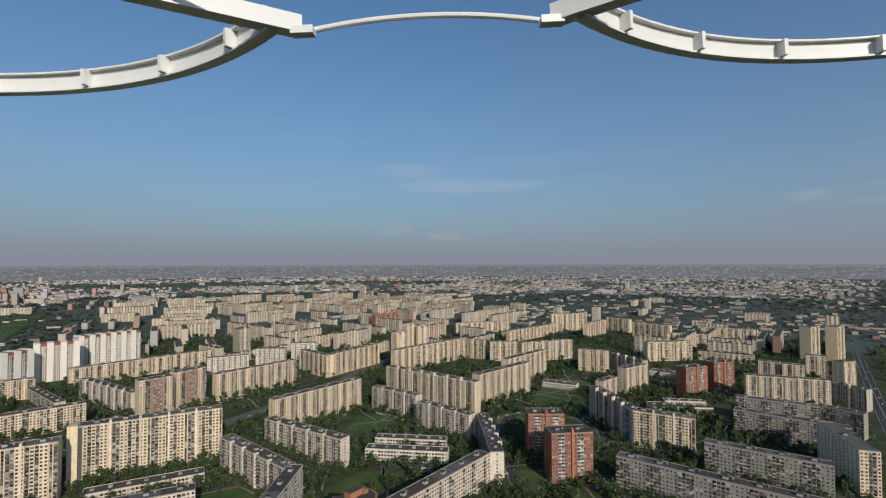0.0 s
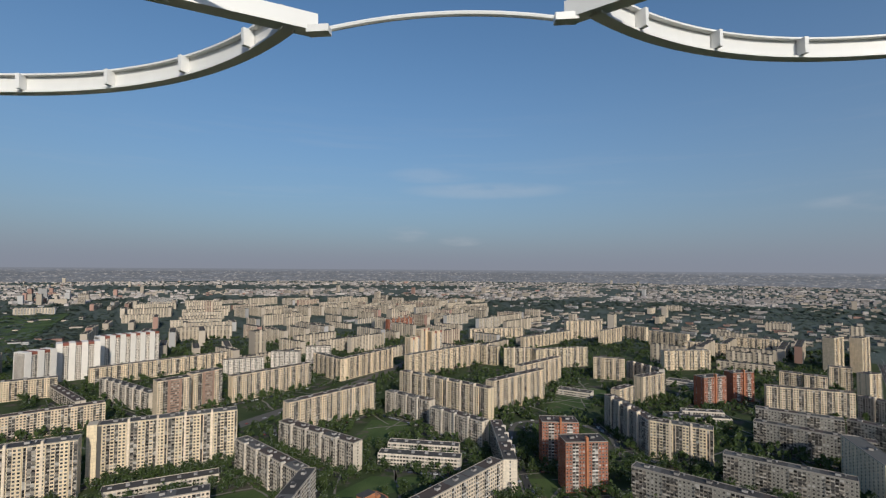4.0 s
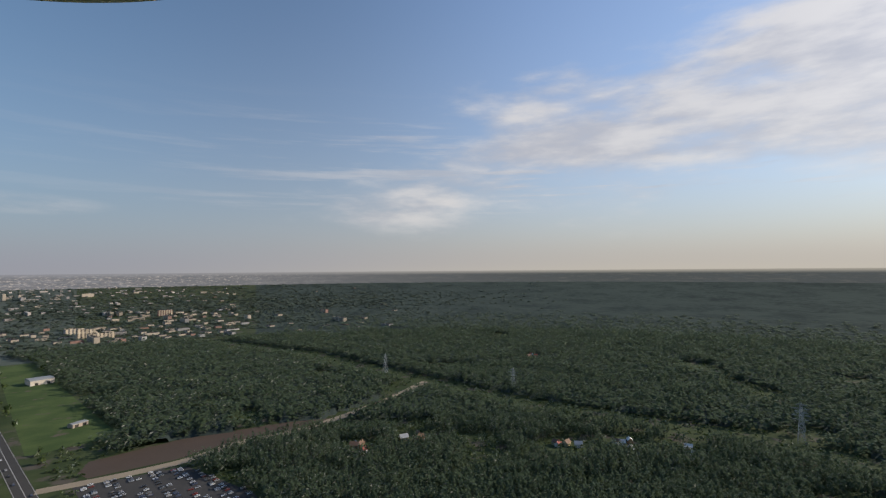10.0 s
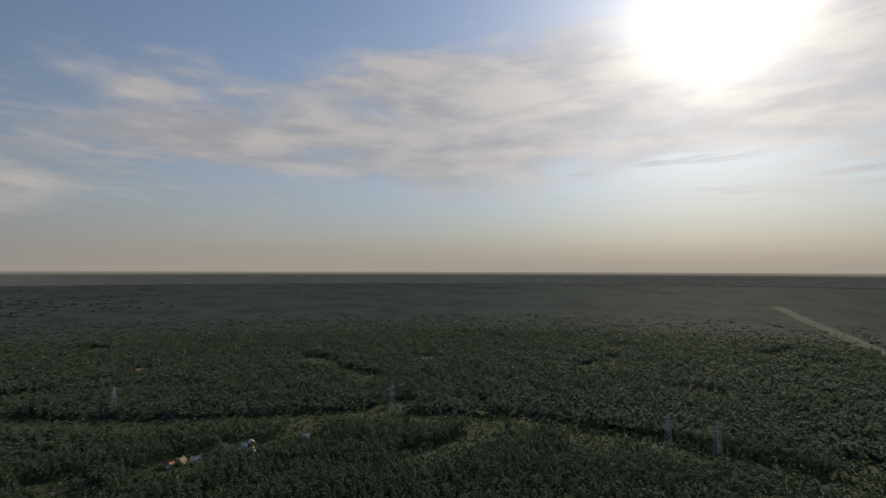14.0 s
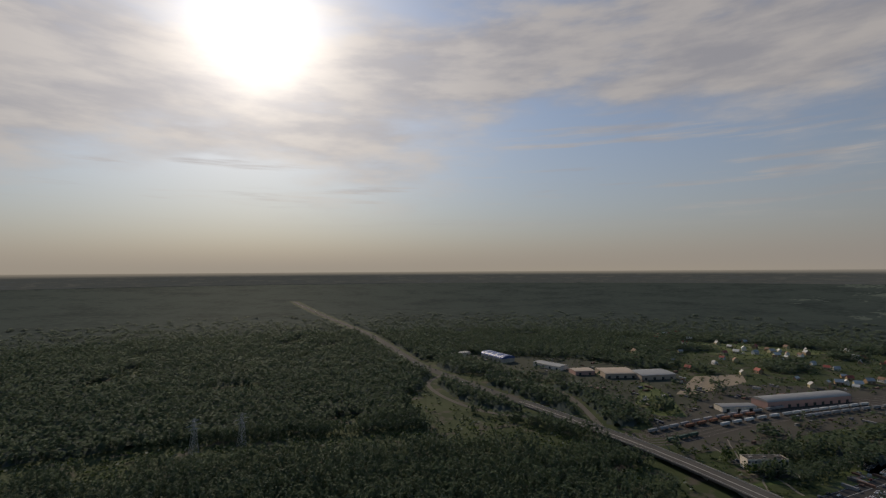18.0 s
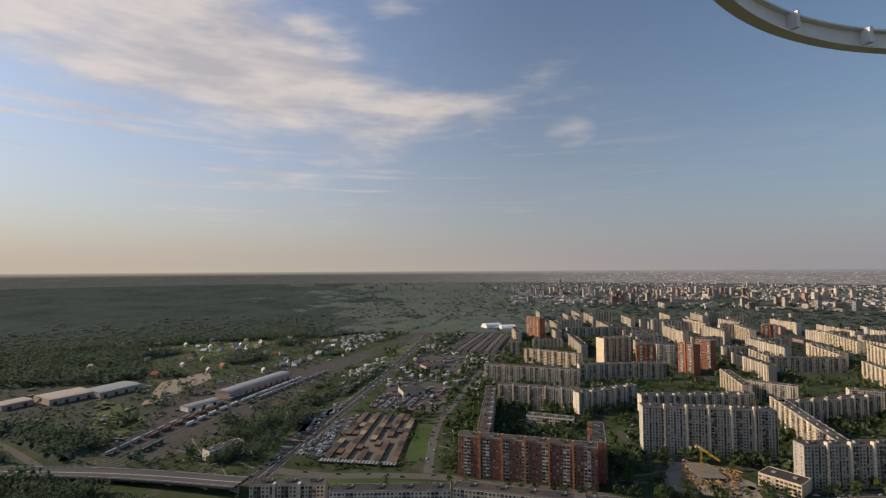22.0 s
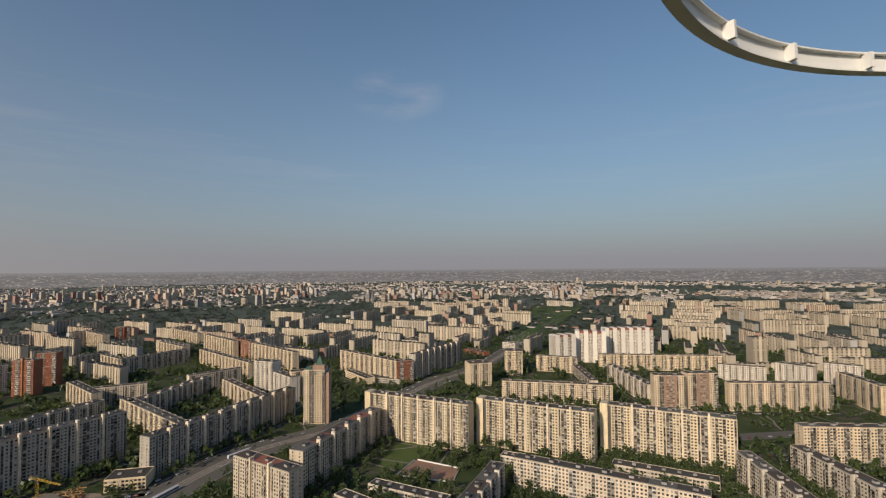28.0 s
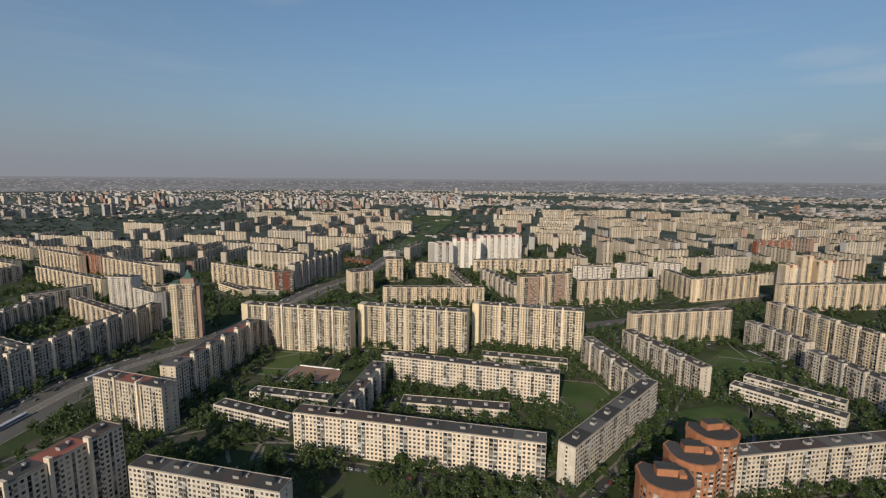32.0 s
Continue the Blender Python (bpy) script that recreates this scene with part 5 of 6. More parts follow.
def add_far(x, y, z, turn, l, w, h, s):
    pick = rnd.random() * (1.0 if x > -850 else 1.12)
    (cream if pick < 0.74 else grey if pick < 0.93 else red).append((x, y, z, l, w, h, turn))
    tops.append((x, y, z + h, l * 0.98, w * 0.96, 0.5 * s, turn))


STANDS = set()


def claim(X, Y, turn, l, w):
    """Notes the ground under a far block; says whether it was free."""
    c, n = math.cos(turn), math.sin(turn)
    cells = set()
    for i in range(int(l / 9) + 2):
        for j in (-1, 0, 1):
            u, v = (i / (int(l / 9) + 1) - 0.5) * l, j * w / 2
            cells.add((int((X + u * c - v * n) // 14), int((Y + u * n + v * c) // 14)))
    if cells & STANDS:
        return False
    STANDS.update(cells)
    return True


def far_block(X, Y, turn, l, w, h):
    """A block of the far estates, given by its true place; the plain draws it nearer and smaller."""
    d = math.hypot(X, Y)
    rr = squeeze(d)
    s = rr / d
    x, y, z = X * s, Y * s, ground_z(rr)
    if (rr < 1520 and (built_on(x, y, 16) or open_ground(x, y))) or not claim(X, Y, turn, l, w):
        return
    l, w, h = l * s, w * s, h * s
    add_far(x, y, z, turn, l, w, h, s)
    if rr < 1520:
        FOOTPRINTS.append((x, y, turn, l / 2 + 4, w / 2 + 4))
    u, v = Vector((math.cos(turn), math.sin(turn))), Vector((-math.sin(turn), math.cos(turn)))
    if d < 2700 and h > 14 * s:
        # pale columns that stand forward between the balconies
        m = max(2, int(l / (8.5 * s)))
        for q in range(m):
            for e in (-1, 1):
                p = u * ((q + 0.5) / m - 0.5) * l + v * e * (w / 2 + 0.4 * s)
                bays.append((x + p.x, y + p.y, z, l / m * rnd.uniform(0.42, 0.6), 1.0 * s, h + rnd.choice((0.3, 0.4, 0.5, 2.4)) * s, turn))
    if d < 3000 and h > 8 * s:
        for f in range(int(h / (2.95 * s))):
            bands.append((x, y, z + (1.3 + f * 2.95) * s, l * 0.97, w + 0.16, 1.25 * s, turn))
    for q in range(int(l / (26 * s))):
        p = u * ((q + 0.5) / max(1, int(l / (26 * s))) - 0.5) * l
        tops.append((x + p.x, y + p.y, z + h, 5 * s, 4 * s, 2.6 * s, turn))


# quarters of the estates: long slabs round green courts, with a tower here and there
for grid_turn, from_deg, to_deg in ((28, -113, -25), (53, -25, 44)):
    ca, sa = math.cos(radians(grid_turn)), math.sin(radians(grid_turn))
    for i in range(-17, 18):
        for j in range(-22, 23):
            gx_, gy_ = i * 186 + rnd.uniform(-16, 16), j * 132 + rnd.uniform(-12, 12)
            X, Y = gx_ * ca - gy_ * sa, gx_ * sa + gy_ * ca
            d, deg = math.hypot(X, Y), math.degrees(math.atan2(X, Y))
            if not (from_deg <= deg < to_deg and 1050 < d < 3200) or district(deg, d) != "estate" or rnd.random() < 0.16:
                continue
            tall = rnd.choice((26, 26, 27, 27, 34, 36))
            t0 = radians(grid_turn) + rnd.gauss(0, 0.03)
            kind = rnd.random()
            sides = ((0, -52, 158), (0, 52, 130)) if kind < 0.4 else ((0, -50, 162), (90, -74, 82), (90, 74, 82)) if kind < 0.75 else ((90, -62, 96), (90, 0, 96), (90, 62, 96))
            for way, off, l in sides:
                if rnd.random() < 0.1:
                    continue
                ox, oy = (off, 4) if way else (rnd.uniform(-8, 8), off)
                far_block(X + ox * ca - oy * sa, Y + ox * sa + oy * ca, t0 + radians(way), l * rnd.uniform(0.72, 1.0), 13, tall * rnd.choice((1, 1, 1, 0.62)))
            if rnd.random() < 0.3:
                far_block(X, Y, t0, rnd.uniform(30, 60), 20, 8)
            if rnd.random() < 0.12:
                far_block(X + rnd.uniform(-60, 60), Y + rnd.uniform(-30, 30), t0, 26, 22, rnd.uniform(45, 62))

# share of sites built on, tower share, low share
DISTRICTS = {"estate": (0.0, 0.0, 0.0), "belt": (0.07, 0.0, 0.95), "towers": (0.7, 0.42, 0.3), "town": (0.8, 0.02, 0.86), "suburb": (0.34, 0.012, 0.9)}
for k in range(15000):
    deg = rnd.uniform(-132, 80)
    d = 1500 * (1 - rnd.random() * 0.86) ** -1.0
    if d > 6900 or (deg < -117 and d < 4500) or (deg > 42 and d < 1560) or (deg > 62 and rnd.random() < 0.93):
        continue
    kind = district(deg, d)
    share, tall, flat = DISTRICTS[kind]
    if rnd.random() > share or (d > 2000 and noise.noise((deg / 7, d / 900, 4)) < -0.12 + 0.1 * rnd.random()):
        continue
    base = radians(28 if deg < -25 else -37) + (math.pi / 2 if rnd.random() < 0.5 else 0) + rnd.gauss(0, 0.07)
    tower, low = rnd.random() < tall, rnd.random() < flat
    l = rnd.uniform(20, 30) if tower else rnd.uniform(14, 44) if low else rnd.uniform(30, 80)
    w = rnd.uniform(16, 22) if tower else rnd.uniform(11, 22) if low else 13
    h = rnd.uniform(36, 56) if tower else rnd.uniform(4, 9) if low else rnd.choice((12, 15, 16, 25))
    far_block(d * math.sin(radians(deg)), d * math.cos(radians(deg)), base, l, w, h)
# low roofs, sheds and workshops of the far town
low_town = []
for k in range(15000):
    deg = rnd.uniform(-115, 58)
    d = 2500 + 4450 * rnd.random() ** 1.15
    kind = district(deg, d)
    if kind == "estate" or kind in ("belt", "suburb") and rnd.random() < 0.9 or noise.noise((deg / 5, d / 700, 9)) < -0.22:
        continue
    rr = squeeze(d)
    s = rr / d
    low_town.append((rr * math.sin(radians(deg)), rr * math.cos(radians(deg)), ground_z(rr), rnd.choice((12, 16, 22, 30, 60)) * rnd.uniform(0.7, 1.2) * s, rnd.uniform(9, 24) * s, rnd.choice((4, 5, 6, 8, 14)) * s, radians(28 if deg < -25 else -37) + rnd.choice((0, math.pi / 2)) + rnd.gauss(0, 0.15)))
# muted wall colour, with some of the haze over the far town in it
tagged(boxes_object("far_town", low_town, plain("far_town_wall", (0.37, 0.33, 0.30), 0.9, vary=0.2, scale=0.02, island=0.45)), "low pale houses and sheds of the far town", "building", kind="stuff")
for k in range(46000):
    deg = rnd.uniform(-134, 100)
    d = 1250 * (1 - rnd.random() * 0.92) ** -1.1
    if d > 7600:
        continue
    kind = district(deg, d)
    if kind == "town" and rnd.random() < 0.6:
        continue
    if k > 37999:
        deg = rnd.uniform(43, 84)
    if deg > 62 and (d < 1700 or rnd.random() < (deg - 62) / 40):
        continue
    rr = squeeze(d)
    s = rr / d
    x, y = rr * math.sin(radians(deg)), rr * math.cos(radians(deg))
    if rr < 1520 and (deg > 40 or built_on(x, y, 2) or open_ground(x, y)):
        continue
    if d < 3300 and (int(x / s // 14), int(y / s // 14)) in STANDS:
        continue
    if rr < 1750 and deg < -100 and (built_on(x, y, 4) or near_line(x, y, RAILS, 40) or near_line(x, y, MARKET_ROAD, 25)):
        continue
    if deg < -106 and rnd.random() < 0.6:
        continue
    big = 0.9 if d < 2500 else 1.3 if d < 5000 else 1.7
    if kind == "belt":
        big *= 1.4
    far_trees.append((x, y, ground_z(rr) - 3.2 * s, rnd.uniform(9, 17) * s * big, rnd.uniform(6, 11) * s * min(big, 1.4)))
for name, mat, data, label in (("distant_blocks_cream", FAR_CREAM, cream, "rows of distant cream apartment blocks"), ("distant_bays", FAR_BAY, bays, "pale columns of bays on the distant blocks"), ("distant_blocks_grey", FAR_GREY, grey, "rows of distant grey apartment blocks"), ("distant_blocks_red", FAR_RED, red, "scattered distant red brick blocks"), ("distant_roofs", BITUMEN, tops, "flat dark roofs of the distant blocks"), ("distant_window_bands", GLASS, bands, "dark window bands of the distant blocks")):
    tagged(boxes_object(name, data, mat), label, "building", kind="stuff")
# the last miles before the horizon: a plain glowing band of far land, haze painted in
def distance_material():
    m = bpy.data.materials.new("far_distance")
    m.use_nodes = True
    g = Graph(m.node_tree)
    at = g.node("ShaderNodeNewGeometry").outputs["Position"]
    sep = g.node("ShaderNodeSeparateXYZ")
    g.link(at, sep.inputs[0])
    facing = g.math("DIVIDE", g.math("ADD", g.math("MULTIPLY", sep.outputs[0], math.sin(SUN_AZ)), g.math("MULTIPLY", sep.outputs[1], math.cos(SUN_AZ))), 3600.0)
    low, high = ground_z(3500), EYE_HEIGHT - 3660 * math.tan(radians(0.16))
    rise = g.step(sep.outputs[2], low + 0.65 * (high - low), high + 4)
    # haze as emitted colour, paler on the sun's side, fading in upwards
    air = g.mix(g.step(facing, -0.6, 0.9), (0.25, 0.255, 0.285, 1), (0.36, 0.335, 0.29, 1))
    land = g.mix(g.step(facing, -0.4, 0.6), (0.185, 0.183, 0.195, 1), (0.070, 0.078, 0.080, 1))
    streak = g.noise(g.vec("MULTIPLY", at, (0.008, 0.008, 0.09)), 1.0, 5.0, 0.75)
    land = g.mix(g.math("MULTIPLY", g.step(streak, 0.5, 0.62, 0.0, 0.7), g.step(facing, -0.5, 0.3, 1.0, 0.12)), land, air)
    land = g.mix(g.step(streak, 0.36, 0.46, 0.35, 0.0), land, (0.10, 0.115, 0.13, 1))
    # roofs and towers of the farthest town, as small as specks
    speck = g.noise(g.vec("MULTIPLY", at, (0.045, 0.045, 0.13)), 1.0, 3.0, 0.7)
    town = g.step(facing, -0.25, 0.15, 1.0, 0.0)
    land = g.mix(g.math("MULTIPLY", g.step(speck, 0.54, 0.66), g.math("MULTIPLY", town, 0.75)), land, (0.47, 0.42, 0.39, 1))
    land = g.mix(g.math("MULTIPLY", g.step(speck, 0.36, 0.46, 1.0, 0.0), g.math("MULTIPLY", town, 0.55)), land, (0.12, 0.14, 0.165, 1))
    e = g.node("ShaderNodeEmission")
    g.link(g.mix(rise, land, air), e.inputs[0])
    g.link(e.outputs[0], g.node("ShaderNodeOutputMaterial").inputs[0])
    return m


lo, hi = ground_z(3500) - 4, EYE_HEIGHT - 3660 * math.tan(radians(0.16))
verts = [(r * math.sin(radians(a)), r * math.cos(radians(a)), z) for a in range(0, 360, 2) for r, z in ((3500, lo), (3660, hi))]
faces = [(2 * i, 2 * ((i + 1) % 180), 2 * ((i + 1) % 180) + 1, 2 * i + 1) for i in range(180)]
backdrop = tagged(new("backdrop", mesh_of("backdrop", verts, faces, [distance_material()])), "glowing band of far land along the horizon, haze painted in", "backdrop", kind="structure")
plant("distant_trees", far_trees, [crown_quads(10, 0.27, 0.8, level=1.1, ruffle=0.3) for _ in range(4)], FAR_LEAF, "dark green tree belts in the distant city, with haze in their colour")


# ---------- orange brick towers ----------
def brick_tower(x, y, turn, storeys):
    """A rounded tower: orange brick back and parapet, pale window front, stepped roof with a lift block."""
    b = tagged(thing("apartment_tower", x, y, turn), "orange brick apartment tower with rounded front and dark roof", "apartment block", "orange brick towers")
    h = storeys * STOREY + 1
    ring = [(13 * math.cos(radians(a)), -4 + 11 * math.sin(radians(a))) for a in range(180, 361, 30)] + [(13, 5), (9, 9), (3, 6), (-3, 6), (-9, 9), (-13, 5)]
    FOOTPRINTS.append((x, y, radians(turn), 16, 16))

    def prism(name, scale, z0, z1, mat):
        n = len(ring)
        v = [(p * scale, q * scale, z) for z in (z0, z1) for p, q in ring]
        f = [(i, (i + 1) % n, n + (i + 1) % n, n + i) for i in range(n)] + [tuple(range(n, 2 * n))]
        return part(name, mesh_of(name, v, f, [mat]), b)

    prism("wall", 1.0, 0, h - 1.5, WALLS["orange"])
    prism("parapet", 1.03, h - 3.0, h, WALLS["orange"])
    prism("roof", 0.95, h - 0.02, h + 0.1, BITUMEN)
    part("lift_house", Pile().box(-5, 5, -3, 3, h + 0.08, h + 4).box(-5.2, 5.2, -3.2, 3.2, h + 4, h + 4.4, 1).mesh("lift_house", WALLS["orange"], BITUMEN), b)
    part("lift_house", Pile().box(5.5, 9, -4, 1, h + 0.08, h + 2).mesh("lift_house", WALLS["orange"]), b)
    win, fronts = Pile(), Pile()
    for k in range(12):
        f0 = 30 * (k // 2)
        a0, a1 = radians(180 + f0), radians(210 + f0)
        for f in range(storeys - 1):
            z = 0.6 + f * STOREY
            e = [(13.14 * math.cos(a), -4 + 11.14 * math.sin(a)) for a in (a0, a1)]
            s0, s1 = (0.08, 0.46) if k % 2 else (0.54, 0.92)
            p = [(e[0][0] * (1 - s) + e[1][0] * s, e[0][1] * (1 - s) + e[1][1] * s) for s in (s0, s1)]
            q = win if k % 2 else fronts
            if k % 2 == 0:
                q.face([(*p[0], z - 0.1), (*p[1], z - 0.1), (*p[1], z + 1.1), (*p[0], z + 1.1)])
                win.face([(*p[0], z + 1.1), (*p[1], z + 1.1), (*p[1], z + 2.5), (*p[0], z + 2.5)])
            else:
                m = [(p[0][0] * u + p[1][0] * (1 - u), p[0][1] * u + p[1][1] * (1 - u)) for u in (0.78, 0.22)]
                q.face([(*m[0], z + 0.9), (*m[1], z + 0.9), (*m[1], z + 2.3), (*m[0], z + 2.3)])
    tagged(part("window_grid", win.mesh("window_grid", GLASS), b), kind="stuff")
    tagged(part("balcony_front", fronts.mesh("balcony_front", LOGGIA_W), b), kind="stuff")
    return b


brick_tower(-57, 308, 52, 14)
brick_tower(-59, 274, 36, 14)
brick_tower(-63, 242, 34, 14)

# ---------- cars ----------
PAINTS = [plain("car_paint_" + n, c, 0.3, 0.2, 0.08, spec=0.5) for n, c in (("white", (0.7, 0.7, 0.7)), ("silver", (0.42, 0.43, 0.45)), ("black", (0.03, 0.03, 0.035)), ("red", (0.24, 0.04, 0.03)), ("blue", (0.06, 0.08, 0.14)), ("grey", (0.16, 0.17, 0.18)))]
TYRE = plain("tyre_rubber", (0.02, 0.02, 0.02), 0.9)


def hull(profile, wide, tuck=0.0):
    """A body drawn from its side profile, narrower at the top."""
    n = len(profile)
    top = max(z for _, z in profile)
    v = [(x, s * (wide / 2 - tuck * (z / top)), z) for s in (-1, 1) for x, z in profile]
    f = [tuple(range(n - 1, -1, -1)), tuple(range(n, 2 * n))] + [(i, (i + 1) % n, n + (i + 1) % n, n + i) for i in range(n)]
    return v, f


CAR_BODY = hull([(-2.1, 0.3), (2.1, 0.3), (2.15, 0.65), (1.2, 0.88), (0.6, 0.95), (-1.5, 0.95), (-2.15, 0.8)], 1.75, 0.08)
CAR_TOP = hull([(-1.55, 0.94), (0.75, 0.94), (0.15, 1.42), (-1.1, 1.46)], 1.6, 0.18)
CAR_BODIES = [mesh_of("body", *CAR_BODY, [m]) for m in PAINTS]
CAR_CABIN = mesh_of("cabin", *CAR_TOP, [GLASS])
bm = bmesh.new()
bmesh.ops.create_cone(bm, cap_ends=True, segments=10, radius1=0.32, radius2=0.32, depth=0.2, matrix=Matrix.Rotation(math.pi / 2, 4, "X"))
CAR_WHEEL = bpy.data.meshes.new("wheel")
bm.to_mesh(CAR_WHEEL)
bm.free()
CAR_WHEEL.materials.append(TYRE)
CAR_ROOFS = [mesh_of("roof_panel", *hull([(-1.08, 1.44), (0.16, 1.41), (0.1, 1.47), (-1.02, 1.5)], 1.25, 0.02), [m]) for m in PAINTS]
COLOURS = ("white", "silver", "black", "red", "blue", "grey")


def car(x, y, turn, paint, z=None, where="parked on grey asphalt"):
    c = tagged(thing("car", x, y, turn, z), COLOURS[paint] + " car with dark windows " + where, "car", "cars on roads and car parks")
    part("body", CAR_BODIES[paint], c)
    part("roof_panel", CAR_ROOFS[paint], part("cabin", CAR_CABIN, c))
    for wx in (-1.3, 1.35):
        for wy in (-0.8, 0.8):
            part("wheel", CAR_WHEEL, c, (wx, wy, 0.32))
    return c


car_boxes = {k: [] for k in range(6)}
car_glass = []


def far_car(x, y, turn, paint, z=0.1):
    car_boxes[paint].append((x, y, z + 0.3, 4.2, 1.75, 0.65, radians(turn)))
    car_boxes[paint].append((x, y, z + 1.35, 1.4, 1.3, 0.1, radians(turn)))
    car_glass.append((x, y, z + 0.9, 2.2, 1.5, 0.5, radians(turn)))


rnd = random.Random(21)


def pick_paint():
    return rnd.choice((0, 0, 0, 1, 1, 1, 2, 2, 2, 0, 1, 3, 4, 5, 5, 5))


def fill_lot(ring, turn, along, across, keep, singles):
    """Rows of parked cars inside an outline; the first ones are full cars, the rest are joined."""
    a = radians(turn)
    cx, cy = sum(p for p, _ in ring) / len(ring), sum(q for _, q in ring) / len(ring)
    made = 0
    cells = [(i, j) for i in range(-60, 61) for j in range(-60, 61)]
    cells.sort(key=lambda c: (c[0] * 7 + c[1] * 13) % 17)
    for i, j in cells:
        if j % 3 == 2 or rnd.random() > keep:
            continue
        u, v = i * along, j * across
        x, y = cx + u * math.cos(a) - v * math.sin(a), cy + u * math.sin(a) + v * math.cos(a)
        if not inside(x, y, ring) or built_on(x, y, 0):
            continue
        t = turn + 90 + rnd.gauss(0, 3)
        if made < singles:
            car(x, y, t, pick_paint(), 0.05)
        else:
            far_car(x, y, t, pick_paint())
        made += 1


fill_lot(LOT, 48, 2.9, 5.6, 0.42, 90)
SIDE_LOT = [(-336, -407), (-424, -434), (-419, -416), (-344, -379)]
LONG_LOT = [(-388, -470), (-459, -498), (-488, -483), (-382, -445)]
NORTH_LOT = [(-504, -446), (-597, -485), (-607, -434), (-535, -385)]
COURT_LOT = [(49, 482), (58, 492), (56, 426), (47, 418)]
SQUARE_LOT = [(82, 600), (108, 603), (101, 567), (77, 567)]
HALL_LOT = [(-974, 870), (-1255, 1258), (-967, 1032), (-806, 792)]
CROSS_LOT = [(-220, 536), (-223, 567), (-198, 574), (-196, 541)]
for ring in (SIDE_LOT, LONG_LOT, NORTH_LOT, COURT_LOT, SQUARE_LOT, HALL_LOT, CROSS_LOT):
    patch("parking_ground", ring, ASPHALT, "grey parking ground with rows of cars", 0.055)
fill_lot(YARDS[0], 35, 2.8, 5.4, 0.6, 0)
fill_lot(SIDE_LOT, 35, 2.8, 5.4, 0.8, 6)
fill_lot(LONG_LOT, 35, 2.8, 5.4, 0.8, 6)
fill_lot(NORTH_LOT, 20, 2.8, 5.4, 0.8, 0)
fill_lot(COURT_LOT, 100, 2.8, 5.4, 0.8, 10)
fill_lot(SQUARE_LOT, 10, 2.9, 6, 0.8, 6)
fill_lot(HALL_LOT, 30, 3.0, 6.0, 0.75, 0)
fill_lot(CROSS_LOT, 60, 2.9, 5.6, 0.7, 4)


def traffic(points, wide, gap, singles, rise=None, lift=0.1):
    line = smooth_line(points, 40)
    run, made = 0.0, 0
    for p, q in zip(line, line[1:]):
        run += (q - p).length
        if run < gap * rnd.uniform(0.5, 1.5):
            continue
        run = 0.0
        d = (q - p).normalized()
        s = rnd.choice((-1, 1))
        x, y = p.x + d.y * s * wide, p.y - d.x * s * wide
        turn = math.degrees(math.atan2(d.y, d.x)) + (180 if s < 0 else 0)
        if made < singles:
            car(x, y, turn, pick_paint(), gz(x, y) + lift, "driving along the road")
            made += 1
        else:
            far_car(x, y, turn, pick_paint(), gz(x, y) + lift)


for x, y, t in drive_cars:
    far_car(x, y, t + rnd.gauss(0, 2), pick_paint())
traffic(AVENUE_E, 3.6, 36, 14)
traffic(AVENUE_W, 12.5, 22, 22)
traffic(AVENUE_W, 20, 12, 8)
traffic(HIGHWAY[3:], 5, 40, 6, lift=0.35)
traffic(MARKET_ROAD, 3.5, 26, 4)
traffic(MARKET_ROAD, 9, 13, 0)
traffic(LOT_ROAD, 3, 45, 4)
traffic(CROSS_ST, 5, 28, 4)
traffic(COURT_ST, 2.4, 14, 6)
traffic(PARK_ROAD, 3, 18, 4)
for k in range(6):
    tagged(boxes_object("parked_cars", car_boxes[k], PAINTS[k]), COLOURS[k] + " cars parked in rows further off", "car", kind="stuff")
tagged(boxes_object("car_windows", car_glass, GLASS), "dark windows of the cars further off", "car", kind="stuff")

# ---------- railway belt ----------
RAIL = plain("rail_steel", (0.20, 0.17, 0.15), 0.4, 0.6)
BALLAST = plain("track_ballast", (0.080, 0.068, 0.060), 0.95, vary=0.4, scale=0.2)
for k in range(7):
    off = (k - 3) * 7.5
    bed = tagged(new("railway_track", ribbon_mesh("railway_track", RAILS, 3.4, BALLAST, 0.12, off)), "railway track on dark ballast", "railway", "tracks of the yard", "structure")
    for s in (-0.76, 0.76):
        part("rail", ribbon_mesh("rail", RAILS, 0.16, RAIL, 0.3, off + s), bed)
WAGON = [plain("wagon_" + n, c, 0.6, 0.1, 0.3, 0.4, own=0.2) for n, c in (("grey", (0.33, 0.33, 0.33)), ("rust", (0.22, 0.10, 0.06)), ("white", (0.6, 0.6, 0.58)), ("green", (0.07, 0.12, 0.09)))]
BOGIE = plain("bogie", (0.05, 0.045, 0.04), 0.8)
rail_line = smooth_line(RAILS, 24)
for k, (i0, i1) in enumerate(((22, 60), (34, 52), (40, 74), (18, 34), (54, 80))):
    off = (-15, -7.5, 7.5, 15, 22.5)[k]
    run = 0.0
    for p, q in zip(rail_line[i0:i1], rail_line[i0 + 1:i1 + 1]):
        run += (q - p).length
        if run < 16:
            continue
        run = 0.0
        d = (q - p).normalized()
        w = tagged(thing("rail_wagon", p.x + d.y * off, p.y - d.x * off, math.degrees(math.atan2(d.y, d.x)), 0.3), ("grey", "rusty", "white", "green")[k % 4] + " freight wagon standing on a track", "rail wagon", "wagons in the yard")
        part("body", Pile().box(-6.8, 6.8, -1.5, 1.5, 1.1, 3.6).box(-6.6, 6.6, -1.1, 1.1, 3.6, 3.9).mesh("body", WAGON[k % 4]), w)
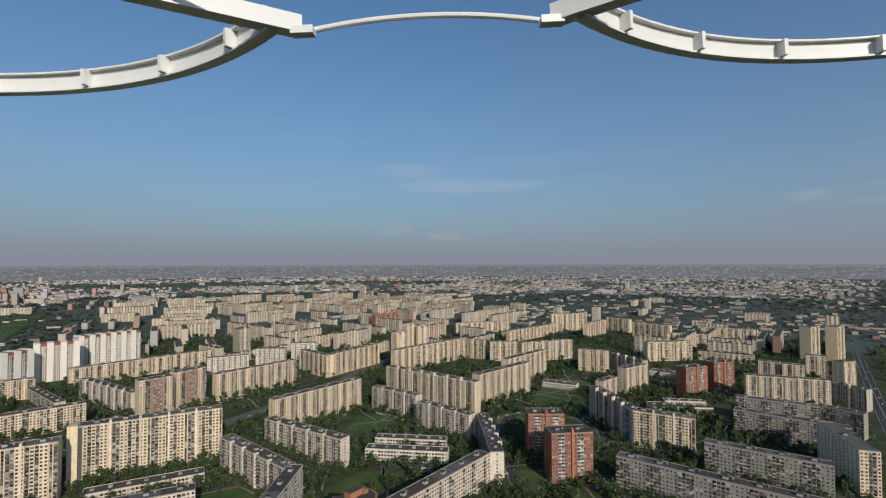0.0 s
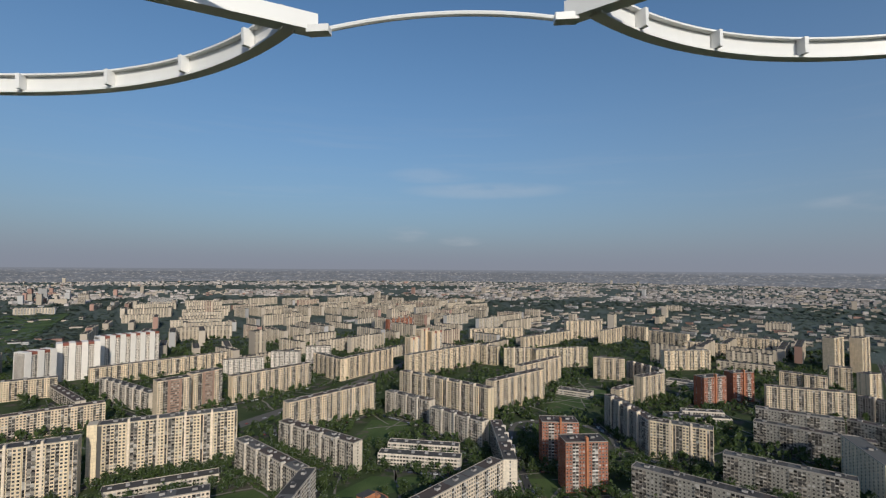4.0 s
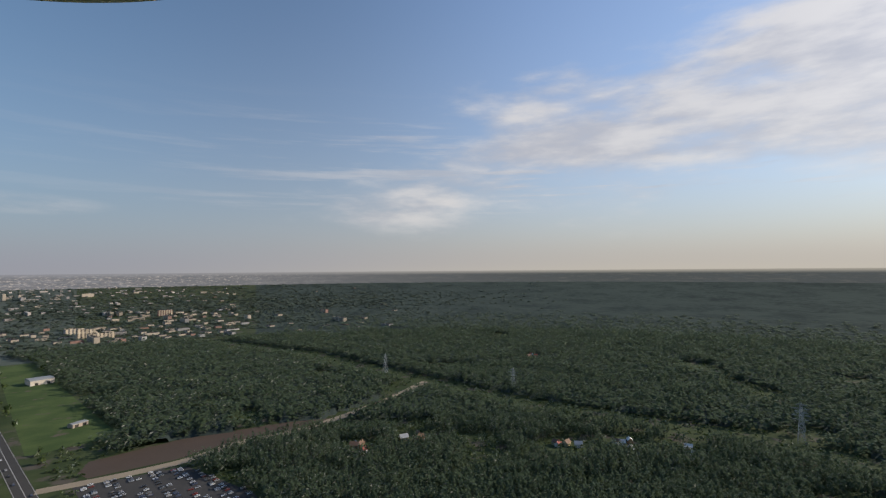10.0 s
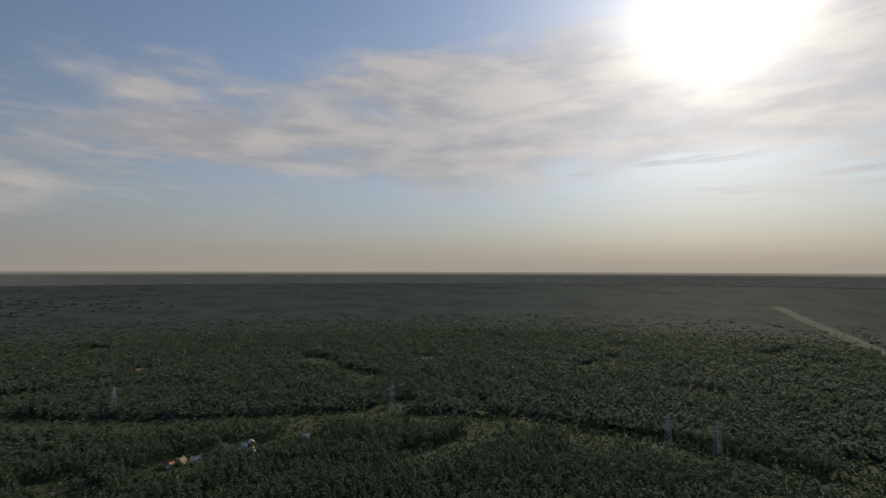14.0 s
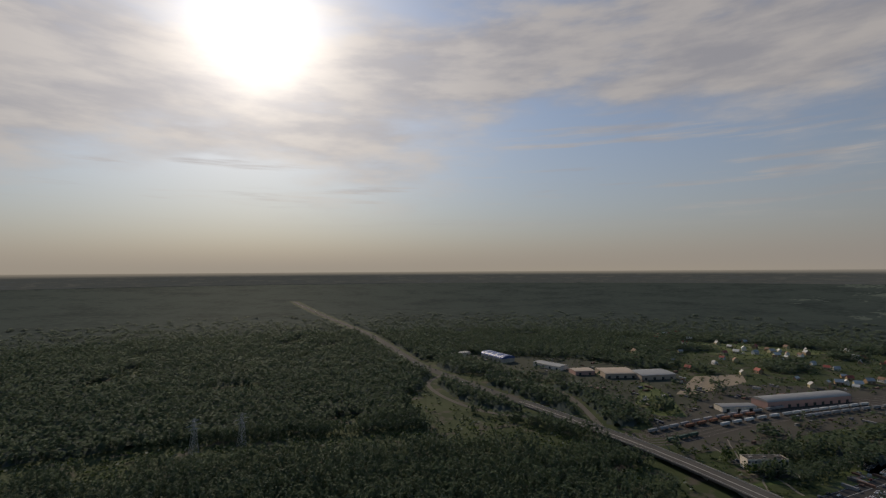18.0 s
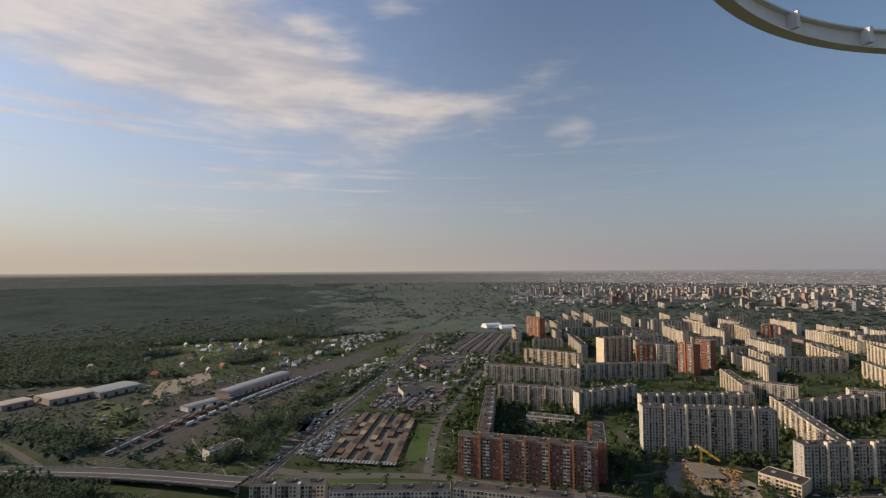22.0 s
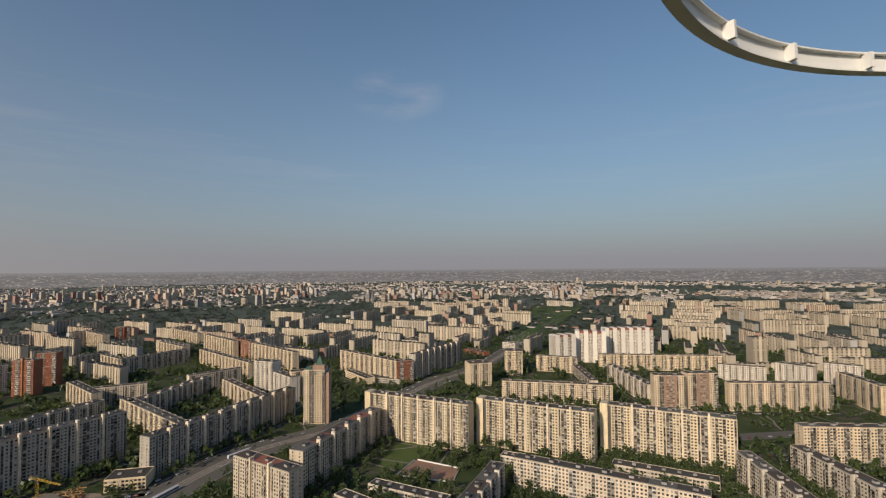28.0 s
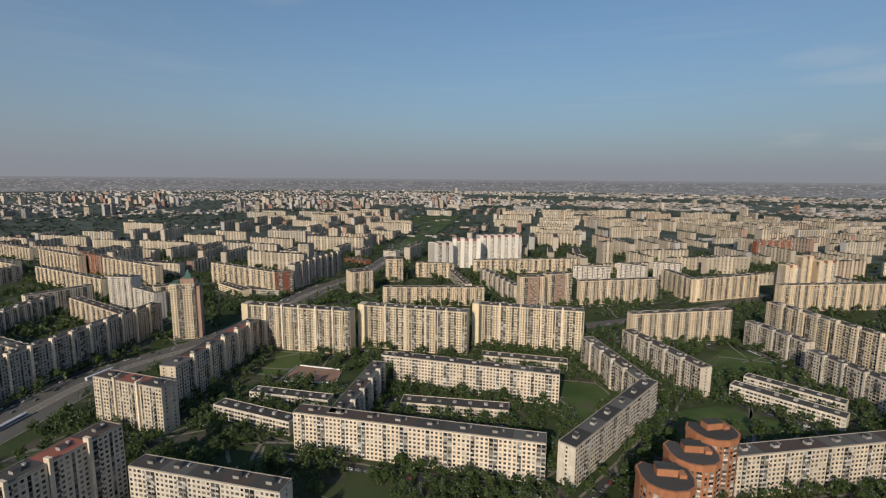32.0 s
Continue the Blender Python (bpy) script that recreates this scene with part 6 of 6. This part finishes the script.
        for e in (-4.6, 4.6):
            part("bogie", Pile().box(e - 1.4, e + 1.4, -1.2, 1.2, 0.05, 1.1).mesh("bogie", BOGIE), w)


# ---------- halls, sheds and garages ----------
SHEET = plain("roof_sheet_metal", (0.32, 0.315, 0.30), 0.5, 0.3, 0.25, 0.1, own=0.15)
BLUE = plain("blue_sheet", (0.05, 0.09, 0.25), 0.45, 0.2, 0.2, 0.1)
TAN = plain("tan_sheet", (0.42, 0.34, 0.27), 0.7, 0.0, 0.25, 0.1)
PINK = plain("pinkish_render", (0.45, 0.28, 0.24), 0.85, 0.0, 0.2, 0.2)
WHITE = plain("white_membrane", (0.75, 0.75, 0.74), 0.6, 0.0, 0.1, 0.05)


def hall(name, a, b, width, eaves, rise, wall, roof, label, ribs=0):
    """A long hall from a to b with a round or gabled roof, its end walls and a row of gates."""
    dx, dy = b[0] - a[0], b[1] - a[1]
    l = math.hypot(dx, dy)
    x, y = (a[0] + b[0]) / 2, (a[1] + b[1]) / 2
    t = tagged(thing(name, x, y, math.degrees(math.atan2(dy, dx))), label, "hall")
    FOOTPRINTS.append((x, y, math.atan2(dy, dx), l / 2 + 3, width / 2 + 3))
    hl, hw = l / 2, width / 2
    walls = part("wall", Pile().box(-hl, hl, -hw, hw, 0, eaves, bottom=False).mesh("wall", wall), t)
    steps = 8
    arc = [(-hw * 1.03 * math.cos(math.pi * k / steps), eaves + 0.05 + rise * math.sin(math.pi * k / steps)) for k in range(steps + 1)]
    v = [(e * (hl + 0.4), p, q) for e in (-1, 1) for p, q in arc]
    n = steps + 1
    f = [(k, k + 1, n + k + 1, n + k) for k in range(steps)] + [tuple(range(n)), tuple(range(2 * n - 1, n - 1, -1))]
    shell = part("roof", mesh_of("roof", v, f, [roof]), t)
    for k in range(ribs):
        c = -hl + (k + 0.5) * l / ribs
        v = [(c + e * l / ribs * 0.10, p, q + 0.15) for e in (-1, 1) for p, q in arc]
        part("roof_stripe", mesh_of("roof_stripe", v, [(j, j + 1, n + j + 1, n + j) for j in range(steps)], [WHITE]), shell)
    for k in range(max(2, int(l / 14))):
        c = -hl + (k + 0.5) * l / max(2, int(l / 14))
        for s in (-1, 1):
            y0, y1 = sorted((s * hw, s * (hw + 0.1)))
            part("gate", Pile().box(c - 2.2, c + 2.2, y0, y1, 0, min(4.2, eaves - 0.5)).mesh("gate", BOGIE), walls)
    return t


hall("freight_hall", (-423, -667), (-561, -700), 26, 9, 3.5, PINK, SHEET, "long freight hall with pale curved roof beside tracks")
hall("freight_hall", (-358, -651), (-405, -654), 18, 6, 1.5, WALLS["white"], SHEET, "pale low hall with grey roof beside tracks")
hall("striped_hall", (-84, -1054), (-122, -988), 32, 8, 6, WALLS["dark"], BLUE, "blue hall with white striped curved roof", 4)
hall("depot_hall", (-176, -962), (-217, -912), 24, 7, 1.5, WALLS["white"], SHEET, "white depot hall with flat pale roof")
hall("depot_hall", (-269, -865), (-325, -868), 50, 8, 1.5, TAN, TAN, "tan warehouse with wide flat roof")
hall("depot_hall", (-323, -847), (-385, -857), 46, 8, 1.5, TAN, SHEET, "pale warehouse with wide flat roof")
hall("depot_hall", (-223, -879), (-259, -884), 30, 7, 1.2, PINK, TAN, "pinkish warehouse in a yard")
hall("depot_hall", (0, -1057), (-44, -1084), 20, 6, 1.0, WALLS["white"], SHEET, "pale shed beside the motorway")
hall("sports_dome", (-1362, -733), (-1407, -702), 42, 2, 15, WHITE, WHITE, "white inflated dome of a sports hall")
hall("sports_dome", (-1371, -680), (-1401, -645), 42, 2, 13, WHITE, WHITE, "white inflated dome beside another")
for k in range(7):
    s = k / 6
    p = [Vector(q) for q in ((-940, -593), (-969, -499), (-1243, -685), (-1256, -600))]
    a, b = p[0].lerp(p[1], s), p[2].lerp(p[3], s)
    hall("garage_shed", tuple(a), tuple(b), 11, 4, 0.8, TAN, GREY_FELT if k % 2 else BITUMEN, "long pale garage shed in a row of sheds")
hall("depot_hall", (-585, -460), (-612, -439), 34, 7, 1.0, WALLS["grey"], BITUMEN, "grey car workshop with flat roof")
hall("depot_hall", (-761, -543), (-797, -520), 30, 5, 1.0, TAN, BITUMEN, "brown low depot among yards")
hall("depot_hall", (755, 764), (783, 747), 30, 8, 2.0, WALLS["white"], SHEET, "white and blue hall beside the wood")
hall("depot_hall", (552, 501), (569, 496), 10, 4, 1.0, TAN, SHEET, "small pale shed beside a field")

RUST = plain("rusty_sheet", (0.15, 0.098, 0.072), 0.85, 0.1, 0.4, 0.5, own=0.35)
CRATE = plain("pale_timber", (0.29, 0.225, 0.15), 0.85, 0.0, 0.3, 0.5, own=0.3)


def garage(x, y, turn, l, roof):
    g_ = tagged(thing("garage", x, y, turn), "small brick garage with rusty sheet roof in a yard", "garage", "garages in rows")
    wall = part("wall", Pile().box(-l / 2, l / 2, -3, 3, 0, 2.5, bottom=False).mesh("wall", RUST), g_)
    part("roof", Pile().face([(-l / 2 - 0.2, -3.3, 2.55), (l / 2 + 0.2, -3.3, 2.55), (l / 2 + 0.2, 3.3, 3.0), (-l / 2 - 0.2, 3.3, 3.0)]).mesh("roof", roof), g_)
    part("door", Pile().box(-1.3, 1.3, -3.08, -3.0, 0, 2.2).mesh("door", BOGIE), wall)


corner = [Vector(q) for q in MARKET]
for i in range(9):
    for j in range(11):
        u, v = (i + 0.5) / 9, (j + 0.5) / 11
        if i % 2 == 1 and rnd.random() < 0.85:
            continue
        p = corner[0].lerp(corner[1], u).lerp(corner[3].lerp(corner[2], u), v)
        d = corner[3] - corner[0]
        if rnd.random() < 0.93:
            garage(p.x, p.y, math.degrees(math.atan2(d.y, d.x)) + 0.0, d.length / 11 * 0.92, rnd.choice((RUST, RUST, RUST, CRATE, BITUMEN)))
for k in range(22):
    p = corner[0].lerp(corner[1], (k + 0.5) / 22)
    d = corner[1] - corner[0]
    garage(p.x - d.y / d.length * -5, p.y + d.x / d.length * -5, math.degrees(math.atan2(d.y, d.x)), d.length / 22 * 0.6, SHEET)


# yards full of stacked goods, lorries and containers
CRATES = [plain("container_" + n, c, 0.6, 0.1, 0.3, 0.4, island=0.3) for n, c in (("white", (0.36, 0.35, 0.33)), ("rust", (0.16, 0.095, 0.07)), ("blue", (0.12, 0.13, 0.15)), ("grey", (0.19, 0.18, 0.165)))]
for k in range(4):
    spots = []
    while len(spots) < (80, 110, 40, 150)[k]:
        ring = rnd.choice([DEPOTS, YARD] + YARDS[1:])
        u, v = rnd.random(), rnd.random()
        xs, ys = [p for p, _ in ring], [q for _, q in ring]
        x, y = min(xs) + u * (max(xs) - min(xs)), min(ys) + v * (max(ys) - min(ys))
        if inside(x, y, ring) and not built_on(x, y, 0) and not near_line(x, y, RAILS, 30) and noise.noise((x / 40, y / 40, 12)) > -0.05:
            spots.append((x, y, 0.04, rnd.choice((3, 4.5, 6, 9, 12)) * rnd.uniform(0.8, 1.2), rnd.uniform(2.0, 3.6), rnd.uniform(1.4, 3.2), rnd.choice((0.5, 2.07)) + rnd.gauss(0, 0.1)))
    tagged(boxes_object("yard_goods", spots, CRATES[k]), "containers, lorries and stacked goods in the yards", "container", kind="stuff")

# ---------- pylons ----------
STEEL = plain("galvanised_steel", (0.45, 0.46, 0.47), 0.5, 0.5)


def bar(pile, a, b, wide):
    a, b = Vector(a), Vector(b)
    d = (b - a).normalized()
    s = d.cross(Vector((0.3, 0.2, 1))).normalized() * wide
    t = d.cross(s).normalized() * wide
    n = len(pile.verts)
    pile.verts += [tuple(p + o) for p in (a, b) for o in (s, t, -s, -t)]
    pile.faces += [(n + i, n + (i + 1) % 4, n + 4 + (i + 1) % 4, n + 4 + i) for i in range(4)]
    pile.slots += [0] * 4


def pylon(x, y, turn, h):
    t = tagged(thing("power_pylon", x, y, turn), "grey lattice steel power pylon in a clearing", "pylon", "pylons of the power line")

    def leg(s, q, z):
        w = 3.6 * (1 - 0.8 * z / h)
        return (s * w, q * w, z)

    tower = Pile()
    levels = [h * k / 8 for k in range(9)]
    for s, q in ((-1, -1), (1, -1), (1, 1), (-1, 1)):
        bar(tower, leg(s, q, 0), leg(s, q, h), 0.16)
    for z0, z1 in zip(levels, levels[1:]):
        for (s, q), (s2, q2) in (((-1, -1), (1, -1)), ((1, -1), (1, 1)), ((1, 1), (-1, 1)), ((-1, 1), (-1, -1))):
            bar(tower, leg(s, q, z0), leg(s2, q2, z1), 0.09)
            bar(tower, leg(s2, q2, z0), leg(s, q, z1), 0.09)
    part("lattice", tower.mesh("lattice", STEEL), t)
    for z, l in ((h * 0.68, 6.5), (h * 0.8, 8.5), (h * 0.92, 5.5)):
        arm = Pile()
        bar(arm, (-l, 0, z), (l, 0, z), 0.16)
        bar(arm, (-l, 0, z), (0, 0, z + 1.8), 0.1)
        bar(arm, (l, 0, z), (0, 0, z + 1.8), 0.1)
        part("crossarm", arm.mesh("crossarm", STEEL), t)


PYLONS = [(873, 179), (756, -45), (553, -339), (265, -504), (224, -525), (578, -355)]
for (x, y) in PYLONS:
    pylon(x, y, 60, 36)

# ---------- cottages in the clearings and the village ----------
ROOFS = [plain("cottage_roof_" + n, c, 0.7, 0.1, 0.3, 0.3) for n, c in (("red", (0.33, 0.09, 0.07)), ("grey", (0.4, 0.4, 0.4)), ("brown", (0.2, 0.12, 0.08)), ("pale", (0.6, 0.6, 0.58)))]
COT = [plain("cottage_wall_" + n, c, 0.85, 0.0, 0.2, 0.3) for n, c in (("white", (0.68, 0.66, 0.62)), ("wood", (0.32, 0.22, 0.13)), ("yellow", (0.5, 0.42, 0.25)))]
COTTAGES = []
for w in range(3):
    for r_ in range(4):
        wall = Pile().box(-4, 4, -3, 3, 0, 3.6, bottom=False).face([(-4, -3, 3.6), (-4, 3, 3.6), (-4, 0, 6.2)]).face([(4, 3, 3.6), (4, -3, 3.6), (4, 0, 6.2)]).mesh("wall", COT[w])
        roof = Pile().face([(-4.4, -3.4, 3.4), (4.4, -3.4, 3.4), (4.4, 0, 6.4), (-4.4, 0, 6.4)]).face([(4.4, 3.4, 3.4), (-4.4, 3.4, 3.4), (-4.4, 0, 6.4), (4.4, 0, 6.4)]).mesh("roof", ROOFS[r_])
        COTTAGES.append((wall, roof, ("white", "brown wooden", "yellow")[w], ("red", "grey", "brown", "pale")[r_]))
COT_WIN = Pile()
for cx in (-2.2, 0, 2.2):
    for s in (-1, 1):
        y0, y1 = sorted((s * 3.0, s * 3.06))
        COT_WIN.box(cx - 0.5, cx + 0.5, y0, y1, 1.1, 2.4)
COT_WIN = COT_WIN.mesh("glazing", GLASS)


def cottage(x, y, size=1.0):
    wall, roof, wn, rn = rnd.choice(COTTAGES)
    c = tagged(thing("cottage", x, y, rnd.uniform(0, 180)), f"small {wn} cottage with {rn} gable roof among trees", "house", "cottages")
    c.scale = (size, size, size)
    part("roof", roof, c)
    part("glazing", COT_WIN, part("wall", wall, c))


for gx, gy in GLADES[8:14]:
    for k in range(4):
        cottage(gx + rnd.uniform(-18, 18), gy + rnd.uniform(-14, 14), rnd.uniform(0.8, 1.2))
village = [Vector(q) for q in ((-310, -941), (-678, -696), (-987, -894), (-657, -1466))]
for k in range(95):
    u, v = rnd.random(), rnd.random() ** 0.8
    p = village[0].lerp(village[1], u).lerp(village[3].lerp(village[2], u), v)
    if not open_ground(p.x, p.y) and not built_on(p.x, p.y, 3):
        cottage(p.x, p.y, rnd.uniform(0.9, 1.6))

# ---------- building site, crane, trams, pitch boards ----------
YELLOW = plain("crane_yellow", (0.55, 0.36, 0.06), 0.5, 0.2)
site = [Vector(q) for q in SITE]
centre = sum(site, Vector((0, 0))) / len(site)
frame_ = tagged(thing("building_shell", centre.x, centre.y, 28), "unfinished concrete building shell with columns on a site", "building")
SITE_CONCRETE = plain("site_concrete", (0.19, 0.165, 0.13), 0.9, vary=0.4, scale=0.3)
part("floor_slab", Pile().box(-22, 22, -12, 12, 0, 0.6).mesh("floor_slab", SITE_CONCRETE), frame_)
part("floor_slab", Pile().box(-22, 8, -12, 12, 3.6, 3.9).mesh("floor_slab", SITE_CONCRETE), frame_)
for i in range(8):
    for j in range(4):
        part("column", Pile().box(-21.5 + i * 6, -20.9 + i * 6, -11.5 + j * 7.5, -10.9 + j * 7.5, 0.6, 3.6 if i < 6 else 2.8).mesh("column", CONCRETE), frame_)
for k in range(26):
    x, y = centre.x + rnd.uniform(-30, 30), centre.y + rnd.uniform(-20, 20)
    s = tagged(thing("timber_stack", x, y, rnd.uniform(0, 90)), "stack of pale timber boards on a building site", "timber", "stacks on the site")
    part("boards", Pile().box(-2, 2, -0.8, 0.8, 0, 0.5).box(-1.8, 1.9, -0.7, 0.6, 0.5, 0.9).mesh("boards", CRATE), s)
scraps = [(centre.x + rnd.uniform(-34, 30), centre.y + rnd.uniform(-22, 22), rnd.uniform(0.0, 3.0), rnd.uniform(1, 7), rnd.uniform(0.15, 1.2), rnd.uniform(0.15, 0.9), rnd.uniform(0, 3.1)) for _ in range(340)]
tagged(boxes_object("site_clutter", [(x, y, 0.05 if abs(x - centre.x) > 20 else z, l, w, h, a) for x, y, z, l, w, h, a in scraps], plain("shuttering_board", (0.34, 0.20, 0.09), 0.8, vary=0.4, island=0.5)), "orange-brown shuttering boards and scaffolding scattered on a site", "timber", kind="stuff")
huts = []
while len(huts) < 330:
    x, y = rnd.uniform(-1500, -500), rnd.uniform(-1150, -350)
    if 225 < bearing(x, y) < 243 and 760 < math.hypot(x, y) < 1420 and not near_line(x, y, RAILS, 60) and not open_ground(x, y) and not built_on(x, y, 2):
        huts.append((x, y, 0.0, rnd.uniform(4, 9), rnd.uniform(4, 7), rnd.uniform(2.4, 5.5), rnd.uniform(0, 3.1)))
tagged(boxes_object("allotment_huts", huts, plain("hut_wall", (0.38, 0.35, 0.32), 0.8, vary=0.3, island=0.6)), "many small pale huts among allotment gardens", "hut", kind="stuff")
crane = tagged(thing("tower_crane", (-501, -47)[0], (-501, -47)[1], 35), "yellow lattice tower crane on the building site", "crane")
mast, jib = Pile(), Pile()
for s, q in ((-0.8, -0.8), (0.8, -0.8), (0.8, 0.8), (-0.8, 0.8)):
    bar(mast, (s, q, 0), (s, q, 24), 0.14)
for k in range(12):
    bar(mast, (-0.8, -0.8, 2 * k), (0.8, -0.8, 2 * k + 2), 0.09)
    bar(mast, (0.8, 0.8, 2 * k), (-0.8, 0.8, 2 * k + 2), 0.09)
    bar(mast, (0.8, -0.8, 2 * k), (0.8, 0.8, 2 * k + 2), 0.09)
for q in (-0.6, 0.6):
    bar(jib, (-9, q, 24), (28, q, 24), 0.14)
bar(jib, (-9, 0, 25.4), (28, 0, 25), 0.12)
for k in range(18):
    bar(jib, (-9 + 2 * k, -0.6, 24), (-8 + 2 * k, 0, 25.3), 0.08)
    bar(jib, (-8 + 2 * k, 0, 25.3), (-7 + 2 * k, 0.6, 24), 0.08)
part("mast", mast.mesh("mast", YELLOW), crane)
part("jib", jib.mesh("jib", YELLOW), crane)
part("counterweight", Pile().box(-9, -6.5, -0.9, 0.9, 22.6, 24).mesh("counterweight", CONCRETE), crane)
part("cab", Pile().box(1, 2.6, -0.8, 0.8, 21.8, 23.8).mesh("cab", GLASS), crane)

TRAM_PAINT = plain("tram_white_paint", (0.62, 0.63, 0.66), 0.4, 0.1, 0.1)
tram_line = smooth_line(AVENUE_W, 40)
for i, off in ((16, -3.7), (44, 3.7), (78, -3.7), (120, 3.7)):
    p, d = tram_line[i], (tram_line[i + 1] - tram_line[i]).normalized()
    t = tagged(thing("tram", p.x + d.y * off, p.y - d.x * off, math.degrees(math.atan2(d.y, d.x)), 0.12), "white tram with dark window band on its rails", "tram", "trams on the avenue")
    body = part("body", Pile().box(-13, 13, -1.25, 1.25, 0.4, 3.3).box(-12.5, 12.5, -1.0, 1.0, 3.3, 3.5).mesh("body", TRAM_PAINT), t)
    part("window_band", Pile().box(-12.6, 12.6, -1.3, 1.3, 1.5, 2.6).mesh("window_band", GLASS), body)
    for e in (-9, 0, 9):
        part("bogie", Pile().box(e - 1.3, e + 1.3, -1.0, 1.0, 0.0, 0.45).mesh("bogie", BOGIE), t)
for (ax, ay), (bx, by) in zip(PITCH, PITCH[1:] + PITCH[:1]):
    l = math.hypot(bx - ax, by - ay)
    w = tagged(thing("pitch_boards", (ax + bx) / 2, (ay + by) / 2, math.degrees(math.atan2(by - ay, bx - ax))), "white boards round a clay pitch", "fence")
    part("boards", Pile().box(-l * 0.45, l * 0.45, -0.1, 0.1, 0, 1.3).mesh("boards", WHITE), w)

# ---------- the aircraft's own propeller guards ----------
GUARD_PLASTIC = plain("white_plastic", (0.74, 0.73, 0.70), 0.4, 0.0, 0.06, 20.0, 90.0, spec=0.4)
DARK_POST = plain("dark_plastic", (0.05, 0.035, 0.03), 0.5, 0.0, 0.1, 20.0)
guard = new("propeller_guard")
guard.empty_display_size = 0.05
guard.matrix_basis = pose(0.0000, 0.1140, 188.7310, 0, -1.9, -1.0000)
tagged(guard, "white plastic propeller guard, two ribbed hoops joined by wire", "propeller guard")
U = 0.05


def hoop(cx, cy, name, r0, r1, z0, z1, mat, s):
    """An open ring with a square section, ending at the joint."""
    v, f, n = [], [], 96
    for k in range(n):
        a = -s * radians(43 - 250 * k / (n - 1))
        for r, z in ((r0, z0), (r1, z0), (r1, z1), (r0, z1)):
            v.append((cx + r * math.sin(a), cy + r * math.cos(a), z))
    for k in range(n - 1):
        p, q = 4 * k, 4 * (k + 1)
        f += [(p + i, p + (i + 1) % 4, q + (i + 1) % 4, q + i) for i in range(4)]
    me = mesh_of(name, v, f, [mat])
    bm = bmesh.new()
    bm.from_mesh(me)
    bmesh.ops.recalc_face_normals(bm, faces=bm.faces)
    bm.to_mesh(me)
    bm.free()
    return part(name, me, guard)


for s in (-1, 1):
    cx, cy = s * 2.35 * U, -1.79 * U
    hoop(cx, cy, "web", 2.37 * U, 2.40 * U, -0.005 * U, 0.09 * U, GUARD_PLASTIC, s)
    hoop(cx, cy, "lower_flange", 2.345 * U, 2.41 * U, -0.016 * U, -0.005 * U, GUARD_PLASTIC, s)
    hoop(cx, cy, "upper_flange", 2.34 * U, 2.42 * U, 0.09 * U, 0.10 * U, GUARD_PLASTIC, s)
    for k in range(17):
        a = -s * radians(35 - 14 * k)
        rib = part("rib", Pile().box(-0.012 * U, 0.012 * U, -0.06 * U, 0.0, -0.003 * U, 0.09 * U).mesh("rib", GUARD_PLASTIC), guard, (cx + 2.368 * U * math.sin(a), cy + 2.368 * U * math.cos(a), 0))
        rib.rotation_euler = (0, 0, -a)
    arm = part("arm", Pile().box(-0.04 * U, 0.04 * U, -2.3 * U, 0.06 * U, 0.0 * U, 0.085 * U).mesh("arm", GUARD_PLASTIC), guard, (s * 0.67 * U, 0.0 * U, 0))
    arm.rotation_euler = (0, 0, s * radians(57))
    cap = part("joint", Pile().box(-0.05 * U, 0.06 * U, -0.03 * U, 0.03 * U, -0.016 * U, 0.02 * U).mesh("joint", GUARD_PLASTIC), guard, (s * 0.6 * U, 0.0 * U, 0))
    post = part("post", Pile().box(-0.05 * U, 0.05 * U, -0.05 * U, 0.05 * U, -0.03 * U, 0.9 * U).mesh("post", DARK_POST), guard, (cx + s * 0.55 * U, cy + 2.33 * U, 0), "dark plastic post")


def tube(name, pts, wide):
    """A thin round wire through some points, as one closed skin."""
    v, f, n = [], [], 8
    for i, p in enumerate(pts):
        d = (Vector(pts[min(i + 1, len(pts) - 1)]) - Vector(pts[max(i - 1, 0)])).normalized()
        a = d.cross(Vector((0, 0.2, 1))).normalized()
        b = d.cross(a)
        v += [tuple(Vector(p) + (a * math.cos(k * math.tau / n) + b * math.sin(k * math.tau / n)) * wide) for k in range(n)]
    for i in range(len(pts) - 1):
        f += [(i * n + k, i * n + (k + 1) % n, (i + 1) * n + (k + 1) % n, (i + 1) * n + k) for k in range(n)]
    f += [tuple(range(n - 1, -1, -1)), tuple(range(len(v) - n, len(v)))]
    return mesh_of(name, v, f, [GUARD_PLASTIC])


part("tie_wire", tube("tie_wire", [(x / 10 * 0.62 * U, 0.05 * U, (0.02 + 0.06 * (1 - (x / 10) ** 2)) * U) for x in range(-10, 11)], 0.014 * U), guard)
for s in (-1, 1):
    part("tie_wire", tube("tie_wire", [(s * (0.9 + 0.32 * k) * U, (-0.35 - 0.02 * k) * U, (0.05 + 0.012 * math.sin(k)) * U) for k in range(11)], 0.014 * U), guard)
